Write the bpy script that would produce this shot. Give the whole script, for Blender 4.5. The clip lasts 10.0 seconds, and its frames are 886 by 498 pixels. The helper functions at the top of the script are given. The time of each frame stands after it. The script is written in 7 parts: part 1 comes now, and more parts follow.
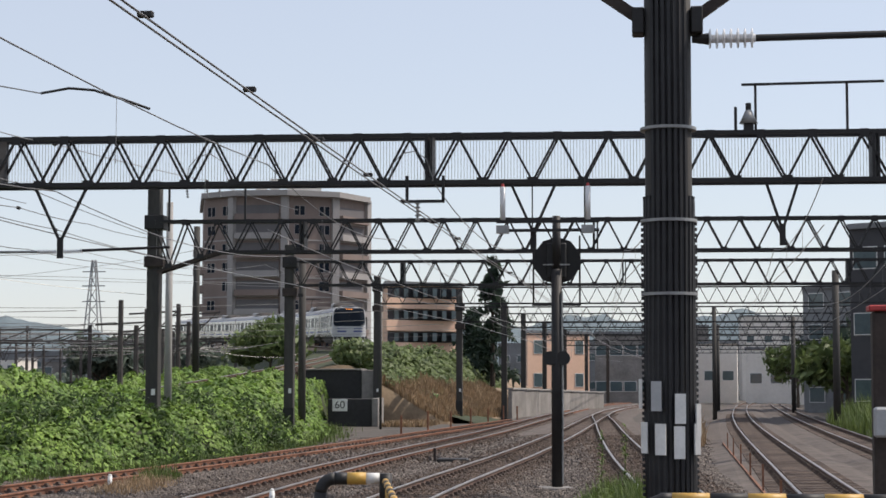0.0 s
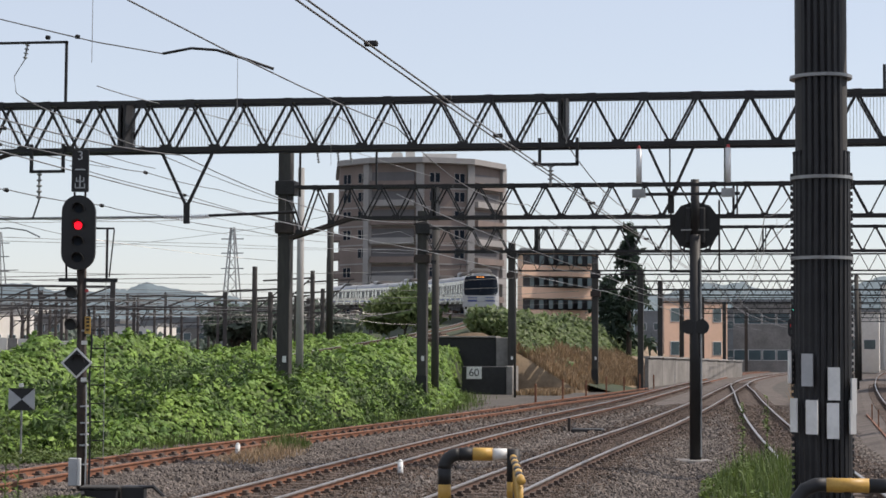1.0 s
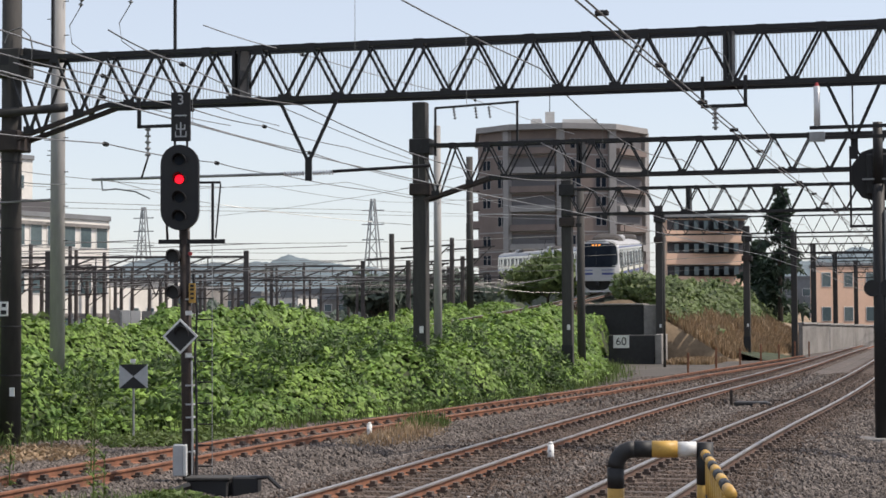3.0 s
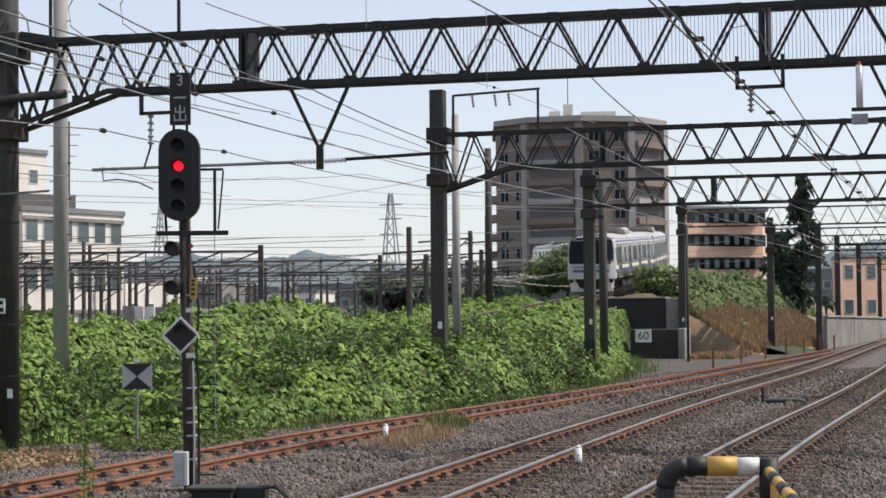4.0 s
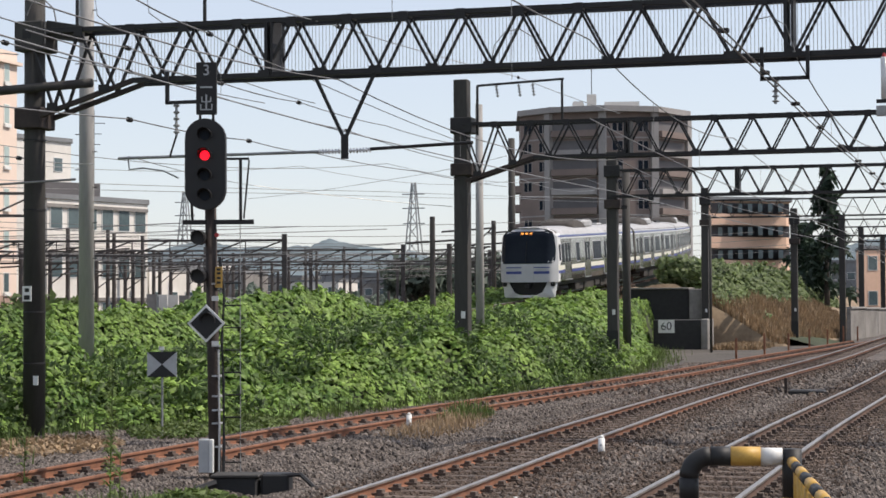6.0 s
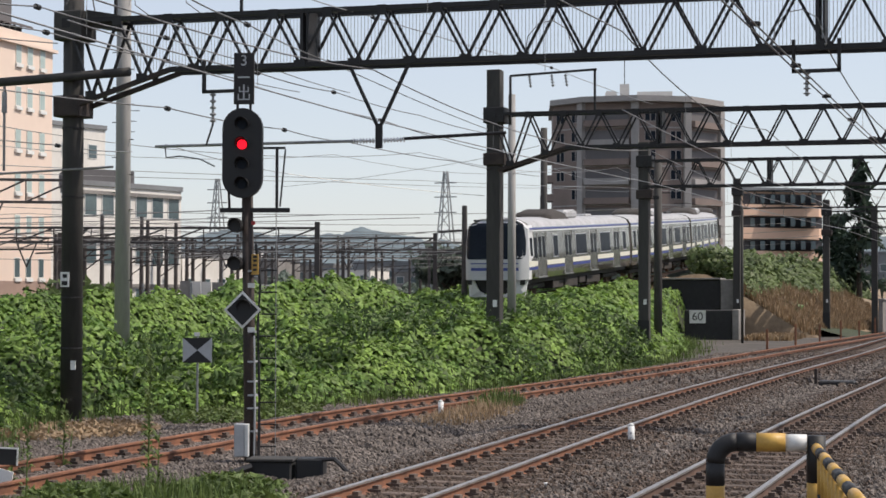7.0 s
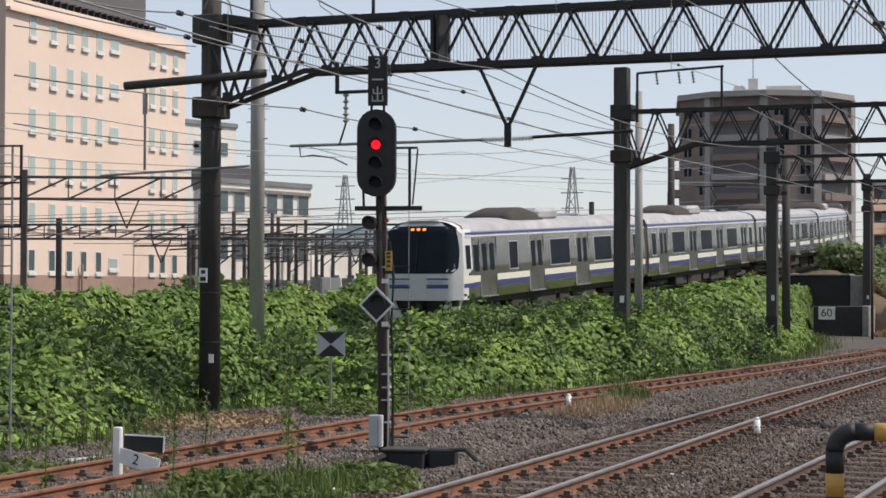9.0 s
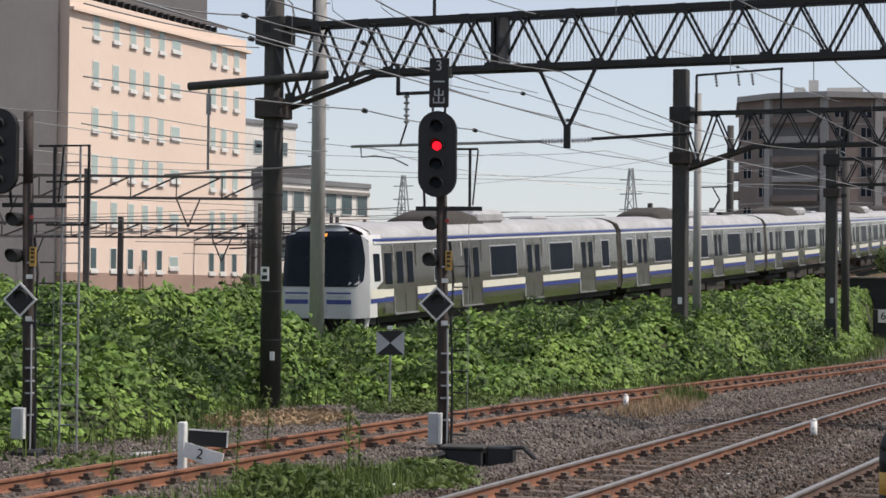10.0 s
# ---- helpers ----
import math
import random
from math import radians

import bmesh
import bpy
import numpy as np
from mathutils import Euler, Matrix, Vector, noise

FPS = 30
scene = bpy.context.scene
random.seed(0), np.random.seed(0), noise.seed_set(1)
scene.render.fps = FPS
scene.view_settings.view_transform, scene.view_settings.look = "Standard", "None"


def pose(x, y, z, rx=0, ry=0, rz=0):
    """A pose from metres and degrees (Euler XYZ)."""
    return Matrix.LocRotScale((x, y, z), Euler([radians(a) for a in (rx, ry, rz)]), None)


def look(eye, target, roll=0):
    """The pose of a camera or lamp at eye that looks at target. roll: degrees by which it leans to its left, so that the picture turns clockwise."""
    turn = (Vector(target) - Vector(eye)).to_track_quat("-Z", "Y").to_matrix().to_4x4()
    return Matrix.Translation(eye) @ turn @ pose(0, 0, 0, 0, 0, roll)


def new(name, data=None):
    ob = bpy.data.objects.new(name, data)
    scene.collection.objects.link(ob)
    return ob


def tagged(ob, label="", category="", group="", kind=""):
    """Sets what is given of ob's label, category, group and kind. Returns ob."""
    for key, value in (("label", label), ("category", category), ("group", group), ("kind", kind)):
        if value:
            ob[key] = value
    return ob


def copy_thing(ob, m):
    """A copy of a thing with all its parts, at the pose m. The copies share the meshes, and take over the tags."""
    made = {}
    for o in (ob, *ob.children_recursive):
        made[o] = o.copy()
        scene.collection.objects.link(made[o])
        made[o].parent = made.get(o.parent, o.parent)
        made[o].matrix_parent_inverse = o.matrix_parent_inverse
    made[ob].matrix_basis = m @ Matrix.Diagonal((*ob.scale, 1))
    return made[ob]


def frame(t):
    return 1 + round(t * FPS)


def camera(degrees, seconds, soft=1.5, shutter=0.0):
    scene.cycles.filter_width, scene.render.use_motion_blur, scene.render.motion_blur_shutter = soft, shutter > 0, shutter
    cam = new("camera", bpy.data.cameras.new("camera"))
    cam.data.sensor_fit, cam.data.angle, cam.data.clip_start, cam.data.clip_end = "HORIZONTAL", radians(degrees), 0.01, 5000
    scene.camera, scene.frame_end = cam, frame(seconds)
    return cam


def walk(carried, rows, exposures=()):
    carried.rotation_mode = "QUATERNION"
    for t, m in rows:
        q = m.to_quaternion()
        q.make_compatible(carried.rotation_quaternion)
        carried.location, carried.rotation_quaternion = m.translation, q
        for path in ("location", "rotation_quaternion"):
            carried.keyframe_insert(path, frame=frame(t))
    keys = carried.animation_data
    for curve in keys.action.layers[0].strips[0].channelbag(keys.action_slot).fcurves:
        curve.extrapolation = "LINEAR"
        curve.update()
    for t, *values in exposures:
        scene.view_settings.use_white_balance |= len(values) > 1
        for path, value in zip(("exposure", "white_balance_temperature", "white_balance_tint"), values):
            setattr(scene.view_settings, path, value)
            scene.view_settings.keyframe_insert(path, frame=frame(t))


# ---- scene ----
cam = camera(27.54, 10.0, soft=1.6)
PATH = [
    (0, 1.241, -5.701, 2.016, 6.27, 4.35, 0.07),
    (0.5, 1.238, -5.307, 2.040, 8.43, 3.65, 0.13),
    (1, 1.163, -4.594, 2.047, 10.58, 3.30, 0.34),
    (1.5, 0.423, -1.727, 2.024, 12.52, 3.10, -0.06),
    (2, 0.375, -1.340, 2.024, 13.85, 2.70, -0.29),
    (2.5, 0.393, -1.351, 2.018, 14.53, 2.47, -0.21),
    (4, -0.236, 0.923, 2.056, 15.60, 2.16, -0.56),
    (4.5, -0.275, 0.992, 2.050, 15.67, 2.10, -0.50),
    (5, -0.252, 0.942, 2.059, 15.72, 2.02, -0.33),
    (5.5, -0.250, 0.916, 2.059, 15.99, 1.95, -0.37),
    (7, -0.154, 0.510, 2.050, 17.33, 1.48, 0.12),
    (7.5, -0.118, 0.352, 2.049, 18.18, 1.32, 0.17),
    (8, -0.061, 0.155, 2.047, 19.19, 1.39, 0.16),
    (8.5, 0.017, -0.096, 2.045, 20.27, 1.40, 0.15),
    (9, 0.023, -0.121, 2.044, 21.34, 1.34, 0.17),
    (9.5, 0.083, -0.328, 2.041, 22.02, 1.38, 0.41),
    (10, 0.111, -0.411, 2.033, 23.17, 1.34, 0.57),
]
# a row: seconds, place, then yaw, pitch and roll of the hand-held camera
walk(cam, [(t, pose(x, y, z, 0, 0, yaw) @ pose(0, 0, 0, 90 + pitch, 0, 0) @ pose(0, 0, 0, 0, 0, roll)) for t, x, y, z, yaw, pitch, roll in PATH],
     exposures=[(0.0, 0.25, 6880, 14), (2.5, 0.33, 6880, 14), (5.5, 0.36, 6880, 14), (7.0, 0.22, 6880, 14), (10.0, 0.14, 6880, 14)])

# ---- light ----
SUN_AZ, SUN_EL = 72.0, 52.0   # degrees from +y towards +x, and above the horizon
world = bpy.data.worlds.new("sky")
scene.world = world
world.use_nodes = True
wn = world.node_tree
sky = wn.nodes.new("ShaderNodeTexSky")
sky.sky_type, sky.sun_disc = "NISHITA", False
sky.sun_elevation, sky.sun_rotation = radians(SUN_EL), radians(SUN_AZ)
sky.air_density, sky.dust_density, sky.ozone_density = 1.0, 0.7, 2.0
back = wn.nodes["Background"]
back.inputs["Strength"].default_value = 0.145
haze = wn.nodes.new("ShaderNodeMix")   # thin even summer haze over the whole sky
haze.data_type = "RGBA"
haze.inputs[0].default_value = 0.6
haze.inputs[7].default_value = (3.85, 4.25, 4.85, 1)
wn.links.new(sky.outputs[0], haze.inputs[6])
wn.links.new(haze.outputs[2], back.inputs["Color"])
sun = new("sun", bpy.data.lights.new("sun", "SUN"))
sun.data.energy, sun.data.angle, sun.data.color = 3.6, radians(0.6), (1.0, 0.95, 0.87)
sd = Vector((math.sin(radians(SUN_AZ)) * math.cos(radians(SUN_EL)), math.cos(radians(SUN_AZ)) * math.cos(radians(SUN_EL)), math.sin(radians(SUN_EL))))
sun.matrix_world = look(sd * 60, (0, 0, 0))


# ---- materials ----
def mat(name, col, rough=0.7, metal=0.0, col2=None, scale=4.0, bump=0.0, bscale=40.0, stain=0.0, rand=0.0, spec=0.5, island=False, stretch=(1, 1, 1)):
    """A procedural surface: two tones mixed by noise at two scales, with fine relief."""
    m = bpy.data.materials.new(name)
    m.use_nodes = True
    nt = m.node_tree
    b = nt.nodes["Principled BSDF"]
    b.inputs["Roughness"].default_value = rough
    b.inputs["Metallic"].default_value = metal
    b.inputs["Specular IOR Level"].default_value = spec
    tc = nt.nodes.new("ShaderNodeNewGeometry")
    mp = nt.nodes.new("ShaderNodeMapping")
    mp.inputs["Scale"].default_value = stretch
    nt.links.new(tc.outputs["Position"], mp.inputs["Vector"])
    c2 = col2 or tuple(c * 0.75 for c in col)
    n1 = nt.nodes.new("ShaderNodeTexNoise")
    n1.inputs["Scale"].default_value, n1.inputs["Detail"].default_value = scale, 5
    n2 = nt.nodes.new("ShaderNodeTexNoise")
    n2.inputs["Scale"].default_value, n2.inputs["Detail"].default_value = scale * 9, 3
    for n in (n1, n2):
        nt.links.new(mp.outputs[0], n.inputs["Vector"])
    add = nt.nodes.new("ShaderNodeMath")
    add.operation = "MULTIPLY_ADD"
    nt.links.new(n2.outputs["Fac"], add.inputs[0])
    add.inputs[1].default_value = 0.5
    nt.links.new(n1.outputs["Fac"], add.inputs[2])
    ramp = nt.nodes.new("ShaderNodeValToRGB")
    ramp.color_ramp.elements[0].position, ramp.color_ramp.elements[1].position = 0.55, 0.95
    ramp.color_ramp.elements[0].color, ramp.color_ramp.elements[1].color = (*c2, 1), (*col, 1)
    nt.links.new(add.outputs[0], ramp.inputs[0])
    out = ramp.outputs[0]
    if rand or island:
        hsv = nt.nodes.new("ShaderNodeHueSaturation")
        src = nt.nodes.new("ShaderNodeNewGeometry").outputs["Random Per Island"] if island else nt.nodes.new("ShaderNodeObjectInfo").outputs["Random"]
        mr = nt.nodes.new("ShaderNodeMapRange")
        mr.inputs["To Min"].default_value, mr.inputs["To Max"].default_value = 1 - rand, 1 + rand
        nt.links.new(src, mr.inputs["Value"])
        nt.links.new(mr.outputs[0], hsv.inputs["Value"])
        nt.links.new(out, hsv.inputs["Color"])
        out = hsv.outputs[0]
    nt.links.new(out, b.inputs["Base Color"])
    if bump:
        n3 = nt.nodes.new("ShaderNodeTexNoise")
        n3.inputs["Scale"].default_value, n3.inputs["Detail"].default_value = bscale, 4
        nt.links.new(mp.outputs[0], n3.inputs["Vector"])
        bp = nt.nodes.new("ShaderNodeBump")
        bp.inputs["Strength"].default_value, bp.inputs["Distance"].default_value = bump, 0.02
        nt.links.new(n3.outputs["Fac"], bp.inputs["Height"])
        nt.links.new(bp.outputs[0], b.inputs["Normal"])
    return m


def glow(name, col, strength):
    m = bpy.data.materials.new(name)
    m.use_nodes = True
    b = m.node_tree.nodes["Principled BSDF"]
    b.inputs["Base Color"].default_value = (*[c * 0.4 for c in col], 1)
    b.inputs["Emission Color"].default_value = (*col, 1)
    b.inputs["Emission Strength"].default_value = strength
    return m


def leafy(name, col, col2, rand=0.35):
    m = mat(name, col, 0.55, 0, col2, 0.8, 0, rand=rand, island=True, spec=0.3)
    nt = m.node_tree
    b = nt.nodes["Principled BSDF"]
    tr = nt.nodes.new("ShaderNodeBsdfTranslucent")
    nt.links.new(b.inputs["Base Color"].links[0].from_socket, tr.inputs["Color"])
    mx = nt.nodes.new("ShaderNodeMixShader")
    mx.inputs[0].default_value = 0.3
    nt.links.new(b.outputs[0], mx.inputs[1])
    nt.links.new(tr.outputs[0], mx.inputs[2])
    nt.links.new(mx.outputs[0], nt.nodes["Material Output"].inputs["Surface"])
    return m


M = dict(
    steel=mat("dark_painted_steel", (0.02, 0.019, 0.02), 0.6, 0.2, (0.012, 0.011, 0.011), 3, 0.15, 60),
    rusty=mat("weathered_brown_steel", (0.05, 0.036, 0.03), 0.75, 0.1, (0.025, 0.018, 0.016), 3, 0.2, 50),
    galv=mat("galvanised_steel", (0.33, 0.34, 0.34), 0.5, 0.5, (0.22, 0.22, 0.22), 5, 0.05, 50),
    concrete=mat("pole_concrete", (0.34, 0.33, 0.315), 0.85, 0, (0.25, 0.24, 0.23), 1.5, 0.2, 60, stretch=(1, 1, 0.2)),
    polegrey=mat("dark_grey_pole", (0.05, 0.047, 0.043), 0.8, 0, (0.03, 0.028, 0.026), 1.5, 0.2, 60, stretch=(1, 1, 0.2)),
    black=mat("black_paint", (0.008, 0.008, 0.01), 0.6, 0, (0.013, 0.013, 0.013), 5, 0.05, 40),
    cable=mat("black_cable_sheath", (0.007, 0.007, 0.009), 0.6, 0, (0.018, 0.018, 0.02), 6, 0.05, 40),
    wire=mat("overhead_wire", (0.26, 0.255, 0.25), 0.45, 0.5, (0.16, 0.155, 0.15), 5),
    white=mat("white_paint", (0.75, 0.75, 0.73), 0.5, 0, (0.6, 0.6, 0.58), 4, 0.05, 40),
    greypaint=mat("grey_paint", (0.42, 0.43, 0.44), 0.5, 0, (0.34, 0.35, 0.36), 4, 0.05, 40),
    yellow=mat("yellow_paint", (0.55, 0.33, 0.07), 0.5, 0, (0.42, 0.24, 0.05), 6, 0.1, 40),
    porcelain=mat("white_porcelain", (0.7, 0.7, 0.7), 0.2, 0, (0.6, 0.6, 0.6), 5),
    redcap=mat("red_cap", (0.45, 0.04, 0.04), 0.5),
    railtop=mat("polished_rail_head", (0.44, 0.41, 0.385), 0.36, 0.8, (0.3, 0.27, 0.245), 3, 0.02, 30),
    rust=mat("rusty_rail", (0.27, 0.115, 0.062), 0.85, 0, (0.14, 0.062, 0.038), 3, 0.2, 60),
    rustdark=mat("brown_rail_web", (0.15, 0.085, 0.06), 0.85, 0, (0.09, 0.055, 0.042), 3, 0.2, 60),
    sleeper=mat("weathered_sleeper", (0.13, 0.095, 0.075), 0.9, 0, (0.07, 0.052, 0.045), 3, 0.4, 40, rand=0.3),
    ballast=mat("railway_ballast", (0.125, 0.103, 0.09), 0.95, 0, (0.06, 0.047, 0.04), 1.0, 1.0, 14),
    stone=mat("ballast_stone", (0.17, 0.143, 0.125), 0.9, 0, (0.088, 0.072, 0.062), 2, 0.2, 30, rand=0.5, island=True),
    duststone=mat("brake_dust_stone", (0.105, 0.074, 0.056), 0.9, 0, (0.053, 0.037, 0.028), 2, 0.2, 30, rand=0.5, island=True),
    earth=mat("yard_earth", (0.095, 0.082, 0.07), 0.95, 0, (0.055, 0.046, 0.039), 0.4, 0.8, 10),
    # dark green soil colour holds the shade below the plant cover
    soil=mat("shade_toned_soil", (0.045, 0.06, 0.025), 0.95, 0, (0.03, 0.035, 0.018), 1, 0.5, 10),
    leaf=leafy("kudzu_leaf", (0.23, 0.345, 0.075), (0.085, 0.16, 0.036), 0.45),
    grass=leafy("tall_grass", (0.13, 0.175, 0.05), (0.07, 0.11, 0.03), 0.4),
    drygrass=leafy("dry_grass", (0.36, 0.26, 0.16), (0.25, 0.17, 0.10)),
    weed=leafy("dark_weed_leaf", (0.075, 0.125, 0.035), (0.04, 0.07, 0.02)),
    shrub=leafy("shrub_leaf", (0.15, 0.2, 0.07), (0.075, 0.11, 0.04)),
    conifer=leafy("conifer_needles", (0.045, 0.07, 0.045), (0.03, 0.05, 0.035)),
    strawsoil=mat("straw_covered_soil", (0.27, 0.2, 0.13), 0.95, 0, (0.16, 0.115, 0.075), 0.6, 0.5, 8),
    # brown steel lightened, with yard haze mixed into the colour
    yardsteel=mat("weathered_haze_tinted_steel", (0.085, 0.073, 0.068), 0.7, 0.1, (0.05, 0.043, 0.041), 2, 0.1, 30),
    # leaves greyed and lightened to paint in far haze
    hazeleaf=leafy("haze_tinted_leaf", (0.12, 0.15, 0.115), (0.075, 0.1, 0.08)),
    bark=mat("bark", (0.09, 0.07, 0.055), 0.9, 0, (0.05, 0.04, 0.03), 4, 0.5, 20),
    # blue-grey hill colour carries the haze of distance
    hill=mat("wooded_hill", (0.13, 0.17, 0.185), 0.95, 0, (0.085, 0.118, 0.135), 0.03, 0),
    trainwhite=mat("train_white", (0.66, 0.66, 0.66), 0.35, 0, (0.6, 0.6, 0.6), 2, 0.02, 30),
    nosegrey=mat("pale_grey_nose", (0.47, 0.475, 0.49), 0.35, 0, (0.41, 0.415, 0.43), 2, 0.02, 30),
    stainless=mat("brushed_stainless", (0.60, 0.565, 0.51), 0.24, 0.95, (0.52, 0.485, 0.43), 1.2, 0.03, 30, stretch=(0.15, 0.15, 1)),
    trainroof=mat("train_roof_grey", (0.42, 0.42, 0.43), 0.6, 0, (0.3, 0.3, 0.3), 1.5, 0.05, 30),
    navy=mat("navy_stripe", (0.04, 0.06, 0.24), 0.4, 0, (0.035, 0.05, 0.2), 4),
    cream=mat("cream_stripe", (0.74, 0.72, 0.62), 0.4, 0, (0.68, 0.66, 0.56), 4),
    trainglass=mat("dark_train_glass", (0.012, 0.016, 0.024), 0.25, 0, (0.018, 0.023, 0.032), 1, spec=0.04),
    underframe=mat("dusty_underframe", (0.05, 0.042, 0.036), 0.85, 0, (0.03, 0.026, 0.023), 3, 0.3, 20),
    tile=mat("brown_facade_tile", (0.215, 0.165, 0.145), 0.8, 0, (0.175, 0.135, 0.118), 0.3, 0.1, 10),
    tilelight=mat("grey_facade_column", (0.33, 0.31, 0.3), 0.8, 0, (0.27, 0.255, 0.245), 0.3, 0.1, 10),
    pink=mat("pale_pink_render", (0.74, 0.595, 0.50), 0.85, 0, (0.70, 0.56, 0.47), 0.2, 0.05, 10),
    brownbase=mat("brown_base_render", (0.36, 0.25, 0.20), 0.85, 0, (0.3, 0.21, 0.17), 0.3, 0.05, 10),
    # roof grey that also paints the shade of the wing and balcony recesses
    slate_and_shade=mat("dark_grey_and_shade", (0.13, 0.122, 0.125), 0.7, 0, (0.11, 0.103, 0.105), 0.3, 0.05, 10),
    offwhite=mat("offwhite_render", (0.74, 0.71, 0.66), 0.85, 0, (0.63, 0.6, 0.55), 0.3, 0.05, 10),
    peach=mat("peach_render", (0.78, 0.52, 0.38), 0.85, 0, (0.7, 0.46, 0.33), 0.3, 0.05, 10),
    farroof=mat("grey_roof", (0.22, 0.23, 0.24), 0.8, 0, (0.16, 0.165, 0.17), 0.3, 0.05, 10),
    # near-black that paints shade onto walls and balcony tiers
    shadewall=mat("shade_dark_wall", (0.06, 0.06, 0.065), 0.8, 0, (0.045, 0.045, 0.05), 0.3, 0.05, 10),
    glass=mat("window_glass", (0.10, 0.14, 0.15), 0.1, 0, (0.07, 0.1, 0.11), 0.5),
    aqua=mat("green_tinted_glass", (0.40, 0.48, 0.46), 0.2, 0, (0.34, 0.42, 0.4), 0.5),
    wallconc=mat("stained_concrete", (0.27, 0.255, 0.24), 0.9, 0, (0.16, 0.15, 0.14), 0.5, 0.3, 20),
    darkconc=mat("dark_concrete", (0.035, 0.035, 0.036), 0.9, 0, (0.02, 0.02, 0.021), 0.5, 0.3, 20),
    amber=glow("amber_display", (1.0, 0.36, 0.06), 1.1),
    headlamp=glow("headlamp", (1.0, 0.75, 0.4), 6.0),
    red=glow("red_signal_lamp", (1.0, 0.006, 0.02), 1.6),
    green=glow("green_signal_lamp", (0.05, 0.9, 0.6), 4.0),
)


# ---- helpers for meshes ----
def mesh_ob(name, bm, material, parent=None, label="", smooth=False):
    me = bpy.data.meshes.new(name)
    bm.normal_update()
    bm.to_mesh(me)
    bm.free()
    me.materials.append(material)
    if smooth:
        for p in me.polygons:
            p.use_smooth = True
    ob = new(name, me)
    if parent is not None:
        ob.parent = parent
    if label:
        tagged(ob, label)
    return ob


def part(name, bm, material, parent, label="", smooth=False):
    return mesh_ob(name, bm, material, parent, label, smooth)


def empty(name, m, label, category, group="", kind=""):
    ob = new(name)
    ob.empty_display_size = 0.1
    ob.matrix_basis = m
    return tagged(ob, label, category, group, kind)


def box(bm, x0, x1, y0, y1, z0, z1, bev=0.0):
    r = bmesh.ops.create_cube(bm, size=1)
    vs = r["verts"]
    for v in vs:
        v.co = Vector(((x0 + x1) / 2 + v.co.x * (x1 - x0), (y0 + y1) / 2 + v.co.y * (y1 - y0), (z0 + z1) / 2 + v.co.z * (z1 - z0)))
    if bev:
        es = list({e for v in vs for e in v.link_edges})
        bmesh.ops.bevel(bm, geom=es, offset=bev, segments=1, affect="EDGES")
    return bm


def rod(bm, a, b, r, n=8, r2=None):
    a, b = Vector(a), Vector(b)
    d = b - a
    q = d.to_track_quat("Z", "Y").to_matrix().to_4x4()
    bmesh.ops.create_cone(bm, cap_ends=True, segments=n, radius1=r, radius2=r if r2 is None else r2, depth=d.length, matrix=Matrix.Translation((a + b) / 2) @ q)
    return bm


def bar(bm, a, b, w, h=None):
    """A square bar from a to b."""
    a, b = Vector(a), Vector(b)
    d = b - a
    q = d.to_track_quat("Z", "Y").to_matrix().to_4x4()
    bmesh.ops.create_cube(bm, size=1, matrix=Matrix.Translation((a + b) / 2) @ q @ Matrix.Diagonal((w, h or w, d.length, 1)))
    return bm


def BM():
    return bmesh.new()


def tube(bm, pts, r, n=5):
    """A bent tube through points."""
    rings = []
    for i, p in enumerate(pts):
        p = Vector(p)
        d = (Vector(pts[min(i + 1, len(pts) - 1)]) - Vector(pts[max(i - 1, 0)])).normalized()
        u = d.cross(Vector((0, 0, 1)))
        u = u.normalized() if u.length > 1e-4 else Vector((1, 0, 0))
        w = u.cross(d)
        rings.append([bm.verts.new(p + r * (math.cos(k * 2 * math.pi / n) * u + math.sin(k * 2 * math.pi / n) * w)) for k in range(n)])
    for a, b in zip(rings, rings[1:]):
        for k in range(n):
            bm.faces.new((a[k], a[(k + 1) % n], b[(k + 1) % n], b[k]))
    bm.faces.new(rings[0][::-1])
    bm.faces.new(rings[-1])
    return bm


def smooth_line(knots, step):
    """Points every step metres along a smooth curve through knots (x, y), by y."""
    ks = sorted(knots, key=lambda k: k[1])
    ys, xs = np.array([k[1] for k in ks]), np.array([k[0] for k in ks])
    g = np.gradient(xs, ys)
    out = []
    for y in np.arange(ys[0], ys[-1] + 1e-6, step):
        i = min(max(int(np.searchsorted(ys, y)) - 1, 0), len(ys) - 2)
        h = ys[i + 1] - ys[i]
        t = (y - ys[i]) / h
        out.append((float((1 + 2 * t) * (1 - t) ** 2 * xs[i] + t * (1 - t) ** 2 * h * g[i] + t * t * (3 - 2 * t) * xs[i + 1] + t * t * (t - 1) * h * g[i + 1]), float(y)))
    return out


def text_ob(name, body, size, m, material, parent):
    cu = bpy.data.curves.new(name, "FONT")
    cu.body, cu.size, cu.align_x, cu.align_y, cu.extrude = body, size, "CENTER", "CENTER", 0.002
    tmp = bpy.data.objects.new(name, cu)
    scene.collection.objects.link(tmp)
    bpy.context.view_layer.update()
    me = bpy.data.meshes.new_from_object(tmp)
    bpy.data.objects.remove(tmp)
    me.materials.clear()
    me.materials.append(material)
    ob = new(name, me)
    ob.parent = parent
    ob.matrix_basis = m
    return ob


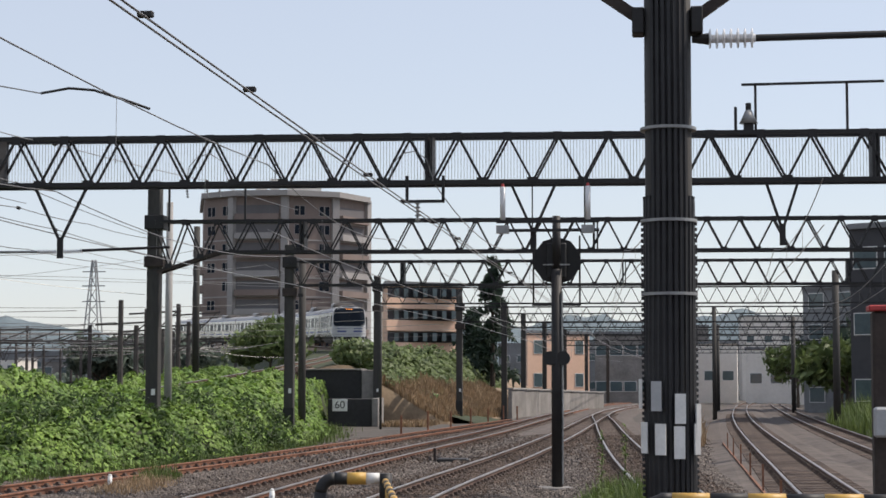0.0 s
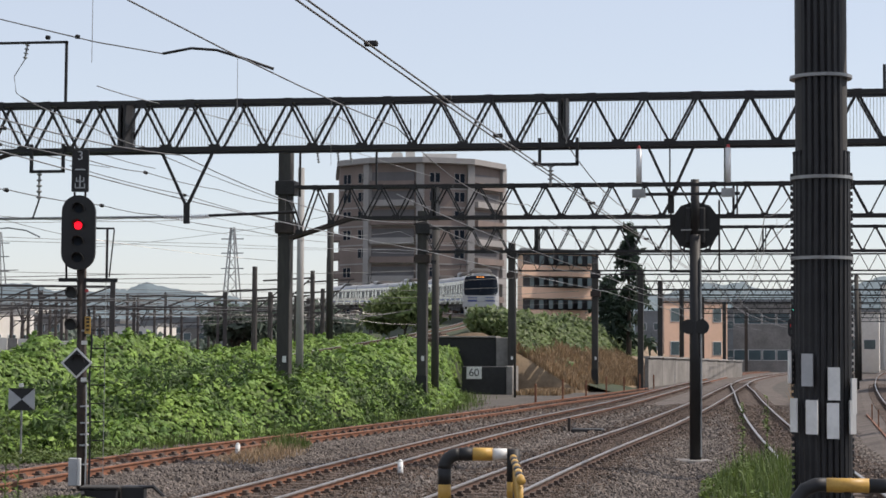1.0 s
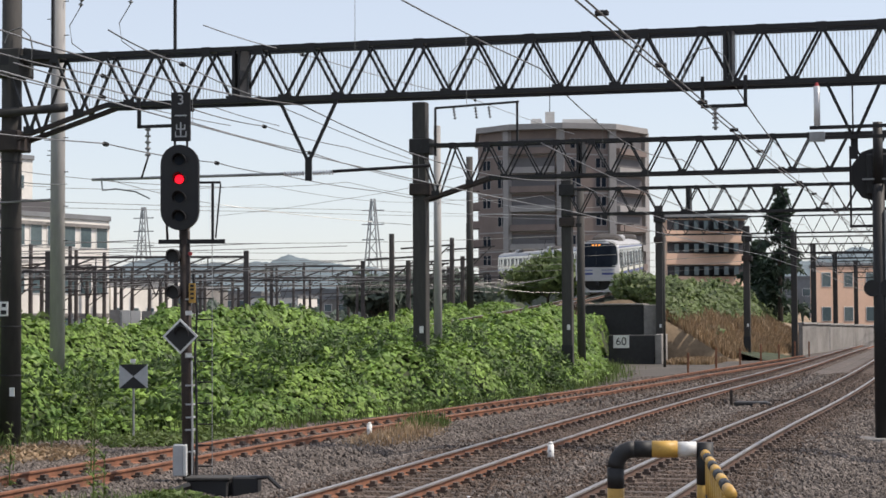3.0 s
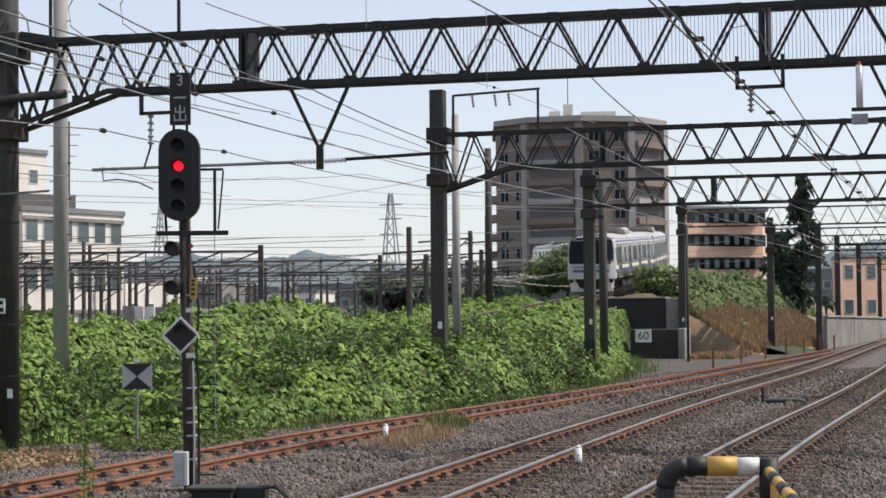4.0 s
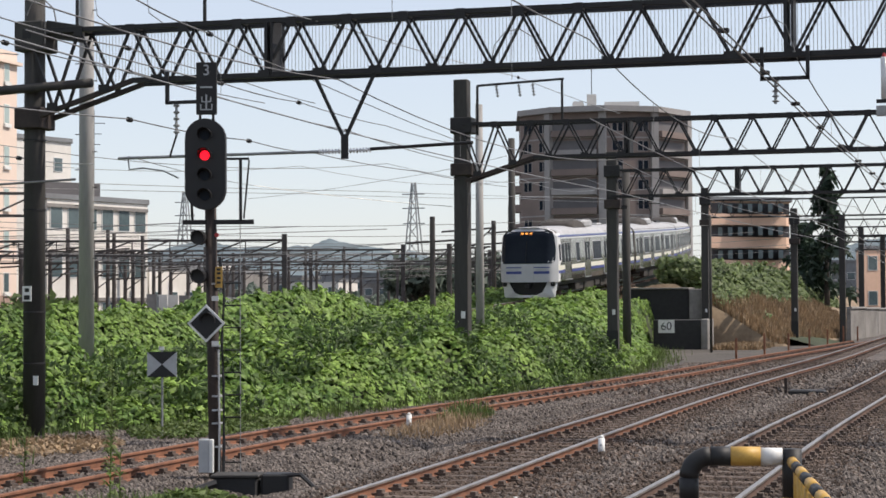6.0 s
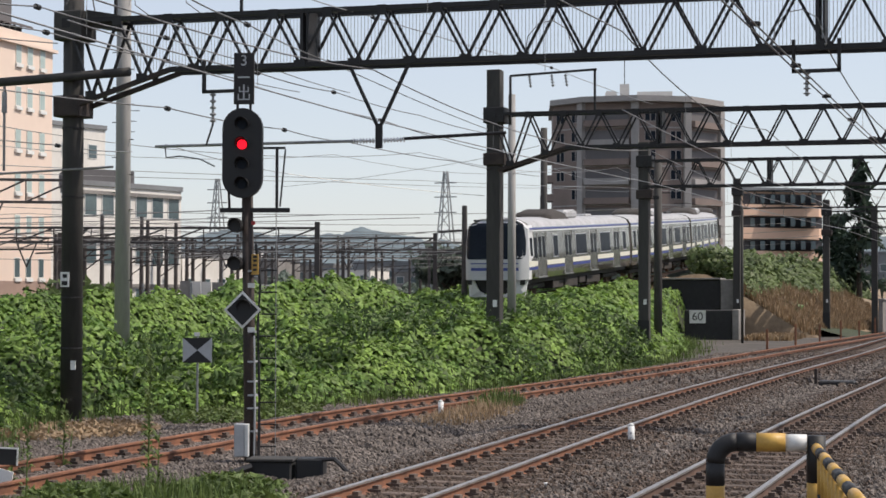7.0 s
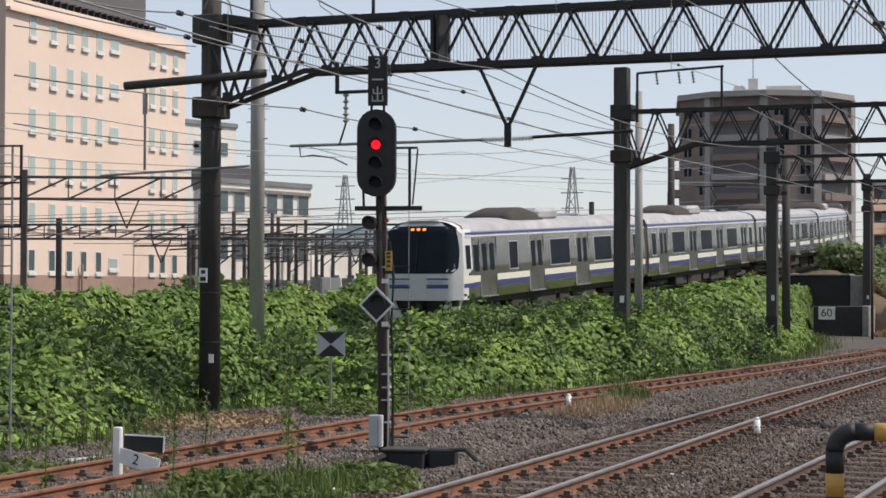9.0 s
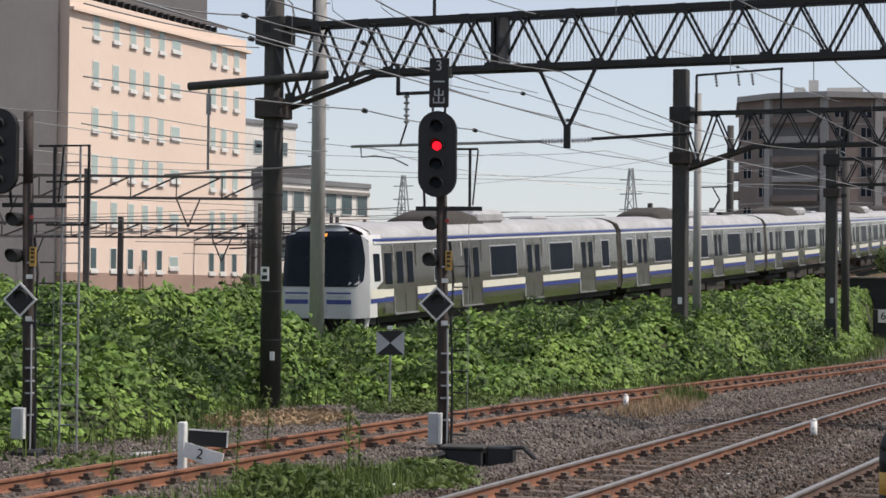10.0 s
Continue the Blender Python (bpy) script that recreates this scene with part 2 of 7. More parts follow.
# ---- ground ----
TRAIN_KNOTS = [(-92.0, 304.0), (-79.0, 282.0), (-67.0, 260.0), (-56.0, 238.0), (-46.0, 216.0), (-37.5, 195.0), (-30.3, 174.0), (-24.6, 152.0), (-21.6, 126.0), (-21.0, 103.0), (-21.15, 92.5), (-21.7, 77.0), (-22.6, 61.5), (-23.7, 46.0), (-25.6, 25.0), (-28.5, 0.0)]
TRAIN_LINE = smooth_line(TRAIN_KNOTS, 0.5)
TL_X, TL_Y = np.array([p[0] for p in TRAIN_LINE]), np.array([p[1] for p in TRAIN_LINE])


def train_z(y):
    return 5.4 + 0.026 * (y - 150.0) if y > 150 else 0.3 + 0.049 * (y - 46.0) if y > 40 else 0.006 + 0.002 * (y - 40)


def train_x(y):
    return float(np.interp(y, TL_Y, TL_X))


def foot_x(y):
    """The foot of the planted bank, beside the outermost track."""
    wave = 0.35 * math.sin(y * 1.1) + 0.25 * math.sin(y * 2.7 + 1.0) if y < 92 else 0.0
    return wave * (0.35 if y < 40 else 0.55) + float(np.interp(y, [0, 18, 24, 27, 29, 31, 32, 33.5, 36, 41, 45, 50, 60, 75, 86, 93, 97, 104, 110, 140, 200, 260], [-17.0, -15.4, -15.3, -15.9, -16.6, -17.4, -16.6, -15.1, -14.2, -13.3, -12.4, -11.9, -11.7, -13.0, -14.8, -16.0, -17.0, -17.4, -14.0, -11.5, -11.0, -11.0]))


def bank_z(x, y):
    """Height of the soil: level by the tracks, rising to the flyover ramp."""
    if y > 125:
        return -0.4
    xc, xf = train_x(y), foot_x(y)
    crest = max(train_z(y) - 0.75, 0.0)
    if x > xf:
        return -0.32
    if x > xc + 2.2:
        t = (xf - x) / max(xf - (xc + 2.2), 0.5)
        t = min(t * 1.25, 1.0)
        return -0.32 + (crest + 0.32) * (t * t * (3 - 2 * t))
    if x > xc - 3.0:
        return crest
    t = min((xc - 3.0 - x) / 6.0, 1.0)
    return crest + (-0.5 - crest) * t * t * (3 - 2 * t)


def build_ground():
    xs = np.concatenate([[-2500, -600, -150, -80, -50], np.arange(-40, -8, 0.7), np.arange(-8, 16, 2.0), [25, 50, 150, 600, 2500]])
    ys = np.concatenate([[-300, -60, -20], np.arange(-8, 130, 1.2), np.arange(130, 260, 6), [300, 450, 900, 1800, 4000]])
    vs, fs = [], []
    for y in ys:
        for x in xs:
            z = bank_z(x, y) if -40 < x < -8 and y < 112 else -0.32 if -8 <= x < 30 else -0.5
            vs.append((x, y, z + 0.04 * noise.noise(Vector((x * 0.6, y * 0.6, 0)))))
    nx = len(xs)
    for j in range(len(ys) - 1):
        for i in range(nx - 1):
            fs.append((j * nx + i, j * nx + i + 1, (j + 1) * nx + i + 1, (j + 1) * nx + i))
    me = bpy.data.meshes.new("ground")
    me.from_pydata(vs, [], fs)
    me.materials.append(M["earth"])
    tagged(new("ground", me), "brown earth of the railway yard and its surroundings", "ground", kind="structure")


build_ground()
TRACKS = dict(
    t1=[(-10.5, 8), (-11.05, 14), (-11.2, 19), (-11.2, 25), (-11.05, 31), (-10.4, 39), (-9.65, 48), (-8.9, 60), (-8.35, 72), (-7.5, 87), (-6.4, 108)],
    t2=[(-6.1, -12), (-6.4, 20), (-6.5, 30), (-6.5, 40), (-6.25, 52), (-5.75, 68), (-5.4, 95), (-5.2, 120), (-4.8, 150), (-3.5, 200), (6, 300)],
    t3=[(-3.4, -12), (-3.25, 20), (-3.1, 30), (-2.5, 50), (-2.15, 70), (-2.0, 90), (-1.9, 112), (-1.4, 150), (1, 200), (10, 300)],
    t4=[(2.6, -12), (2.3, 18), (1.75, 31), (1.05, 45), (0.0, 72), (-0.9, 100), (-1.7, 125), (-1.2, 160), (2, 210), (11, 300)],
    t5=[(4.4, -12), (4.75, 28), (5.15, 42), (6.0, 70), (6.9, 95), (9.5, 150), (14, 220), (22, 300)],
    t6=[(8.2, -12), (8.6, 30), (9.0, 48), (9.8, 70), (13.5, 150), (17.5, 220), (24, 300)],
)
GAUGE = 1.067


def rail_profile(bm_side, bm_top, line, z0):
    """Rail with foot, web and head along a line; the worn running face goes into its own mesh."""
    prof = [(-0.062, -0.15), (0.062, -0.15), (0.062, -0.135), (0.012, -0.12), (0.012, -0.04), (0.034, -0.03), (0.034, -0.004), (-0.034, -0.004), (-0.034, -0.03), (-0.012, -0.04), (-0.012, -0.12), (-0.062, -0.135)]
    rings, tops = [], []
    for i, (x, y, z) in enumerate(line):
        a, b = line[max(i - 1, 0)], line[min(i + 1, len(line) - 1)]
        n = Vector((b[1] - a[1], -(b[0] - a[0]), 0)).normalized()
        rings.append([bm_side.verts.new(Vector((x, y, z + z0)) + n * u + Vector((0, 0, w))) for u, w in prof])
        tops.append([bm_top.verts.new(Vector((x, y, z + z0)) + n * u + Vector((0, 0, w))) for u, w in ((-0.0355, -0.024), (-0.0345, -0.006), (-0.026, 0.001), (0.026, 0.001), (0.0345, -0.006), (0.0355, -0.024))])
    for a, b in zip(rings, rings[1:]):
        for k in range(len(prof)):
            bm_side.faces.new((a[k], a[(k + 1) % len(prof)], b[(k + 1) % len(prof)], b[k]))
    for a, b in zip(tops, tops[1:]):
        for k in range(5):
            bm_top.faces.new((a[k], a[k + 1], b[k + 1], b[k]))


def offset_line(line, d):
    out = []
    for i, p in enumerate(line):
        a, b = line[max(i - 1, 0)], line[min(i + 1, len(line) - 1)]
        n = Vector((b[1] - a[1], -(b[0] - a[0]), 0)).normalized()
        out.append((p[0] + n.x * d, p[1] + n.y * d, p[2] if len(p) > 2 else 0.0))
    return out


SLEEPER_ME = None


def build_track(key, label, rusty_top, zf=None, side="rust", y_sleep=140, pitch=0.66):
    global SLEEPER_ME
    line = [(x, y, zf(y) if zf else 0.0) for x, y in smooth_line(TRACKS[key], 1.0)]
    tr = empty("railway_track", Matrix(), label, "track", "tracks", "structure")
    for s in (-1, 1):
        b1, b2 = BM(), BM()
        rail_profile(b1, b2, offset_line(line, s * (GAUGE / 2 + 0.032)), 0.0)
        r = part("rail", b1, M[side], tr)
        part("running_face", b2, M["rust"] if rusty_top else M["railtop"], r)
    if SLEEPER_ME is None:
        bm = box(BM(), -1.05, 1.05, -0.11, 0.11, -0.16, 0, 0.015)
        for s in (-1, 1):
            box(bm, s * 0.565 - 0.17, s * 0.565 + 0.17, -0.08, 0.08, 0, 0.035)
            for q in (-1, 1):
                box(bm, s * 0.565 + q * 0.1 - 0.035, s * 0.565 + q * 0.1 + 0.035, -0.06, 0.06, 0.03, 0.075)
        ob = mesh_ob("sleeper", bm, M["sleeper"])
        SLEEPER_ME = ob.data
        bpy.data.objects.remove(ob)
    acc, n = 0.0, 0
    for a, b in zip(line, line[1:]):
        seg = math.hypot(b[0] - a[0], b[1] - a[1])
        while acc < seg and a[1] < y_sleep and a[1] > 8 and n < 295:
            t = acc / seg
            o = new("sleeper", SLEEPER_ME)
            o.parent = tr
            o.matrix_basis = pose(a[0] + (b[0] - a[0]) * t, a[1] + (b[1] - a[1]) * t, a[2] + (b[2] - a[2]) * t - 0.135, 0, 0, math.degrees(math.atan2(b[1] - a[1], b[0] - a[0])) - 90 + random.uniform(-1.2, 1.2))
            acc += pitch
            n += 1
        acc -= seg if acc >= seg else 0
    return tr


def ballast_bed(knots, half, top, name, y_to=260):
    """A ridge of stone chippings under a track."""
    line = smooth_line(knots, 1.0)
    bm = BM()
    prof = [(-half - 0.9, -0.34), (-half, top - 0.02), (-half * 0.5, top), (0, top - 0.015), (half * 0.5, top), (half, top - 0.02), (half + 0.9, -0.34)]
    rings = []
    for i, (x, y) in enumerate(line):
        if y > y_to:
            break
        rings.append([bm.verts.new((x + u, y, w + 0.03 * noise.noise(Vector((x + u * 3, y * 0.9, 3))))) for u, w in prof])
    for a, b in zip(rings, rings[1:]):
        for k in range(len(prof) - 1):
            bm.faces.new((a[k], a[k + 1], b[k + 1], b[k]))
    return tagged(mesh_ob(name, bm, M["ballast"]), "bed of grey-brown railway ballast chippings", "ballast", kind="structure")

build_track("t1", "disused rusty siding track beside the planted bank", True, side="rust")
build_track("t2", "main line track with brown rails on ballast", False, side="rust")
build_track("t3", "main line track with polished rail heads", False, side="rustdark")
build_track("t4", "main line track curving past a signal", False, side="rustdark")
build_track("t5", "main line track with dark rails", False, side="rustdark")
build_track("t6", "outer main line track with dark rails", False, side="rustdark")
TRACKS["t7"] = [(x, y) for x, y in TRAIN_KNOTS if 40 < y < 215]
build_track("t7", "track of the flyover ramp above the planted bank", False, zf=train_z, side="rustdark", y_sleep=110)
for kk in ("t1", "t2", "t3", "t4", "t5", "t6"):
    ballast_bed(TRACKS[kk], 1.5, -0.155, "ballast_bed")


# ---- planted bank ----
def lump(x, y):
    """How far the creepers stand above the soil."""
    a = noise.noise(Vector((x * 0.33, y * 0.30, 1.0))) + 0.75 * noise.noise(Vector((x * 0.9, y * 0.8, 7.0))) + 0.7 * noise.noise(Vector((x * 1.7, y * 1.5, 2.0)))
    return a


def green_z(x, y):
    xc, xf = train_x(y), foot_x(y)
    base = bank_z(x, y)
    n = lump(x, y)
    if x > xf - 0.1:
        return base + 0.05
    if xc - 1.75 < x < xc + 1.75 and y > 42:
        return base + 0.1
    if x < xc:
        return max(base, -0.3) + (1.85 + 0.7 * n if y < 75 else 1.0 + 0.6 * n) * (min((xc - 1.7 - x) / 2.2, 1.0) if y > 42 else 1.0)
    if 93 < y < 106:
        return min(base + 0.9 + 0.4 * n, 2.3) if x < xf - 0.3 else base + 0.3
    edge = min((xf - x) / 1.4, 1.0) ** 0.7
    rise = 0.66 + 0.62 * n
    # the creepers pile up into a mound on the lower slope
    mound = min(max((y - 38) / 8, 0.0), 1.0) * min(max((86 - y) / 14, 0.0), 1.0) * min(max((x - xc - 3.0) / 3.0, 0.0), 1.0)
    rise += 0.62 * mound
    # kept low beside the ramp track
    rise *= 0.78 + 0.22 * min(max((x - xc - 2.0) / 2.5, 0.0), 1.0) if y > 40 else 1.0
    rise += (0.1 if y < 62 else 0.4) * max(1.0 - max(x - xc - 1.75, 0) / 3.5, 0)
    if y < 40:
        rise += 0.5 * min((40 - y) / 12, 1.0) * min((xf - x) / 3.0, 1.0)
    return base + max(rise, 0.12) * edge


def build_bank():
    bm = BM()
    ys = np.arange(6, 112, 0.5)
    rows = []
    for y in ys:
        xc, xf = train_x(y), foot_x(y)
        xs = np.linspace(xf + 0.1, xc - 6.5, 40)
        rows.append([bm.verts.new((x, y, green_z(x, y) - 0.34)) for x in xs])
    for a, b in zip(rows, rows[1:]):
        for k in range(39):
            bm.faces.new((a[k], b[k], b[k + 1], a[k + 1]))
    bmesh.ops.recalc_face_normals(bm, faces=bm.faces)
    tagged(mesh_ob("planted_bank", bm, M["soil"], smooth=True), "bank of soil and stems toned dark for shade under the creepers", "bank", kind="structure")


build_bank()


def leaves(name, pts, normals, size, material, label, category, fold=0.25, long=1.3):
    """One mesh of many small folded leaves at the given places."""
    rng = np.random.RandomState(len(pts))
    n = len(pts)
    P, N = np.array(pts), np.array(normals)
    N /= np.linalg.norm(N, axis=1)[:, None]
    a = rng.randn(n, 3)
    a -= (a * N).sum(1)[:, None] * N
    a /= np.linalg.norm(a, axis=1)[:, None]
    b = np.cross(N, a)
    s = (np.array(size) * rng.uniform(0.65, 1.35, n))[:, None]
    V = np.empty((n, 4, 3))
    V[:, 0] = P - a * s * long * 0.5
    V[:, 1] = P + b * s * 0.5 - N * s * fold
    V[:, 2] = P + a * s * long * 0.5 - N * s * fold * 0.6
    V[:, 3] = P - b * s * 0.5 - N * s * fold
    idx = np.arange(n)[:, None] * 4
    F = np.concatenate([idx + [0, 1, 2], idx + [0, 2, 3]], 1).reshape(-1, 3)
    me = bpy.data.meshes.new(name)
    me.from_pydata(V.reshape(-1, 3).tolist(), [], F.tolist())
    me.materials.append(material)
    return tagged(new(name, me), label, category, kind="stuff")


GX, GYS = np.arange(-46, -10, 0.3), np.arange(4, 116, 0.3)
GREEN = np.array([[green_z(x, y) for x in GX] for y in GYS])


def green_at(x, y):
    """Height of the plant cover, looked up between grid places."""
    fx, fy = (x - GX[0]) / 0.3, (y - GYS[0]) / 0.3
    i, j = np.clip(fx.astype(int), 0, len(GX) - 2), np.clip(fy.astype(int), 0, len(GYS) - 2)
    u, v = fx - i, fy - j
    return GREEN[j, i] * (1 - u) * (1 - v) + GREEN[j, i + 1] * u * (1 - v) + GREEN[j + 1, i] * (1 - u) * v + GREEN[j + 1, i + 1] * u * v


def build_kudzu():
    rng = np.random.RandomState(5)
    for (y0, y1, count, sz) in ((8, 34, 80000, 0.135), (34, 60, 100000, 0.16), (60, 106, 70000, 0.21)):
        y = rng.uniform(y0, y1, count)
        xc = np.interp(y, TL_Y, TL_X)
        xf = np.array([foot_x(v) for v in y])
        x = xf + (xc - 6.0 - xf) * rng.uniform(0, 1, count)
        keep = ~((np.abs(x - xc) < 1.7) & (y > 42) & (rng.rand(count) < 0.95))
        x, y, xf = x[keep], y[keep], xf[keep]
        e = 0.2
        nx = -(green_at(x + e, y) - green_at(x - e, y)) / (2 * e)
        ny = -(green_at(x, y + e) - green_at(x, y - e)) / (2 * e)
        g = rng.randn(len(x), 3) * 0.38
        z = green_at(x, y) + rng.uniform(-0.26, 0.12, len(x)) + 0.12 * np.maximum(rng.randn(len(x)) - 1.2, 0)
        leaves("creeper_leaves", np.c_[x, y, z], np.c_[nx + g[:, 0], ny + g[:, 1], 1.0 + np.abs(g[:, 2]) * 0.3], sz * np.where(x > xf - 1.2, 0.8, 1.0), M["leaf"], "dense green creeper leaves covering the bank", "creeper")

    # darker tall weeds that stand up through the creepers
    n = 30000
    cy, cx = 14 + 50 * rng.uniform(0, 1, 240) ** 1.4, rng.uniform(0.0, 0.6, 240)
    k = rng.randint(0, 240, n)
    y = cy[k] + rng.randn(n) * 0.28
    xf, xc = np.array([foot_x(v) for v in y]), np.interp(y, TL_Y, TL_X)
    x = xf + (xc - 1.5 - xf) * cx[k] + rng.randn(n) * 0.28
    z = green_at(x, y) - 0.1 + np.abs(rng.randn(n)) * 0.22
    leaves("weed_leaves", np.c_[x, y, z], np.c_[rng.randn(n), rng.randn(n) - 0.4, np.full(n, 0.7)], np.full(n, 0.085), M["weed"], "darker upright weeds among the creepers", "weeds", long=2.2)


build_kudzu()


def grass_patch(name, blades, material, label, hmin=0.25, hmax=0.7, w=0.014, tri=True):
    """Grass blades as thin bent triangles rooted at (x, y, z)."""
    rng = np.random.RandomState(len(blades))
    V, F = [], []
    for x, y, z, k in blades:
        h = rng.uniform(hmin, hmax) * k
        a = rng.uniform(0, 6.28)
        lean = rng.uniform(0.05, 0.45) * h
        dx, dy = math.cos(a), math.sin(a)
        i = len(V)
        V += [(x - dy * w, y + dx * w, z), (x + dy * w, y - dx * w, z), (x + dx * lean * 0.4 - dy * w * 0.7, y + dy * lean * 0.4 + dx * w * 0.7, z + h * 0.6), (x + dx * lean * 0.4 + dy * w * 0.7, y + dy * lean * 0.4 - dx * w * 0.7, z + h * 0.6), (x + dx * lean, y + dy * lean, z + h)]
        F += [(i, i + 1, i + 3, i + 2), (i + 2, i + 3, i + 4)]
    me = bpy.data.meshes.new(name)
    me.from_pydata(V, [], F)
    me.materials.append(material)
    return tagged(new(name, me), label, "grass", kind="stuff")


def spread(n, x0, x1, y0, y1, z, seed, k=1.0, ell=True):
    rng = np.random.RandomState(seed)
    out = []
    while len(out) < n:
        u, v = rng.uniform(-1, 1, 2)
        if ell and u * u + v * v > 1:
            continue
        out.append(((x0 + x1) / 2 + u * (x1 - x0) / 2, (y0 + y1) / 2 + v * (y1 - y0) / 2, z, k * (1.15 - 0.6 * (u * u + v * v) if ell else 1.0)))
    return out


grass_patch("grass_tuft", spread(2600, -10.3, -9.1, 29.5, 36.5, -0.3, 11, 0.55), M["drygrass"], "low tuft of yellowed grass on the ballast")
grass_patch("grass_tuft", spread(500, -10.3, -9.4, 33.5, 37.0, -0.3, 12, 0.9), M["grass"], "green grass tuft growing on the ballast")
grass_patch("weed_patch", spread(2600, -10.4, -7.6, 14.0, 20.6, -0.32, 13, 0.75), M["grass"], "tall green weeds beside the siding", 0.2, 0.6, 0.012)
grass_patch("weed_patch", spread(700, -12.6, -11.6, 17.5, 22.0, -0.32, 14, 0.6), M["grass"], "tall green weeds beside the siding", 0.2, 0.7, 0.012)
grass_patch("weed_patch", spread(2200, 0.0, 2.3, 20.5, 33.0, -0.32, 15, 1.0), M["grass"], "green weeds round the foot of a signal mast", 0.25, 0.8, 0.014)
grass_patch("weed_patch", spread(2600, 1.6, 4.0, 60.0, 100.0, -0.3, 16, 1.3), M["drygrass"], "yellow-green weeds between two tracks", 0.4, 1.3, 0.03)
grass_patch("weed_patch", spread(6500, 11.0, 17.0, 50.0, 110.0, -0.3, 17, 1.3), M["grass"], "tall green weeds along the outer track", 0.5, 1.7, 0.03)
def leaf_clump(n, x0, x1, y0, y1, seed, hi, material, label):
    rng = np.random.RandomState(seed)
    u, v = rng.uniform(-1, 1, n * 2), rng.uniform(-1, 1, n * 2)
    k = u * u + v * v < 1
    x, y = (x0 + x1) / 2 + u[k] * (x1 - x0) / 2, (y0 + y1) / 2 + v[k] * (y1 - y0) / 2
    h = hi * (0.45 + 0.55 * np.sin(x * 2.3) * np.cos(y * 1.7)) * (1.05 - (u[k] ** 2 + v[k] ** 2) * 0.6)
    z = -0.3 + rng.rand(len(x)) ** 0.6 * np.maximum(h, 0.12)
    leaves("weed_leaves", np.c_[x, y, z], np.c_[rng.randn(len(x)) * 0.7, rng.randn(len(x)) * 0.7, np.ones(len(x))], np.full(len(x), 0.07), material, label, "weeds", long=1.8)


leaf_clump(6500, -10.6, -7.4, 13.5, 20.8, 61, 0.45, M["grass"], "leafy green weeds beside the siding")
leaf_clump(900, -16.6, -14.0, 26.0, 30.0, 64, 0.25, M["drygrass"], "low dry weeds on the ballast edge")
leaf_clump(1500, -15.6, -13.2, 30.5, 36.0, 65, 0.3, M["grass"], "low weeds on the ballast edge")
leaf_clump(1200, -13.2, -11.8, 16.0, 21.0, 62, 0.35, M["grass"], "leafy green weeds beside the siding")
leaf_clump(2500, -0.2, 2.2, 21.0, 33.0, 63, 0.6, M["grass"], "leafy weeds round the foot of a signal mast")
grass_patch("bank_edge_grass", [(foot_x(y) + rx, y, -0.32, k) for y, rx, k in zip(np.random.RandomState(3).uniform(14, 95, 6000), np.abs(np.random.RandomState(4).randn(6000)) * 0.7 - 0.5, np.random.RandomState(6).uniform(0.3, 1.0, 6000))], M["grass"], "grass along the foot of the planted bank", 0.15, 0.6, 0.014)


def build_stalks():
    """A few tall single weeds."""
    rng = np.random.RandomState(9)
    for x, y, h in ((-9.3, 18.8, 1.5), (-10.7, 21.6, 1.9), (-9.9, 17.2, 1.1), (-10.9, 18.6, 1.3), (-11.7, 21.2, 1.0), (-8.6, 17.6, 0.9), (0.5, 27.0, 1.5), (0.9, 29.0, 1.6), (-11.0, 16.4, 1.2)):
        st = empty("tall_weed", pose(x, y, -0.32), "single tall green weed with narrow leaves", "weed", "tall weeds")
        part("stem", rod(BM(), (0, 0, 0), (0.03, 0, h), 0.012, 6, 0.004), M["grass"], st)
        bm = BM()
        for k in range(int(h * 48)):
            z = 0.1 + (h - 0.1) * rng.rand()
            a = rng.uniform(0, 6.28)
            l = 0.16 * (1.1 - 0.6 * z / h)
            dx, dy = math.cos(a), math.sin(a)
            v = [bm.verts.new(p) for p in ((0.03 * z / h, 0, z), (dx * l * 0.5 - dy * 0.02, dy * l * 0.5 + dx * 0.02, z + 0.06), (dx * l, dy * l, z + 0.03), (dx * l * 0.5 + dy * 0.02, dy * l * 0.5 - dx * 0.02, z + 0.06))]
            bm.faces.new(v)
        part("leaves", bm, M["grass"], st)


build_stalks()


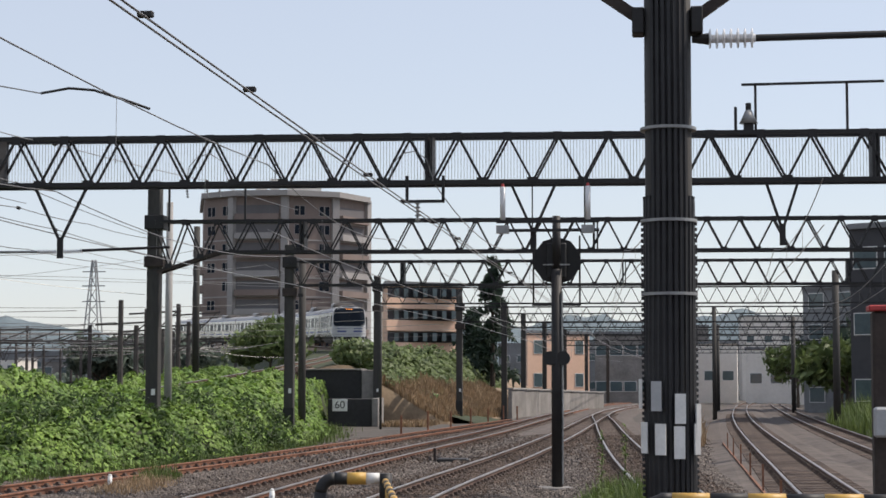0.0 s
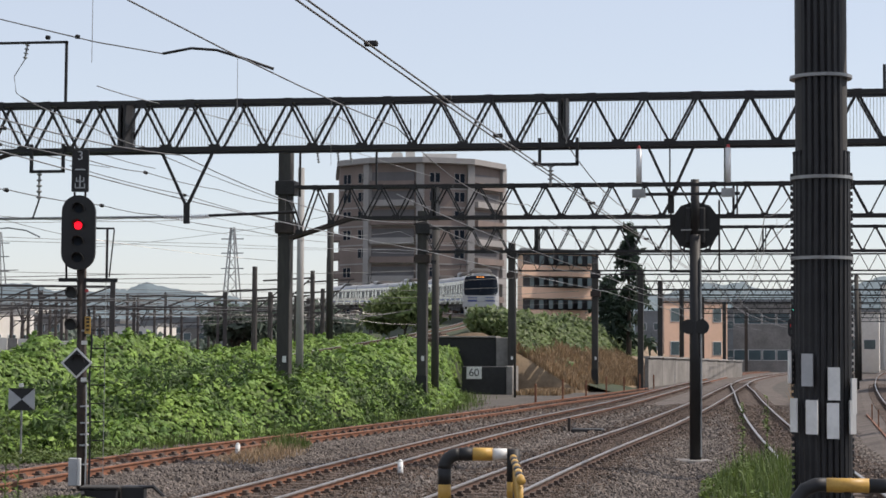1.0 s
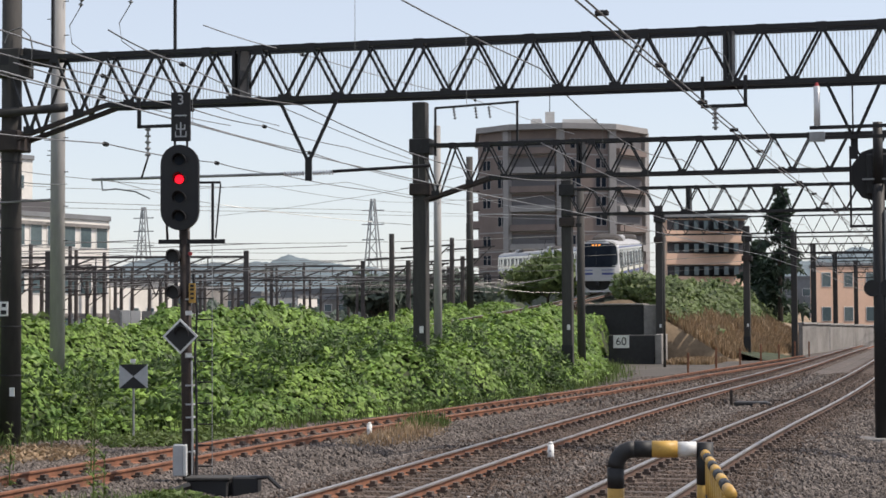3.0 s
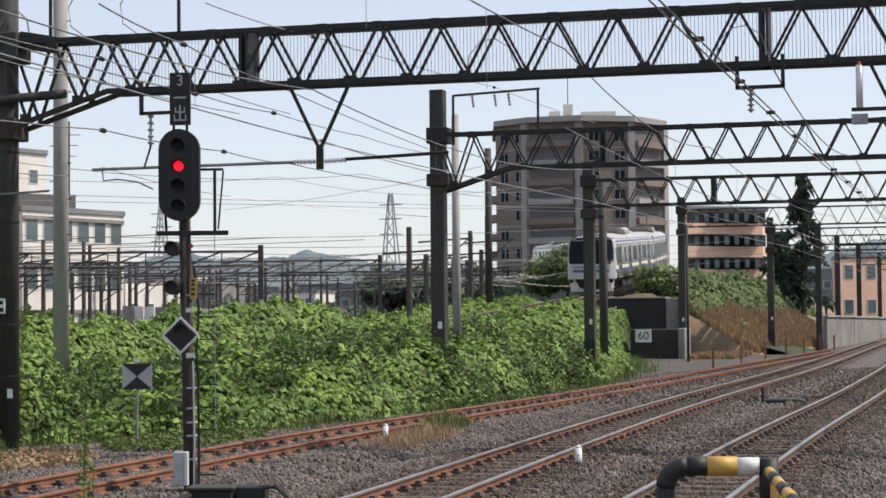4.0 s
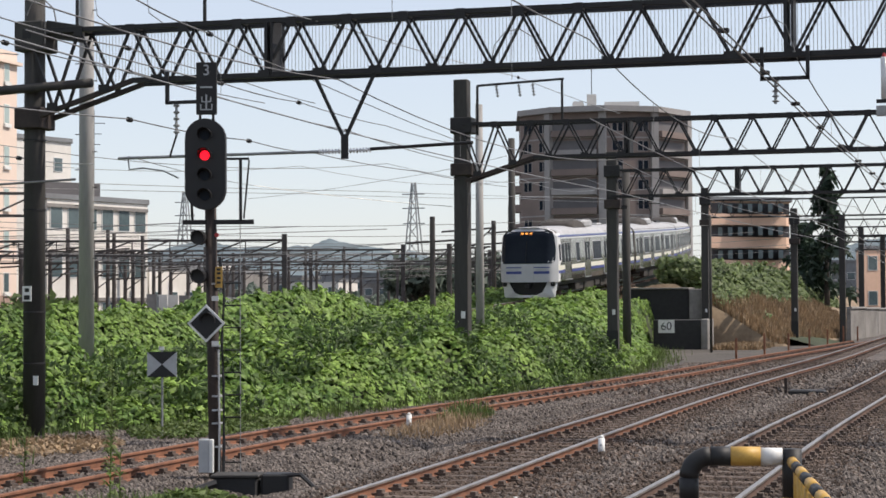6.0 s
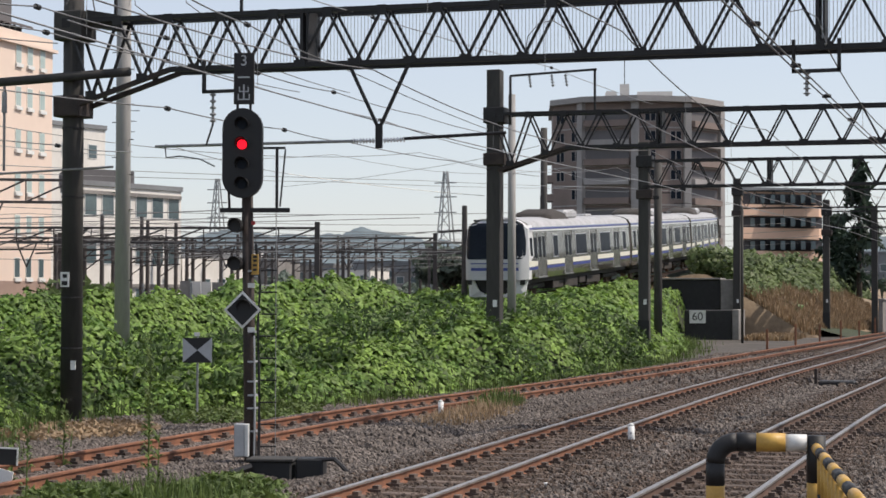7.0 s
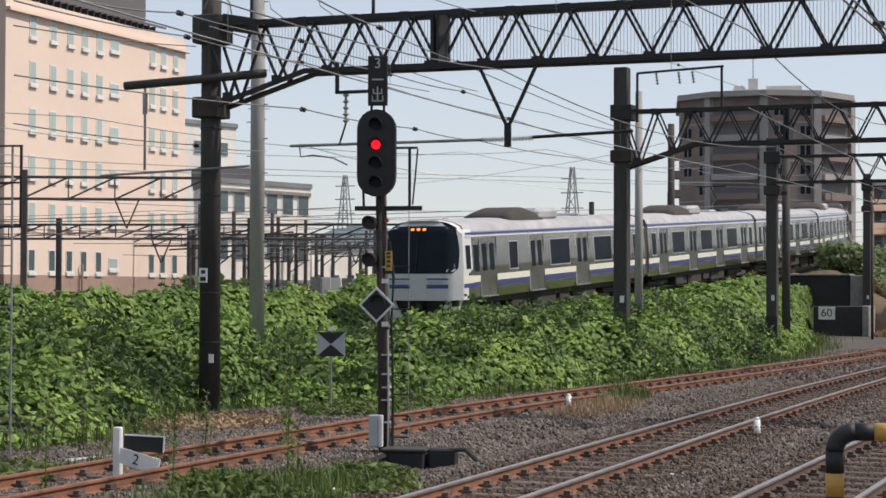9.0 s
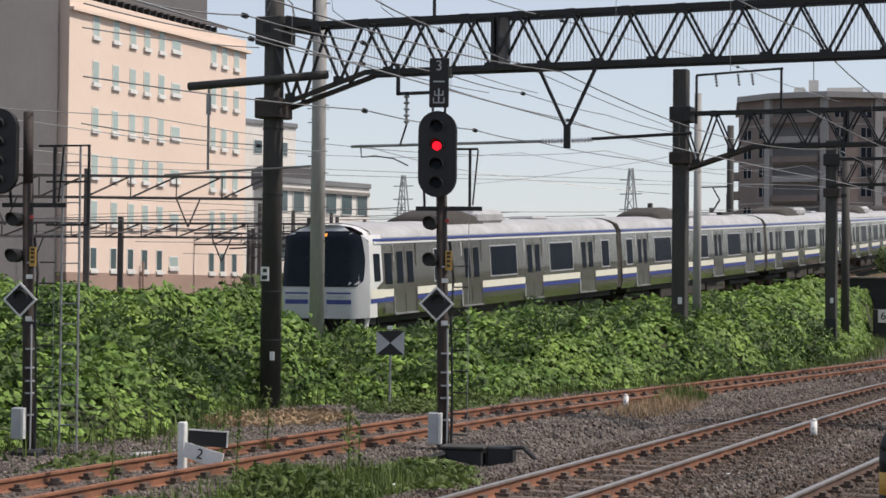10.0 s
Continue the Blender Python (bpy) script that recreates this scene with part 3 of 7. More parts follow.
def build_stones():
    """Ballast chippings, as joined small stones, thickest where the eye comes nearest."""
    rng = np.random.RandomState(21)
    base = np.array([(1, 0, -0.3), (-0.5, 0.85, -0.3), (-0.5, -0.85, -0.35), (0.3, 0.35, 0.55), (-0.45, -0.1, 0.6), (0.35, -0.5, 0.4)])
    tris = [(0, 1, 3), (1, 4, 3), (1, 2, 4), (2, 5, 4), (2, 0, 5), (0, 3, 5), (3, 4, 5)]
    V, F, D = [], [], []
    for (x0, x1, y0, y1, n, s) in ((-17.4, -12.6, 14, 40, 26000, 0.042), (-15.0, -12.4, 40, 80, 12000, 0.055), (-12.8, 0.2, 13, 26, 36000, 0.036), (-12.6, 0.8, 26, 45, 36000, 0.045), (-11.5, 3.0, 45, 75, 15000, 0.07), (0.8, 7.0, 26, 45, 14000, 0.05), (3.0, 9.0, 45, 75, 8000, 0.075)):
        P = np.c_[rng.uniform(x0, x1, n), rng.uniform(y0, y1, n)]
        near = np.min([np.abs(P[:, 0] - np.interp(P[:, 1], ky, kx)) for ky, kx in TK], 0)
        z = np.where(near < 1.45, -0.155, np.where(near < 2.35, -0.155 - (near - 1.45) * 0.18, -0.315)) - 0.01 * (near < 0.62)
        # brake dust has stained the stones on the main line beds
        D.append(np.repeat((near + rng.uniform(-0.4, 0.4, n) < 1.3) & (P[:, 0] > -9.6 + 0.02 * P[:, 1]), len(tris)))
        a = rng.uniform(0, 6.28, n)
        B = base[None] * ((s * rng.uniform(0.6, 1.35, n))[:, None, None] * rng.uniform(0.8, 1.3, (n, 1, 3)))
        c, sn = np.cos(a)[:, None], np.sin(a)[:, None]
        W = np.stack([P[:, :1] + c * B[:, :, 0] - sn * B[:, :, 1], P[:, 1:] + sn * B[:, :, 0] + c * B[:, :, 1], z[:, None] + B[:, :, 2] + 0.012], 2)
        F.append((np.arange(n)[:, None, None] * 6 + np.array(tris)[None] + sum(len(v) for v in V)).reshape(-1, 3))
        V.append(W.reshape(-1, 3))
    V, F = np.concatenate(V).tolist(), np.concatenate(F).tolist()
    me = bpy.data.meshes.new("ballast_stones")
    me.from_pydata(V, [], F)
    me.materials.append(M["stone"])
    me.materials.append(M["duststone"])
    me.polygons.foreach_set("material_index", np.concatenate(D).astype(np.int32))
    tagged(new("ballast_stones", me), "loose grey-brown ballast chippings between the tracks", "ballast", kind="stuff")


TK = []
for kk in ("t1", "t2", "t3", "t4"):
    ln = smooth_line(TRACKS[kk], 1.0)
    TK.append((np.array([p[1] for p in ln]), np.array([p[0] for p in ln])))
build_stones()


# ---- gantries ----
GH = 0.98


def gantry(x0, x1, y, zb, label, slope=0.03, pitch=1.03, h=GH, depth=0.5, fine=True, w=0.085, left_drop=True):
    g = empty("portal_gantry", pose(x0, y, 0), label, "gantry", "catenary gantries")
    n = int(round((x1 - x0) / pitch))
    pitch = (x1 - x0) / n
    P = lambda u, d, z: (u, u * slope + d, z)
    ds = (-depth / 2, depth / 2) if fine else (0.0,)
    L = x1 - x0
    for d in ds:
        part("top_chord", bar(BM(), P(0, d, zb + h), P(L, d, zb + h), w, w), M["steel"], g)
        part("bottom_chord", bar(BM(), P(2.1 if left_drop else 0, d, zb), P(L, d, zb), w * 1.1, w * 1.1), M["steel"], g)
        if left_drop:
            part("haunch", bar(BM(), P(0.15, d, zb - 0.62), P(2.1, d, zb), w, w), M["rusty"], g)
    part_me = {}
    for i in range(n):
        if left_drop and i < 2:
            zl = zb - 0.62 + 0.62 * min((i + 0.5) * pitch / 2.1, 1)
        else:
            zl = zb
        for d in ds:
            a, b, c = P(i * pitch, d, zb + h), P((i + 0.5) * pitch, d, zl), P((i + 1) * pitch, d, zb + h)
            for j, (p, q) in enumerate(((a, b), (b, c))):
                p, q = Vector(p), Vector(q)
                key = (round((q - p).z, 3), j)
                if key not in part_me:
                    ob = part("diagonal", bar(BM(), (0, 0, 0), q - p, w * 0.72, w * 0.5), M["steel"], g)
                    part_me[key] = ob.data
                else:
                    ob = new("diagonal", part_me[key])
                    ob.parent = g
                ob.location = p
    if fine:
        for i in range(0, n + 1):
            part("cross_strut", bar(BM(), P(i * pitch, -depth / 2, zb + h + 0.01), P(i * pitch, depth / 2, zb + h + 0.01), 0.045), M["steel"], g)
            part("gusset", box(BM(), i * pitch - 0.09, i * pitch + 0.09, i * pitch * slope - depth / 2 - 0.055, i * pitch * slope - depth / 2 - 0.045, zb + h - 0.13, zb + h + 0.05), M["steel"], g)
            if i < n:
                part("gusset", box(BM(), (i + 0.5) * pitch - 0.11, (i + 0.5) * pitch + 0.11, (i + 0.5) * pitch * slope - depth / 2 - 0.06, (i + 0.5) * pitch * slope - depth / 2 - 0.05, (zb if i > 1 else zb - 0.45 + 0.3 * i) - 0.05, (zb if i > 1 else zb - 0.45 + 0.3 * i) + 0.09), M["steel"], g)
        for u in (4.75, 13.9, 23.0):
            part("splice_frame", box(BM(), u - 0.09, u - 0.03, u * slope - depth / 2 - 0.05, u * slope + depth / 2 + 0.05, zb, zb + h), M["steel"], g)
            part("splice_frame", box(BM(), u + 0.03, u + 0.07, u * slope - depth / 2 - 0.05, u * slope + depth / 2 + 0.05, zb, zb + h), M["steel"], g)
    return g


def gantry_post(x, y, z0, z1, r, material, label, square=False, group="gantry posts", tip=None, bands=(), steps=0):
    p = empty("gantry_post", pose(x, y, z0), label, "post", group)
    bm = BM()
    if square:
        box(bm, -r, r, -r, r, 0, z1 - z0, 0.02)
    else:
        rod(bm, (0, 0, 0), (0, 0, z1 - z0), r, 18, tip or r * 0.9)
    part("shaft", bm, material, p, smooth=not square)
    for b in bands:
        part("band", rod(BM(), (0, 0, b - z0 - 0.015), (0, 0, b - z0 + 0.015), r * 1.03, 18), M["steel"], p)
    for k in range(steps):
        s = -1 if k % 2 else 1
        z = 2.6 + k * 0.42
        part("step_bolt", rod(BM(), (s * r * 0.8, -0.02, z), (s * (r + 0.10), -0.02, z), 0.012, 5), M["steel"], p)
    return p


G1Y = lambda x: 31.0 + 0.03 * (x + 17.0)
gantry(-17.0, 13.0, 31.0, 6.22, "dark steel lattice gantry spanning the tracks")
def mesh_panel(x0, x1, zb, zt):
    """Fine upright wires stretched inside the first gantry."""
    V, F = [], []
    for x in np.arange(x0, x1, 0.065):
        y, w, i = G1Y(x) + 0.1, 0.0045, len(V)
        V += [(x - w, y, zb), (x + w, y, zb), (x + w, y, zt), (x - w, y, zt), (x, y + 0.006, zb), (x, y + 0.006, zt)]
        F += [(i, i + 1, i + 2, i + 3), (i + 1, i + 4, i + 5, i + 2), (i + 4, i, i + 3, i + 5)]
    me = bpy.data.meshes.new("wire_netting")
    me.from_pydata(V, [], F)
    me.materials.append(M["galv"])
    tagged(new("wire_netting", me), "fine pale wire netting inside the lattice gantry", "netting", kind="stuff")


mesh_panel(-15.8, 12.9, 6.26, 7.16)
gp = gantry_post(-17.0, 31.0, -0.35, 11.0, 0.205, M["polegrey"], "dark grey steel tube post carrying a lattice gantry", bands=(1.05, 2.0, 3.9, 5.2))
part("upper_bracket", box(BM(), -0.27, 0.32, -0.3, 0.3, 7.2, 7.75, 0.02), M["polegrey"], gp, "grey bolted bracket plates")
part("upper_arm", bar(BM(), (0.3, 0, 7.62), (0.95, 0, 7.5), 0.28, 0.3), M["polegrey"], gp)
part("lower_bracket", box(BM(), -0.27, 0.27, -0.3, 0.3, 5.75, 6.15, 0.02), M["rusty"], gp)
part("tube_arm", rod(BM(), (-1.75, -0.3, 6.42), (1.3, -0.25, 6.55), 0.085, 12), M["polegrey"], gp, smooth=True)
part("hanger", rod(BM(), (-1.3, -0.3, 6.4), (-1.3, -0.3, 4.75), 0.025, 6), M["wire"], gp)
part("hanger_insulator", rod(BM(), (-1.3, -0.3, 6.25), (-1.3, -0.3, 5.85), 0.05, 8), M["galv"], gp)
part("steady_arm", rod(BM(), (-2.3, -0.3, 4.66), (1.0, -0.3, 4.78), 0.022, 6), M["wire"], gp)
part("pole_plate", box(BM(), -0.12, 0.06, -0.23, -0.215, 2.55, 2.83), M["white"], gp, "small white pole plate with unreadable dark marks")
part("plate_mark", box(BM(), -0.09, 0.03, -0.236, -0.231, 2.58, 2.66), M["steel"], gp)
part("plate_mark", box(BM(), -0.07, 0.02, -0.236, -0.231, 2.72, 2.79), M["steel"], gp)
part("white_tag", box(BM(), 0.09, 0.19, -0.205, -0.19, 1.0, 1.17), M["white"], gp)
gantry_post(13.0, 31.9, -0.35, 8.0, 0.2, M["polegrey"], "dark grey steel tube post carrying a lattice gantry")
for k, gy in enumerate((50.0, 68.6, 103.6, 112.0, 123.0, 141.0, 160.0, 180.0, 200.0, 222.0)):
    xl = (-14.05, -13.35, -14.8, -10.6, -8.5, -8.3, -7.6, -6.6, -5.0, -3.0)[k]
    xr = 15.0 + 0.03 * gy
    zb = 7.05 if k == 2 else 6.22
    gantry(xl, xr, gy, zb, "dark steel lattice gantry spanning the tracks", fine=k < 2, left_drop=k == 0)
    q = gantry_post(xl, gy, bank_z(xl, gy) - 0.2, 8.48 if k == 0 else zb + 1.7, 0.2, M["polegrey"], "dark grey square post of a lattice gantry", square=True)
    if k < 4:
        zz = bank_z(xl, gy) - 0.2
        part("upper_bracket", box(BM(), -0.28, 0.34, -0.28, 0.28, zb + 0.73 - zz, zb + 1.18 - zz, 0.02), M["steel"], q)
        part("lower_bracket", box(BM(), -0.28, 0.34, -0.28, 0.28, zb - 0.47 - zz, zb - 0.12 - zz, 0.02), M["rusty"], q)
        part("cable_sleeve", box(BM(), -0.22, 0.22, -0.225, -0.205, 0.3, 1.6), M["black"], q)
        part("white_tag", box(BM(), 0.0, 0.12, -0.222, -0.207, 2.2, 2.4), M["white"], q)
    gantry_post(xr, gy, -0.4, 7.9, 0.2, M["polegrey"], "dark grey square post of a lattice gantry", square=True)
gantry_post(-20.3, 39.4, -0.2, 12.5, 0.185, M["concrete"], "pale grey concrete pole with step bolts standing in the bank", steps=20, tip=0.165)
gantry_post(-14.8, 54.6, -0.2, 8.3, 0.14, M["concrete"], "pale grey concrete pole beside a gantry post", tip=0.11)
for x, y, h, r in ((-24.2, 96.0, 11.2, 0.2), (-13.35, 71.4, 7.4, 0.17), (-12.9, 92.0, 6.6, 0.07), (6.2, 120.0, 7.5, 0.16), (11.5, 92.0, 8.2, 0.2), (14.0, 150.0, 8.0, 0.2), (8.5, 170.0, 8.0, 0.18), (4.0, 205.0, 7.6, 0.18), (12.6, 66.0, 8.0, 0.18)):
    gantry_post(x, y, bank_z(x, y) - 0.3, h, r, M["polegrey"], "dark pole beside the tracks")


def insulator(bm, a, b, r=0.055, n=6):
    """A ribbed porcelain rod between two points, turned as one piece."""
    a, b = Vector(a), Vector(b)
    d = (b - a).normalized()
    u = d.orthogonal().normalized()
    w = d.cross(u)
    prof = [(0.0, 0.4)]
    for k in range(n):
        prof += [((k + 0.25) / n, 0.42), ((k + 0.42) / n, 1.0), ((k + 0.6) / n, 0.95), ((k + 0.72) / n, 0.42)]
    prof.append((1.0, 0.4))
    rings = [[bm.verts.new(a + (b - a) * t + r * q * (math.cos(m * 0.6283) * u + math.sin(m * 0.6283) * w)) for m in range(10)] for t, q in prof]
    for p, q in zip(rings, rings[1:]):
        for m in range(10):
            bm.faces.new((p[m], p[(m + 1) % 10], q[(m + 1) % 10], q[m]))
    bm.faces.new(rings[0][::-1])
    bm.faces.new(rings[-1])
    bmesh.ops.recalc_face_normals(bm, faces=bm.faces)
    return bm


def v_hanger(x, half, drop, zb=6.2, tube=None):
    y = G1Y(x) - 0.25
    h = empty("drop_bracket", pose(x, y, 0), "V-shaped steel bracket hanging under a gantry", "bracket", "drop brackets")
    for s in (-1, 1):
        part("strut", bar(BM(), (s * half, 0, zb), (s * 0.04, 0, zb - drop), 0.055, 0.055), M["steel"], h)
    part("foot_plate", box(BM(), -0.06, 0.06, -0.03, 0.03, zb - drop - 0.42, zb - drop + 0.02), M["steel"], h)
    return h


v1 = v_hanger(-10.85, 0.57, 1.1)
part("cross_tube", rod(BM(), (-4.4, 0, -1.34 + 6.15), (-0.45, 0, 6.15 - 1.33), 0.028, 8), M["galv"], v1)
part("cross_tube", rod(BM(), (0.45, 0, 4.84), (2.35, 0, 4.9), 0.03, 8), M["steel"], v1)
part("insulator", insulator(BM(), (-0.5, 0, 4.82), (-0.08, 0, 4.82), 0.05, 7), M["porcelain"], v1)
part("insulator", insulator(BM(), (0.08, 0, 4.82), (0.5, 0, 4.83), 0.05, 7), M["porcelain"], v1)
part("pull_off_arm", tube(BM(), [(-4.2, 0, 4.78), (-4.18, 0, 4.6), (-3.9, 0, 4.62), (-3.5, 0, 4.56), (-3.2, 0, 4.42)], 0.016, 6), M["galv"], v1)
v_hanger(-0.95, 0.47, 0.95)
v_hanger(4.1, 0.33, 0.9)


def u_frame(x0, x1, drop, label, ins_x, ins_len, zb=6.2):
    y = G1Y(x0) - 0.3
    u = empty("insulator_frame", pose(x0, y, 0), label, "bracket", "insulator frames")
    w = x1 - x0
    part("upright", bar(BM(), (0, 0, zb + 0.15), (0, 0, zb - drop), 0.06), M["steel"], u)
    if w > 0.6:
        part("upright", bar(BM(), (w, 0, zb + 0.15), (w, 0, zb - drop), 0.06), M["steel"], u)
    part("cross_bar", bar(BM(), (-0.03, 0, zb - drop), (w + 0.03, 0, zb - drop), 0.06), M["steel"], u)
    part("insulator", insulator(BM(), (ins_x, 0, zb - drop), (ins_x, 0, zb - drop - ins_len), 0.06, 5), M["galv"], u)
    return u


u_frame(-3.55, -2.8, 0.38, "U-shaped steel frame with an insulator under a gantry", 0.22, 0.42)
u2 = u_frame(-14.2, -13.5, 0.42, "L-shaped steel frame with an insulator under a gantry", 0.18, 0.6)
part("drop_rod", rod(BM(), (0.18, 0, 5.18), (0.05, 0, 4.8), 0.02, 6), M["steel"], u2)

# switch frame with two white arresters beside the rear signal
af = empty("arrester_frame", pose(-0.95, G1Y(-0.9) - 0.4, 0), "steel frame with two white surge arresters under a gantry", "arrester frame")
for z in (5.38, 5.2):
    part("beam", bar(BM(), (-0.75, 0, z), (1.35, 0, z), 0.06), M["steel"], af)
for x in (-0.62, 1.12):
    part("arrester", rod(BM(), (x, 0, 5.42), (x, 0, 6.1), 0.055, 12), M["porcelain"], af, "white porcelain surge arrester", smooth=True)
    part("red_cap", rod(BM(), (x, 0, 6.1), (x, 0, 6.17), 0.045, 10, 0.02), M["redcap"], af)
    part("clamp_box", box(BM(), x - 0.13, x + 0.13, -0.08, 0.08, 5.14, 5.3), M["galv"], af)
for x in (-0.02, 1.05):
    part("suspension_rod", rod(BM(), (x, 0.1, 5.2), (x, 0.1, 6.3), 0.015, 5), M["steel"], af)

# frame above the gantry with a lamp
lf = empty("lamp_frame", pose(3.6, G1Y(3.6), 7.2), "steel frame with a bell-shaped lamp on top of a gantry", "lamp frame")
part("upright", bar(BM(), (0, 0, 0), (0, 0, 1.02), 0.05), M["steel"], lf)
part("upright", bar(BM(), (1.85, 0, 0), (1.85, 0, 1.04), 0.05), M["steel"], lf)
part("rail", bar(BM(), (-0.28, 0, 1.02), (2.6, 0, 1.05), 0.05), M["steel"], lf)
part("bell", rod(BM(), (-0.15, -0.1, 0.2), (-0.15, -0.1, 0.48), 0.19, 14, 0.06), M["galv"], lf, "grey bell-shaped lamp cover", smooth=True)
part("bell_top", rod(BM(), (-0.15, -0.1, 0.48), (-0.15, -0.1, 0.62), 0.06, 10), M["steel"], lf)
part("bell_foot", box(BM(), -0.25, -0.05, -0.2, 0.0, 0.0, 0.2, 0.02), M["steel"], lf)
part("aerial", box(BM(), -0.44, -0.38, -0.1, -0.04, 0.05, 0.55), M["steel"], lf)

pa = empty("pull_off_wire", pose(-6.75, 23.0, 6.55), "curved steel pull-off arm with a strain wire above the tracks", "pull-off arm")
part("arm", tube(BM(), [(0, 0, 0), (-0.45, -0.08, 0.16), (-0.9, -0.16, 0.3), (-1.3, -0.22, 0.33), (-1.75, -0.3, 0.24)], 0.022, 8), M["steel"], pa, smooth=True)
part("strain_wire", tube(BM(), [(-1.75, -0.3, 0.24), (-2.8, -0.5, 0.42), (-4.6, -0.8, 0.85), (-9.3, 1.0, 1.6)], 0.011, 6), M["wire"], pa)
for q in (-3.1, -3.6):
    part("bead", rod(BM(), (q, -0.6, 0.5), (q + 0.06, -0.6, 0.49), 0.035, 8), M["steel"], pa)
tf = empty("top_frame", pose(-15.2, 31.05, 7.24), "rectangular steel frame with insulators on top of a gantry", "wire frame")
part("upright", bar(BM(), (1.62, 0, 0), (1.62, 0, 1.3), 0.05), M["steel"], tf)
part("upright", bar(BM(), (-0.95, 0, 0), (-0.95, 0, 1.32), 0.05), M["steel"], tf)
part("rail", bar(BM(), (-0.95, 0, 1.32), (1.65, 0, 1.3), 0.05), M["steel"], tf)
for x in (-0.3, 0.75):
    part("insulator", insulator(BM(), (x, 0, 1.3), (x - 0.06, 0, 0.95), 0.05, 4), M["galv"], tf)
    part("jumper", tube(BM(), [(x - 0.06, 0, 0.95), (x - 0.3, 0.02, 0.6), (x - 0.25, 0.02, 0.25), (x + 0.1, 0.02, 0.0)], 0.01, 5), M["wire"], tf)
jm = tagged(mesh_ob("jumper_loop", tube(BM(), [(-17.0, 30.7, 7.5), (-16.9, 30.7, 7.72), (-16.65, 30.7, 7.78), (-16.45, 30.7, 7.6), (-16.4, 30.7, 7.35)], 0.014, 6), M["wire"]), "bent jumper wire at a gantry post", "wire")
for xx in (-3.9, -8.2):
    tagged(mesh_ob("jumper_loop", tube(BM(), [(xx, 31.1, 6.25), (xx + 0.05, 31.1, 6.6), (xx + 0.25, 31.1, 6.82), (xx + 0.5, 31.1, 6.86), (xx + 0.75, 31.1, 6.7), (xx + 0.9, 31.1, 6.25)], 0.009, 5), M["wire"]), "bent jumper wire at a lattice gantry", "wire")

# portal frame on the second gantry post
pf = empty("wire_frame", pose(-13.6, 50.0, 0), "rectangular steel wire frame rising from the second gantry", "wire frame")
part("upright", bar(BM(), (0, 0, 6.9), (0, 0, 8.3), 0.06), M["steel"], pf)
part("upright", bar(BM(), (2.45, 0, 7.2), (2.45, 0, 8.4), 0.06), M["steel"], pf)
part("rail", bar(BM(), (0, 0, 8.3), (2.5, 0, 8.4), 0.06), M["steel"], pf)
for x in (0.55, 1.2, 1.6):
    part("insulator", insulator(BM(), (x, 0, 8.3), (x + 0.05, 0, 7.95), 0.05, 4), M["galv"], pf)


# ---- overhead wires ----
def wire_run(name, pts, r, label, sag=0.0, per=10, clamps=0):
    out = []
    for a, b in zip(pts, pts[1:]):
        for k in range(per):
            t = k / per
            p = Vector(a).lerp(Vector(b), t)
            p.z -= sag * 4 * t * (1 - t)
            out.append(p)
    out.append(Vector(pts[-1]))
    ob = tagged(mesh_ob(name, tube(BM(), out, r, 5), M["galv"] if len(bpy.data.meshes) % 3 == 0 and r < 0.0125 and pts[0][0] < -9 else M["wire"]), label, "wire", "overhead wires")
    for k in range(clamps):
        p = out[int((k + 0.5) * len(out) / clamps)]
        part("clamp", box(BM(), p.x - 0.05, p.x + 0.05, p.y - 0.07, p.y + 0.07, p.z - 0.045, p.z + 0.045, 0.02), M["steel"], ob)
    return ob


def catenary(key, twin=False, zc=5.25, zm=6.15, y0=-14, y1=230, dx=0.0, drop=True, ym=None, yc=None):
    ks = smooth_line(TRACKS[key], 1.0)
    yy, xx = np.array([p[1] for p in ks]), np.array([p[0] for p in ks])
    X = lambda y: float(np.interp(y, yy, xx)) + dx + 0.12 * math.sin(y * 0.085)
    ys = [y0] + [y for y in (-8, 31, 50, 86.5, 123, 160, 200) if y > y0] + [y1]
    for s in ((-0.05, 0.05) if twin else (0.0,)):
        wire_run("contact_wire", [(X(y) + s, y, zc) for y in ys if y >= (yc or y0)], 0.012, "dark copper contact wire above a track", 0.05)
    mp = [(X(y), y, zm) for y in ys if y >= (ym or y0)]
    w = wire_run("messenger_wire", mp, 0.012, "sagging messenger wire above a track", 0.45)
    if drop:
        bm = BM()
        for a, b in zip(mp, mp[1:]):
            n = max(int((b[1] - a[1]) / 5.0), 1)
            for k in range(1, n):
                t = k / n
                p = Vector(a).lerp(Vector(b), t)
                rod(bm, (p.x, p.y, zc), (p.x, p.y, p.z - 0.45 * 4 * t * (1 - t)), 0.004, 4)
        tagged(part("dropper_wire", bm, M["wire"], w), kind="stuff")
    if twin:
        for y in np.arange(6, 60, 4.2):
            part("spacer_clamp", box(BM(), X(y) - 0.075, X(y) + 0.075, y - 0.035, y + 0.035, zc - 0.03, zc + 0.03, 0.012), M["steel"], w)


catenary("t3", twin=True, zc=5.4, zm=6.25, ym=31)
catenary("t2", zc=5.25, zm=6.6, yc=31)
catenary("t4", zc=5.25, zm=6.2, y0=31)
catenary("t5", zc=5.25, zm=6.2, y0=31)
catenary("t6", zc=5.25, zm=6.2, y0=31)
catenary("t1", zc=5.2, zm=6.1, y0=9, y1=104)


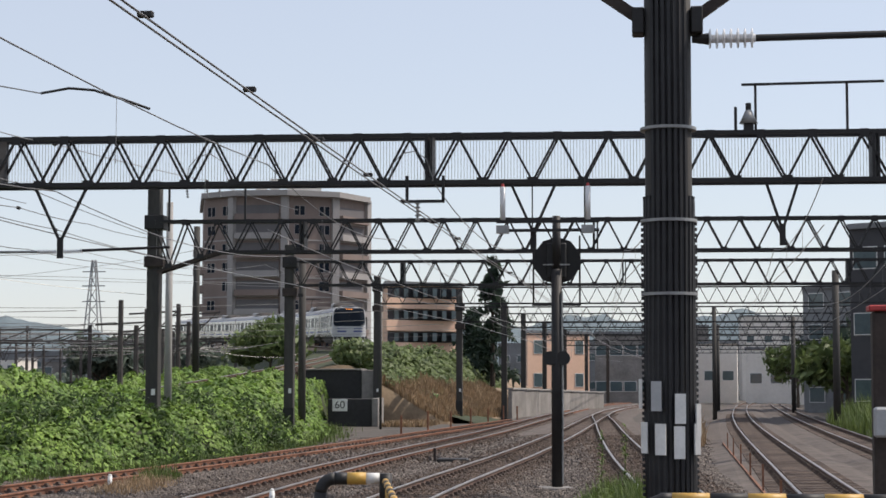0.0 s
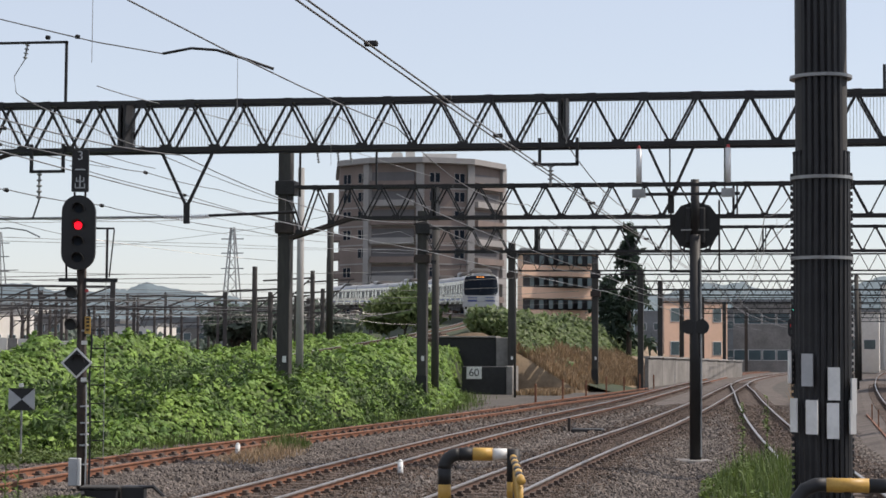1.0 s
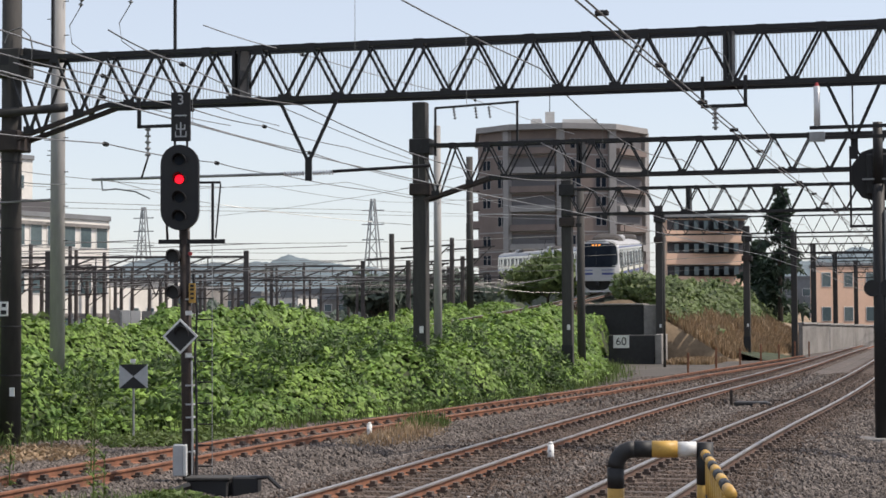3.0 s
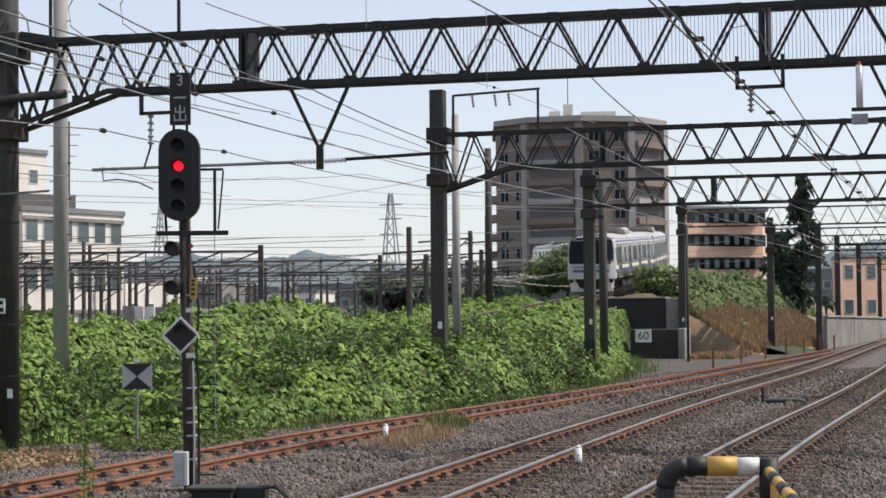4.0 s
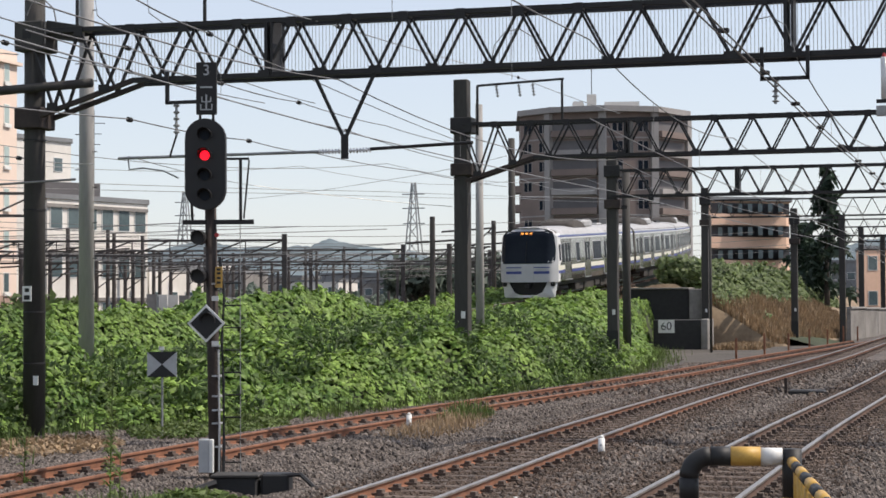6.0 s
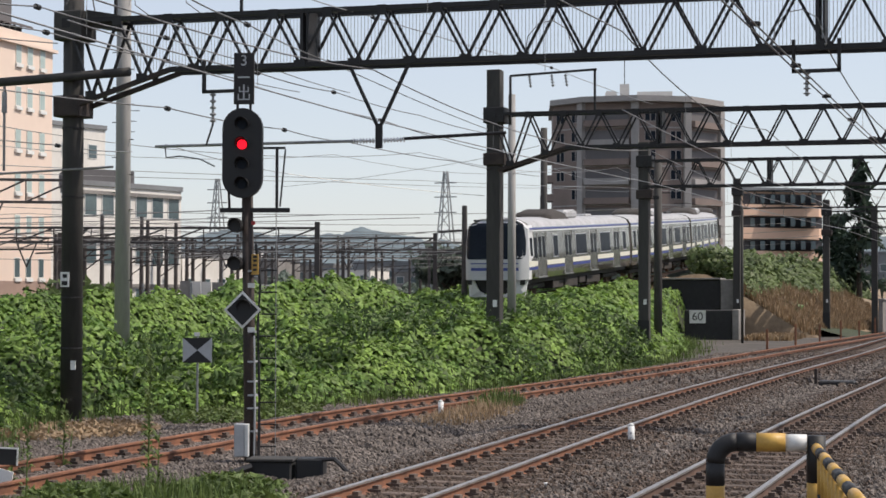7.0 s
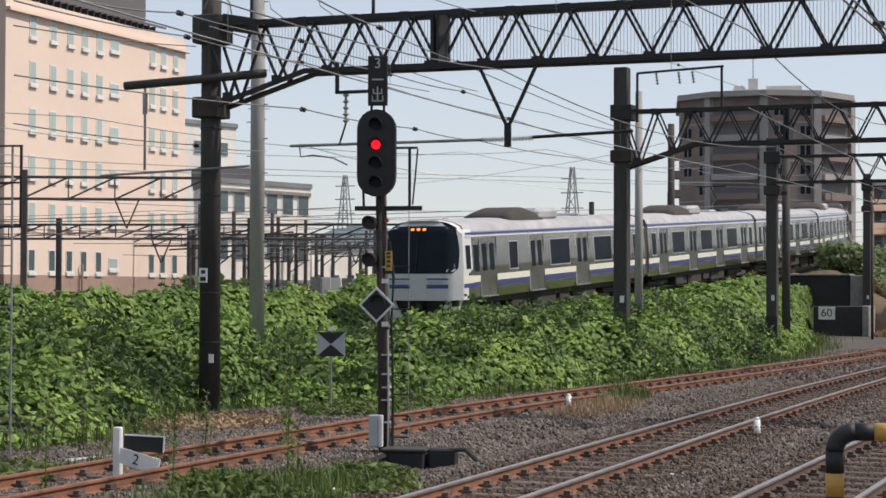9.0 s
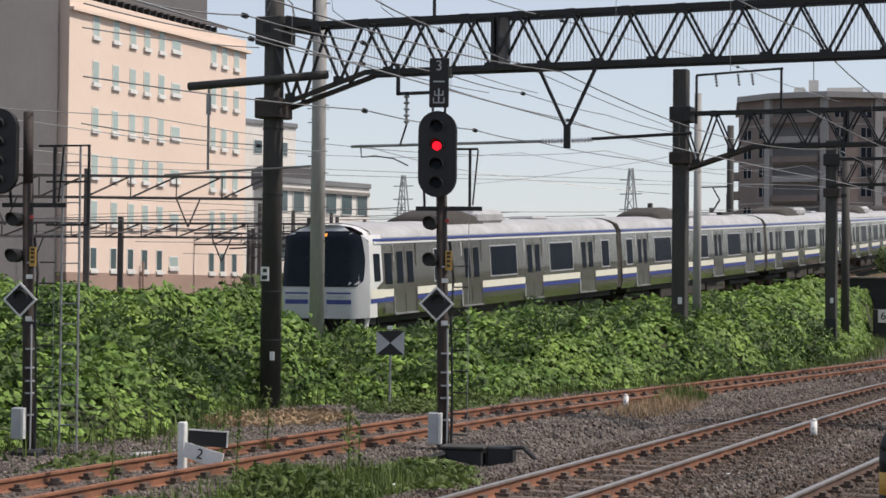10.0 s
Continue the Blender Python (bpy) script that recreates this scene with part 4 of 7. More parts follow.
def ramp_wires():
    for dx, dz, sag, r in ((0, 5.2, 0.05, 0.011), (0, 6.3, 0.5, 0.011), (-3.6, 5.2, 0.05, 0.011), (-3.6, 6.3, 0.5, 0.011)):
        wire_run("ramp_wire", [(train_x(y) + dx, y, train_z(y) + dz) for y in (4, 38, 68, 100, 130, 165)], r, "overhead wire along the flyover ramp", sag, 8)
    feeders = [
        [(-11.71, 18.0, 5.46), (-12.58, 22.0, 5.93), (-13.12, 27.0, 6.22), (-14.01, 33.0, 6.55), (-15.14, 41.0, 6.90)],
        [(-12.55, 18.0, 5.49), (-13.59, 24.0, 5.91), (-14.57, 30.0, 6.28), (-16.02, 40.0, 6.83)],
        [(-13.94, 20.0, 5.54), (-17.18, 30.7, 6.78)],
        [(-12.54, 18.0, 4.60), (-12.60, 26.0, 4.96), (-13.11, 32.0, 5.17), (-13.67, 37.0, 5.35), (-13.52, 44.0, 5.45), (-15.31, 60.0, 6.11)],
        [(-15.31, 22.0, 4.46), (-17.33, 31.0, 4.89), (-18.34, 36.0, 5.17)],
        [(-11.01, 20.0, 5.38), (-11.95, 28.0, 5.73), (-12.50, 33.0, 5.97), (-13.69, 42.0, 6.41), (-14.31, 50.0, 6.69)],
        [(-9.69, 20.0, 5.74), (-10.83, 25.0, 6.05), (-11.84, 31.0, 6.28), (-14.23, 50.0, 6.78)],
        [(-13.03, 30.0, 5.81), (-13.30, 38.0, 5.92), (-14.32, 50.0, 6.18)],
        [(-10.90, 26.0, 6.81), (-11.70, 33.0, 7.38), (-12.40, 50.0, 8.50), (-13.04, 68.6, 9.38)],
    ]
    for k, pts in enumerate(feeders):
        w = wire_run("feeder_wire", pts, 0.0105, "feeder wire strung between gantry posts", 0.04, 8)
        for p in pts[1:-1][:2]:
            part("wire_marker", rod(BM(), (p[0], p[1] - 0.05, p[2] - 0.01), (p[0], p[1] + 0.05, p[2] - 0.01), 0.04, 8), M["black"], w, "small black ball clamp")
    for pts in (
        [(-28.88, 70.0, 6.55), (-19.72, 60.0, 6.42), (-12.75, 50.0, 6.29)],
        [(-15.08, 31.0, 4.85), (-18.34, 45.0, 5.27), (-14.37, 50.0, 4.90)],
    ):
        wire_run("span_wire", pts, 0.008, "span wire crossing above the bank", 0.05, 8)
    for k in range(6):
        wire_run("yard_wire", [(-95, 60 + 14 * k, 6.2 + 0.4 * k), (-50, 72 + 14 * k, 6.4), (-13.2, 90 + 12 * k, 6.6)], 0.014, "wire across the railway yard", 0.6, 10)


ramp_wires()


# ---- signals ----
def ring_hood(bm, x, y, z, r, depth, n=14):
    """The hood over a signal lens: a half tube open below."""
    vs = []
    for k in range(n + 1):
        a = math.pi * (-0.1 + 1.2 * k / n)
        vs.append([bm.verts.new((x + rr * math.cos(a), y - d, z + rr * math.sin(a))) for rr, d in ((r, 0), (r * 0.98, depth * (0.35 + 0.65 * math.sin(min(max(a, 0), math.pi)))), (r * 0.86, depth * (0.33 + 0.6 * math.sin(min(max(a, 0), math.pi)))), (r * 0.88, 0))])
    for a, b in zip(vs, vs[1:]):
        for k in range(4):
            bm.faces.new((a[k], a[(k + 1) % 4], b[(k + 1) % 4], b[k]))
    return bm


def stadium(bm, x, z0, z1, half, y0, y1, n=12):
    """An upright board with round ends."""
    pts = [(x + half * math.cos(math.pi * k / n), z1 - half + half * math.sin(math.pi * k / n)) for k in range(n + 1)]
    pts += [(x - half * math.cos(math.pi * k / n), z0 + half - half * math.sin(math.pi * k / n)) for k in range(n + 1)]
    a = [bm.verts.new((px, y0, pz)) for px, pz in pts]
    b = [bm.verts.new((px, y1, pz)) for px, pz in pts]
    bm.faces.new(a)
    bm.faces.new(b[::-1])
    for k in range(len(pts)):
        bm.faces.new((a[k], b[k], b[(k + 1) % len(pts)], a[(k + 1) % len(pts)]))
    bmesh.ops.recalc_face_normals(bm, faces=bm.faces)
    return bm


def colour_light_signal(x, y, label, head=True, yaw=14.0, plate=True, lit=True, hx=-0.1):
    """Mast with route plate, lamp board, two shunt lamps, diamond marker and ladder. Heights are above the foot."""
    s = empty("colour_light_signal", pose(x, y, -0.68, 0, 0, yaw), label, "signal", "colour light signals")
    part("mast", rod(BM(), (0, 0, 0), (-0.07, 0, 4.15), 0.082, 14, 0.075), M["rusty"], s, smooth=True)
    for z in (0.95, 1.25, 1.42, 1.6, 1.86, 2.25, 2.55, 3.05):
        part("cable_band", rod(BM(), (-0.0, 0, z - 0.012), (-0.0, 0, z + 0.012), 0.088, 12), M["greypaint"], s)
    part("cable", tube(BM(), [(0.1, -0.05, 0.3), (0.115, -0.07, 1.0), (0.11, -0.08, 1.8), (0.09, -0.08, 2.3), (0.12, -0.07, 2.9), (0.06, -0.06, 3.4)], 0.02, 6), M["cable"], s)
    part("cable", tube(BM(), [(0.05, -0.09, 0.2), (0.06, -0.095, 1.2), (0.05, -0.095, 2.2)], 0.014, 6), M["greypaint"], s)
    part("foot_block", box(BM(), -0.2, 0.2, -0.2, 0.2, 0.2, 0.48, 0.04), M["darkconc"], s)
    j = part("junction_box", box(BM(), -0.2, -0.06, -0.17, 0.02, 0.62, 1.05, 0.01), M["greypaint"], s, "grey steel junction box with its sunlit side painted white")
    # white strip paints the sunlit right side of the box
    part("box_edge", box(BM(), -0.058, -0.01, -0.175, 0.0, 0.62, 1.05, 0.008), M["white"], j)
    if head:
        part("lamp_board", stadium(BM(), hx, 4.0, 5.18, 0.262, -0.24, -0.12), M["black"], s, "black lamp board with round ends")
        for k, z in enumerate((4.96, 4.70, 4.44, 4.18)):
            hd = part("lamp_hood", ring_hood(BM(), hx, -0.24, z, 0.095, 0.17), M["black"], s)
            part("lens", rod(BM(), (hx, -0.262, z), (hx, -0.245, z), 0.062, 16), M["red"] if (k == 1 and lit) else M["trainglass"], hd, "lit red lens" if (k == 1 and lit) else "dark unlit lens", smooth=False)
        part("bracket", box(BM(), -0.42, 0.5, -0.06, -0.01, 3.82, 3.88), M["steel"], s)
        part("bracket_strut", bar(BM(), (-0.3, -0.03, 3.88), (-0.3, -0.1, 4.15), 0.03), M["steel"], s)
        part("cage", bar(BM(), (0.1, -0.04, 4.67), (0.44, -0.04, 4.67), 0.03), M["steel"], s)
        part("cage", bar(BM(), (0.33, -0.04, 3.88), (0.33, -0.04, 4.67), 0.035), M["steel"], s)
        part("cage", bar(BM(), (0.36, 0.04, 3.9), (0.43, 0.04, 4.66), 0.02), M["steel"], s)
    if plate:
        p = part("route_plate", box(BM(), -0.235, 0.035, -0.13, -0.09, 5.24, 5.92, 0.008), M["steel"], s, "dark plate with pale route characters")
        text_ob("digit", "3", 0.2, Matrix.Translation((-0.1, -0.134, 5.81)) @ pose(0, 0, 0, 90, 0, 0), M["greypaint"], p)
        bm = BM()
        box(bm, -0.18, -0.02, -0.137, -0.132, 5.585, 5.605)
        for (a, b, c, d) in ((-0.11, -0.09, 5.30, 5.50), (-0.165, -0.15, 5.405, 5.47), (-0.05, -0.035, 5.405, 5.47), (-0.165, -0.035, 5.40, 5.415), (-0.18, -0.165, 5.30, 5.375), (-0.035, -0.02, 5.30, 5.375), (-0.18, -0.02, 5.295, 5.312)):
            box(bm, a, b, -0.137, -0.132, c, d)
        part("character", bm, M["greypaint"], p)
        part("plate_foot", box(BM(), -0.2, -0.17, -0.12, -0.09, 5.15, 5.24), M["steel"], s)
        part("plate_foot", box(BM(), -0.03, 0.0, -0.12, -0.09, 5.15, 5.24), M["steel"], s)
    for z in (3.65, 3.15):
        l = part("shunt_lamp", rod(BM(), (-0.2, -0.22, z), (-0.2, 0.0, z), 0.095, 14), M["black"], s, "small round black shunt lamp", smooth=False)
        part("hood", ring_hood(BM(), -0.2, -0.22, z, 0.09, 0.1), M["black"], l)
        part("arm", box(BM(), -0.2, 0.0, -0.03, 0.02, z - 0.03, z + 0.03), M["steel"], l)
    part("red_marker", rod(BM(), (0.03, -0.12, 3.68), (0.03, -0.1, 3.68), 0.03, 8), M["redcap"], s)
    yl = part("yellow_plate", box(BM(), 0.01, 0.1, -0.11, -0.085, 3.0, 3.27), M["yellow"], s, "yellow plate with black marks")
    for z in (3.05, 3.11, 3.17, 3.22):
        part("mark", box(BM(), 0.03, 0.08, -0.116, -0.112, z, z + 0.03), M["black"], yl)
    for z in (2.83, 2.25):
        part("white_tag", box(BM(), -0.04, 0.05, -0.1, -0.085, z, z + 0.06), M["white"], s)
    d = empty_part("diamond_marker", s)
    bm = BM()
    for r, yy, nm in ((0.245, -0.16, "white"), (0.205, -0.166, "black")):
        b2 = BM()
        v = [b2.verts.new(p) for p in ((-0.1 - r, yy, 2.54), (-0.1, yy, 2.54 - r), (-0.1 + r, yy, 2.54), (-0.1, yy, 2.54 + r))]
        w = [b2.verts.new(p) for p in ((-0.1 - r, yy + 0.02, 2.54), (-0.1, yy + 0.02, 2.54 - r), (-0.1 + r, yy + 0.02, 2.54), (-0.1, yy + 0.02, 2.54 + r))]
        b2.faces.new(v)
        b2.faces.new(w[::-1])
        for k in range(4):
            b2.faces.new((v[k], w[k], w[(k + 1) % 4], v[(k + 1) % 4]))
        bmesh.ops.recalc_face_normals(b2, faces=b2.faces)
        part("diamond_border" if nm == "white" else "diamond_face", b2, M[nm], d, nm + " diamond plate")
    part("diamond_lamp", ring_hood(BM(), -0.08, -0.166, 2.58, 0.1, 0.1), M["black"], d)
    bm.free()
    for k in range(10):
        z = 0.45 + 0.29 * k
        part("rung", rod(BM(), (0.1, 0.05, z), (0.32, 0.05, z), 0.011, 5), M["steel"], s)
    part("ladder_wire", rod(BM(), (0.31, 0.05, 0.3), (0.31, 0.05, 3.85), 0.006, 5), M["galv"], s)
    return s


def empty_part(name, parent):
    """A small mounting block that holds sub-parts."""
    return part(name, box(BM(), -0.14, -0.06, -0.14, -0.07, 2.48, 2.6), M["steel"], parent)


colour_light_signal(-9.65, 22.5, "black colour light signal mast showing a red lamp")
s2 = colour_light_signal(-15.0, 20.4, "black colour light signal mast at the foot of the bank", plate=False, lit=False, hx=-0.42)
part("mast_top", rod(BM(), (-0.07, 0, 4.1), (-0.08, 0, 5.15), 0.07, 12), M["rusty"], s2, smooth=True)

# ladder beside the second signal mast
lad = empty("signal_ladder", pose(-14.5, 20.6, -0.4, 0, 0, 10), "grey steel access ladder with a cage beside a signal mast", "ladder")
for x in (-0.13, 0.13):
    part("stile", rod(BM(), (x, 0, 0), (x, 0, 4.4), 0.016, 6), M["galv"], lad)
for k in range(15):
    part("rung", rod(BM(), (-0.13, 0, 0.25 + 0.28 * k), (0.13, 0, 0.25 + 0.28 * k), 0.01, 5), M["galv"], lad)
for z in (3.3, 3.9, 4.4):
    part("cage_bar", bar(BM(), (-0.35, -0.05, z), (0.3, -0.05, z), 0.025), M["steel"], lad)
part("cage_upright", bar(BM(), (0.28, -0.05, 3.3), (0.28, -0.05, 4.4), 0.03), M["steel"], lad)

# signal boxes and cables at the foot
eb = empty("equipment_box", pose(-9.1, 22.1, -0.33, 0, 0, 12), "low dark equipment box with cables on the ballast", "equipment box")
part("case", box(BM(), -0.35, 0.2, -0.2, 0.2, 0, 0.26, 0.02), M["darkconc"], eb)
part("lid", box(BM(), -0.38, 0.23, -0.23, 0.23, 0.26, 0.3, 0.01), M["polegrey"], eb)
part("side_case", box(BM(), 0.25, 0.6, -0.15, 0.2, 0, 0.3, 0.02), M["black"], eb)
part("hose", tube(BM(), [(0.5, -0.1, 0.28), (0.75, -0.15, 0.3), (0.95, -0.2, 0.12), (1.3, -0.2, 0.05)], 0.03, 6), M["cable"], eb)
part("hose", tube(BM(), [(-0.3, -0.25, 0.2), (-0.6, -0.4, 0.1), (-0.9, -0.6, 0.05)], 0.05, 6), M["cable"], eb)

# the back of a round signal
sr = empty("rear_of_signal", pose(-0.65, 34.9, -0.35), "back of a round black signal on a dark mast", "signal")
part("mast", rod(BM(), (0, 0, 0), (0, 0, 5.0), 0.13, 14, 0.12), M["steel"], sr, smooth=True)
part("mast_top", rod(BM(), (0, 0, 5.0), (0, 0, 6.2), 0.1, 12, 0.09), M["steel"], sr, smooth=True)
part("backboard", rod(BM(), (0, 0.12, 5.2), (0, 0.2, 5.2), 0.54, 10), M["black"], sr)
part("housing", box(BM(), -0.22, 0.22, 0.0, 0.12, 4.8, 5.6, 0.03), M["black"], sr)
for x in (-0.52, 0.52):
    part("cage_upright", bar(BM(), (x, 0, 4.2), (x, 0, 5.75), 0.04), M["steel"], sr)
part("cage_bar", bar(BM(), (-0.55, 0, 4.2), (0.55, 0, 4.2), 0.05), M["steel"], sr)
part("cage_bar", bar(BM(), (-0.3, -0.05, 5.1), (0.3, -0.05, 5.1), 0.03), M["galv"], sr)
for x in (-0.14, 0.14):
    part("shunt_lamp", rod(BM(), (x, 0.1, 3.0), (x, -0.12, 3.0), 0.16, 14), M["black"], sr)
part("mast_cable", tube(BM(), [(0.12, -0.05, 0.2), (0.13, -0.06, 2.0), (0.12, -0.06, 4.5)], 0.025, 6), M["galv"], sr)
part("base_slab", box(BM(), -0.45, 0.45, -0.35, 0.35, -0.05, 0.14, 0.02), M["wallconc"], sr, "grey concrete foot slab")
part("base_leg", box(BM(), -0.4, -0.2, -0.4, -0.33, -0.05, 0.1), M["wallconc"], sr)

# ---- pole wrapped in cables ----
dp = empty("cable_pole", pose(1.47, 9.2, -0.58), "dark pole wrapped with black cables and white tags", "pole")
part("shaft", rod(BM(), (0, 0, 0), (0, 0, 7.6), 0.192, 24), M["polegrey"], dp, smooth=True)
for k in range(13):
    a = math.radians(-172 + 164 * k / 12)
    zt = 7.2 if 3 <= k <= 9 else 4.15
    rr = 0.026
    part("cable", tube(BM(), [(0.19 * math.cos(a), 0.19 * math.sin(a), 0.1), (0.19 * math.cos(a), 0.19 * math.sin(a), 2.2), (0.189 * math.cos(a + 0.04), 0.189 * math.sin(a + 0.04), 4.1), (0.188 * math.cos(a), 0.188 * math.sin(a), zt)], rr, 6), M["cable"], dp)
for s in (-1, 1):
    bm = BM()
    for k in range(75):
        z = 0.5 + k * 0.047
        bmesh.ops.create_cone(bm, cap_ends=True, segments=8, radius1=0.018, radius2=0.018, depth=0.028, matrix=Matrix.Translation((s * 0.212, 0.02, z)))
    part("corrugated_conduit", bm, M["cable"], dp, "black corrugated conduit")
for z in (3.35, 3.95, 4.71):
    part("steel_band", rod(BM(), (0, 0, z - 0.012), (0, 0, z + 0.012), 0.232, 24), M["galv"], dp)
for k, (az, z, h, mt) in enumerate(((-170, 2.42, 0.24, "white"), (-118, 2.40, 0.24, "greypaint"), (-72, 2.30, 0.24, "white"), (-25, 2.2, 0.26, "greypaint"), (-150, 2.06, 0.25, "white"), (-110, 2.05, 0.25, "white"), (-74, 2.02, 0.26, "white"), (-30, 2.05, 0.25, "greypaint"))):
    a = math.radians(az)
    tg = part("tag", box(BM(), -0.045, 0.045, -0.006, 0.006, 0, h), M[mt], dp, "white cable tag with unreadable marks")
    tg.matrix_basis = pose(0.245 * math.cos(a), 0.245 * math.sin(a), z, 0, 0, az + 90)
for s in (-1, 1):
    part("arm_brace", bar(BM(), (s * 0.2, 0, 5.62), (s * 0.95, 0, 6.15), 0.07, 0.09), M["rusty"], dp)
    part("brace_bracket", box(BM(), s * 0.24 - 0.05, s * 0.24 + 0.05, -0.1, 0.1, 5.5, 5.72, 0.01), M["steel"], dp)
part("strain_insulator", insulator(BM(), (0.32, 0, 5.46), (0.72, 0, 5.46), 0.085, 7), M["porcelain"], dp, "grey ribbed strain insulator")
part("insulator_clevis", rod(BM(), (0.2, 0, 5.46), (0.34, 0, 5.46), 0.03, 8, 0.05), M["steel"], dp)
part("stay_rod", rod(BM(), (0.72, 0, 5.46), (4.0, 0, 5.5), 0.03, 10), M["steel"], dp)

# dark red post at the platform side
rp = empty("red_brown_post", pose(3.25, 9.8, -0.3), "dark red-brown post with a grey box", "post")
part("shaft", box(BM(), -0.09, 0.09, -0.09, 0.09, 0, 2.95, 0.02), M["rusty"], rp)
part("cap", box(BM(), -0.12, 0.12, -0.12, 0.12, 2.95, 3.0, 0.01), M["redcap"], rp)
part("box", box(BM(), -0.1, 0.12, -0.2, -0.09, 1.9, 2.15, 0.02), M["greypaint"], rp)


# ---- striped guard rail ----
def guard_rail():
    """A row of striped hoops; the nearest hoop stands square to the view."""
    g = empty("guard_rail", pose(-2.02, 12.6, -0.35, 0, 0, 8), "black and yellow striped steel pipe guard rail", "guard rail")
    r = 0.063
    H = 1.43
    W = 0.66
    def stripes(pts, flip=0):
        for k, (a, b) in enumerate(zip(pts, pts[1:])):
            part("pipe", tube(BM(), [a, b], r, 12), M["yellow"] if (k + flip) % 2 else M["black"], g, smooth=True)
    arc = [(0.14 - 0.14 * math.cos(t), 0, H - 0.14 + 0.14 * math.sin(t)) for t in [math.pi / 2 * k / 6 for k in range(7)]]
    part("pipe_bend", tube(BM(), arc, r, 12), M["black"], g, smooth=True)
    stripes([(0, 0, z) for z in (0, 0.25, 0.5, 0.75, 0.98, 1.14, H - 0.14)], 1)
    stripes([(0.14, 0, H), (0.27, 0, H), (0.46, 0, H)], 0)
    part("pipe", tube(BM(), [(0.46, 0, H), (W - 0.06, 0, H)], r * 0.9, 12), M["white"], g, "white pipe end", smooth=True)
    stripes([(W, 0, z) for z in (0, 0.25, 0.5, 0.75, 1.0, 1.17, H + 0.05)], 1)
    for k in range(10):
        y = -0.25 - k * 0.32
        x = W + 0.02 + k * 0.006
        zs = [0, 0.25, 0.5, 0.75, 0.95, 1.12, H - 0.08]
        for q, (a, b) in enumerate(zip(zs, zs[1:])):
            part("upright", tube(BM(), [(x, y, a), (x, y, b)], 0.024, 8), M["yellow"] if q % 2 else M["black"], g, smooth=True)
    for k in range(9):
        a, b = (W + k * 0.009, -0.05 - k * 0.35, H - 0.03), (W + (k + 1) * 0.009, -0.05 - (k + 1) * 0.35, H - 0.03)
        part("top_pipe", tube(BM(), [a, b], 0.035, 10), M["black"] if k % 2 else M["yellow"], g, smooth=True)


guard_rail()

g2 = empty("guard_rail", pose(1.22, 7.0, -0.42), "black and yellow striped pipe guard rail beside a pole", "guard rail")
part("pipe_bend", tube(BM(), [(0, 0, 0), (0, 0, 1.46), (0.03, 0, 1.55), (0.09, 0, 1.63), (0.16, 0, 1.66), (0.22, 0, 1.66)], 0.045, 12), M["black"], g2, smooth=True)
for k in range(8):
    part("top_pipe", tube(BM(), [(0.22 + 0.26 * k, 0, 1.66), (0.48 + 0.26 * k, 0, 1.66)], 0.045, 12), M["black"] if k % 2 else M["yellow"], g2, smooth=True)
for k in range(7):
    part("upright", tube(BM(), [(0.35 + 0.3 * k, 0, 0), (0.35 + 0.3 * k, 0, 1.64)], 0.022, 8), M["yellow"] if k % 2 else M["black"], g2, smooth=True)


# ---- small lineside things ----
def stub_post(x, y):
    s = empty("marker_stub", pose(x, y, -0.33), "short white concrete marker post on the ballast", "marker post", "white stubs")
    part("shaft", rod(BM(), (0, 0, 0.12), (0, 0, 0.42), 0.055, 12, 0.05), M["white"], s, smooth=True)
    part("cap", rod(BM(), (0, 0, 0.42), (0, 0, 0.46), 0.05, 12, 0.02), M["white"], s, smooth=True)
    part("foot", box(BM(), -0.09, 0.09, -0.09, 0.09, 0, 0.14, 0.02), M["darkconc"], s)
    for z in (0.22, 0.3):
        part("mark", box(BM(), -0.012, 0.02, -0.062, -0.05, z, z + 0.03), M["greypaint"], s)
    return s


stub_post(-10.14, 32.4)
stub_post(-5.59, 27.5)
for x, y in ((-5.29, 21.0), (-8.35, 18.0)):
    st = empty("survey_stake", pose(x, y, -0.42), "thin weathered white stake in the ballast", "stake", "survey stakes")
    part("stake", box(BM(), -0.02, 0.02, -0.02, 0.02, 0, 0.27, 0.006), M["wallconc"], st)
    part("painted_top", box(BM(), -0.023, 0.023, -0.023, 0.023, 0.27, 0.3, 0.006), M["white"], st)

km = empty("distance_post", pose(-11.2, 18.2, -0.55), "white wooden distance post with two tilted number boards", "distance post")
part("post", box(BM(), -0.05, 0.05, -0.04, 0.04, 0, 1.0, 0.012), M["white"], km, "chipped white post")
b1 = part("board", box(BM(), 0.0, 0.52, -0.008, 0.008, -0.09, 0.09), M["white"], km, "white board")
b1.matrix_basis = pose(0.05, -0.05, 0.68, 0, 14, 4)
text_ob("digit", "2", 0.17, Matrix.Translation((0.22, -0.011, 0)) @ pose(0, 0, 0, 90, 0, 0), M["black"], b1)
b2 = part("board", box(BM(), 0.0, 0.46, -0.008, 0.008, -0.1, 0.08), M["black"], km, "black board seen from behind")
b2.matrix_basis = pose(0.05, 0.05, 0.82, 0, 3, 20)
part("board_edge", box(BM(), 0.0, 0.46, -0.012, 0.012, 0.08, 0.095), M["white"], b2)
part("board_edge", box(BM(), 0.46, 0.475, -0.012, 0.012, -0.1, 0.095), M["white"], b2)

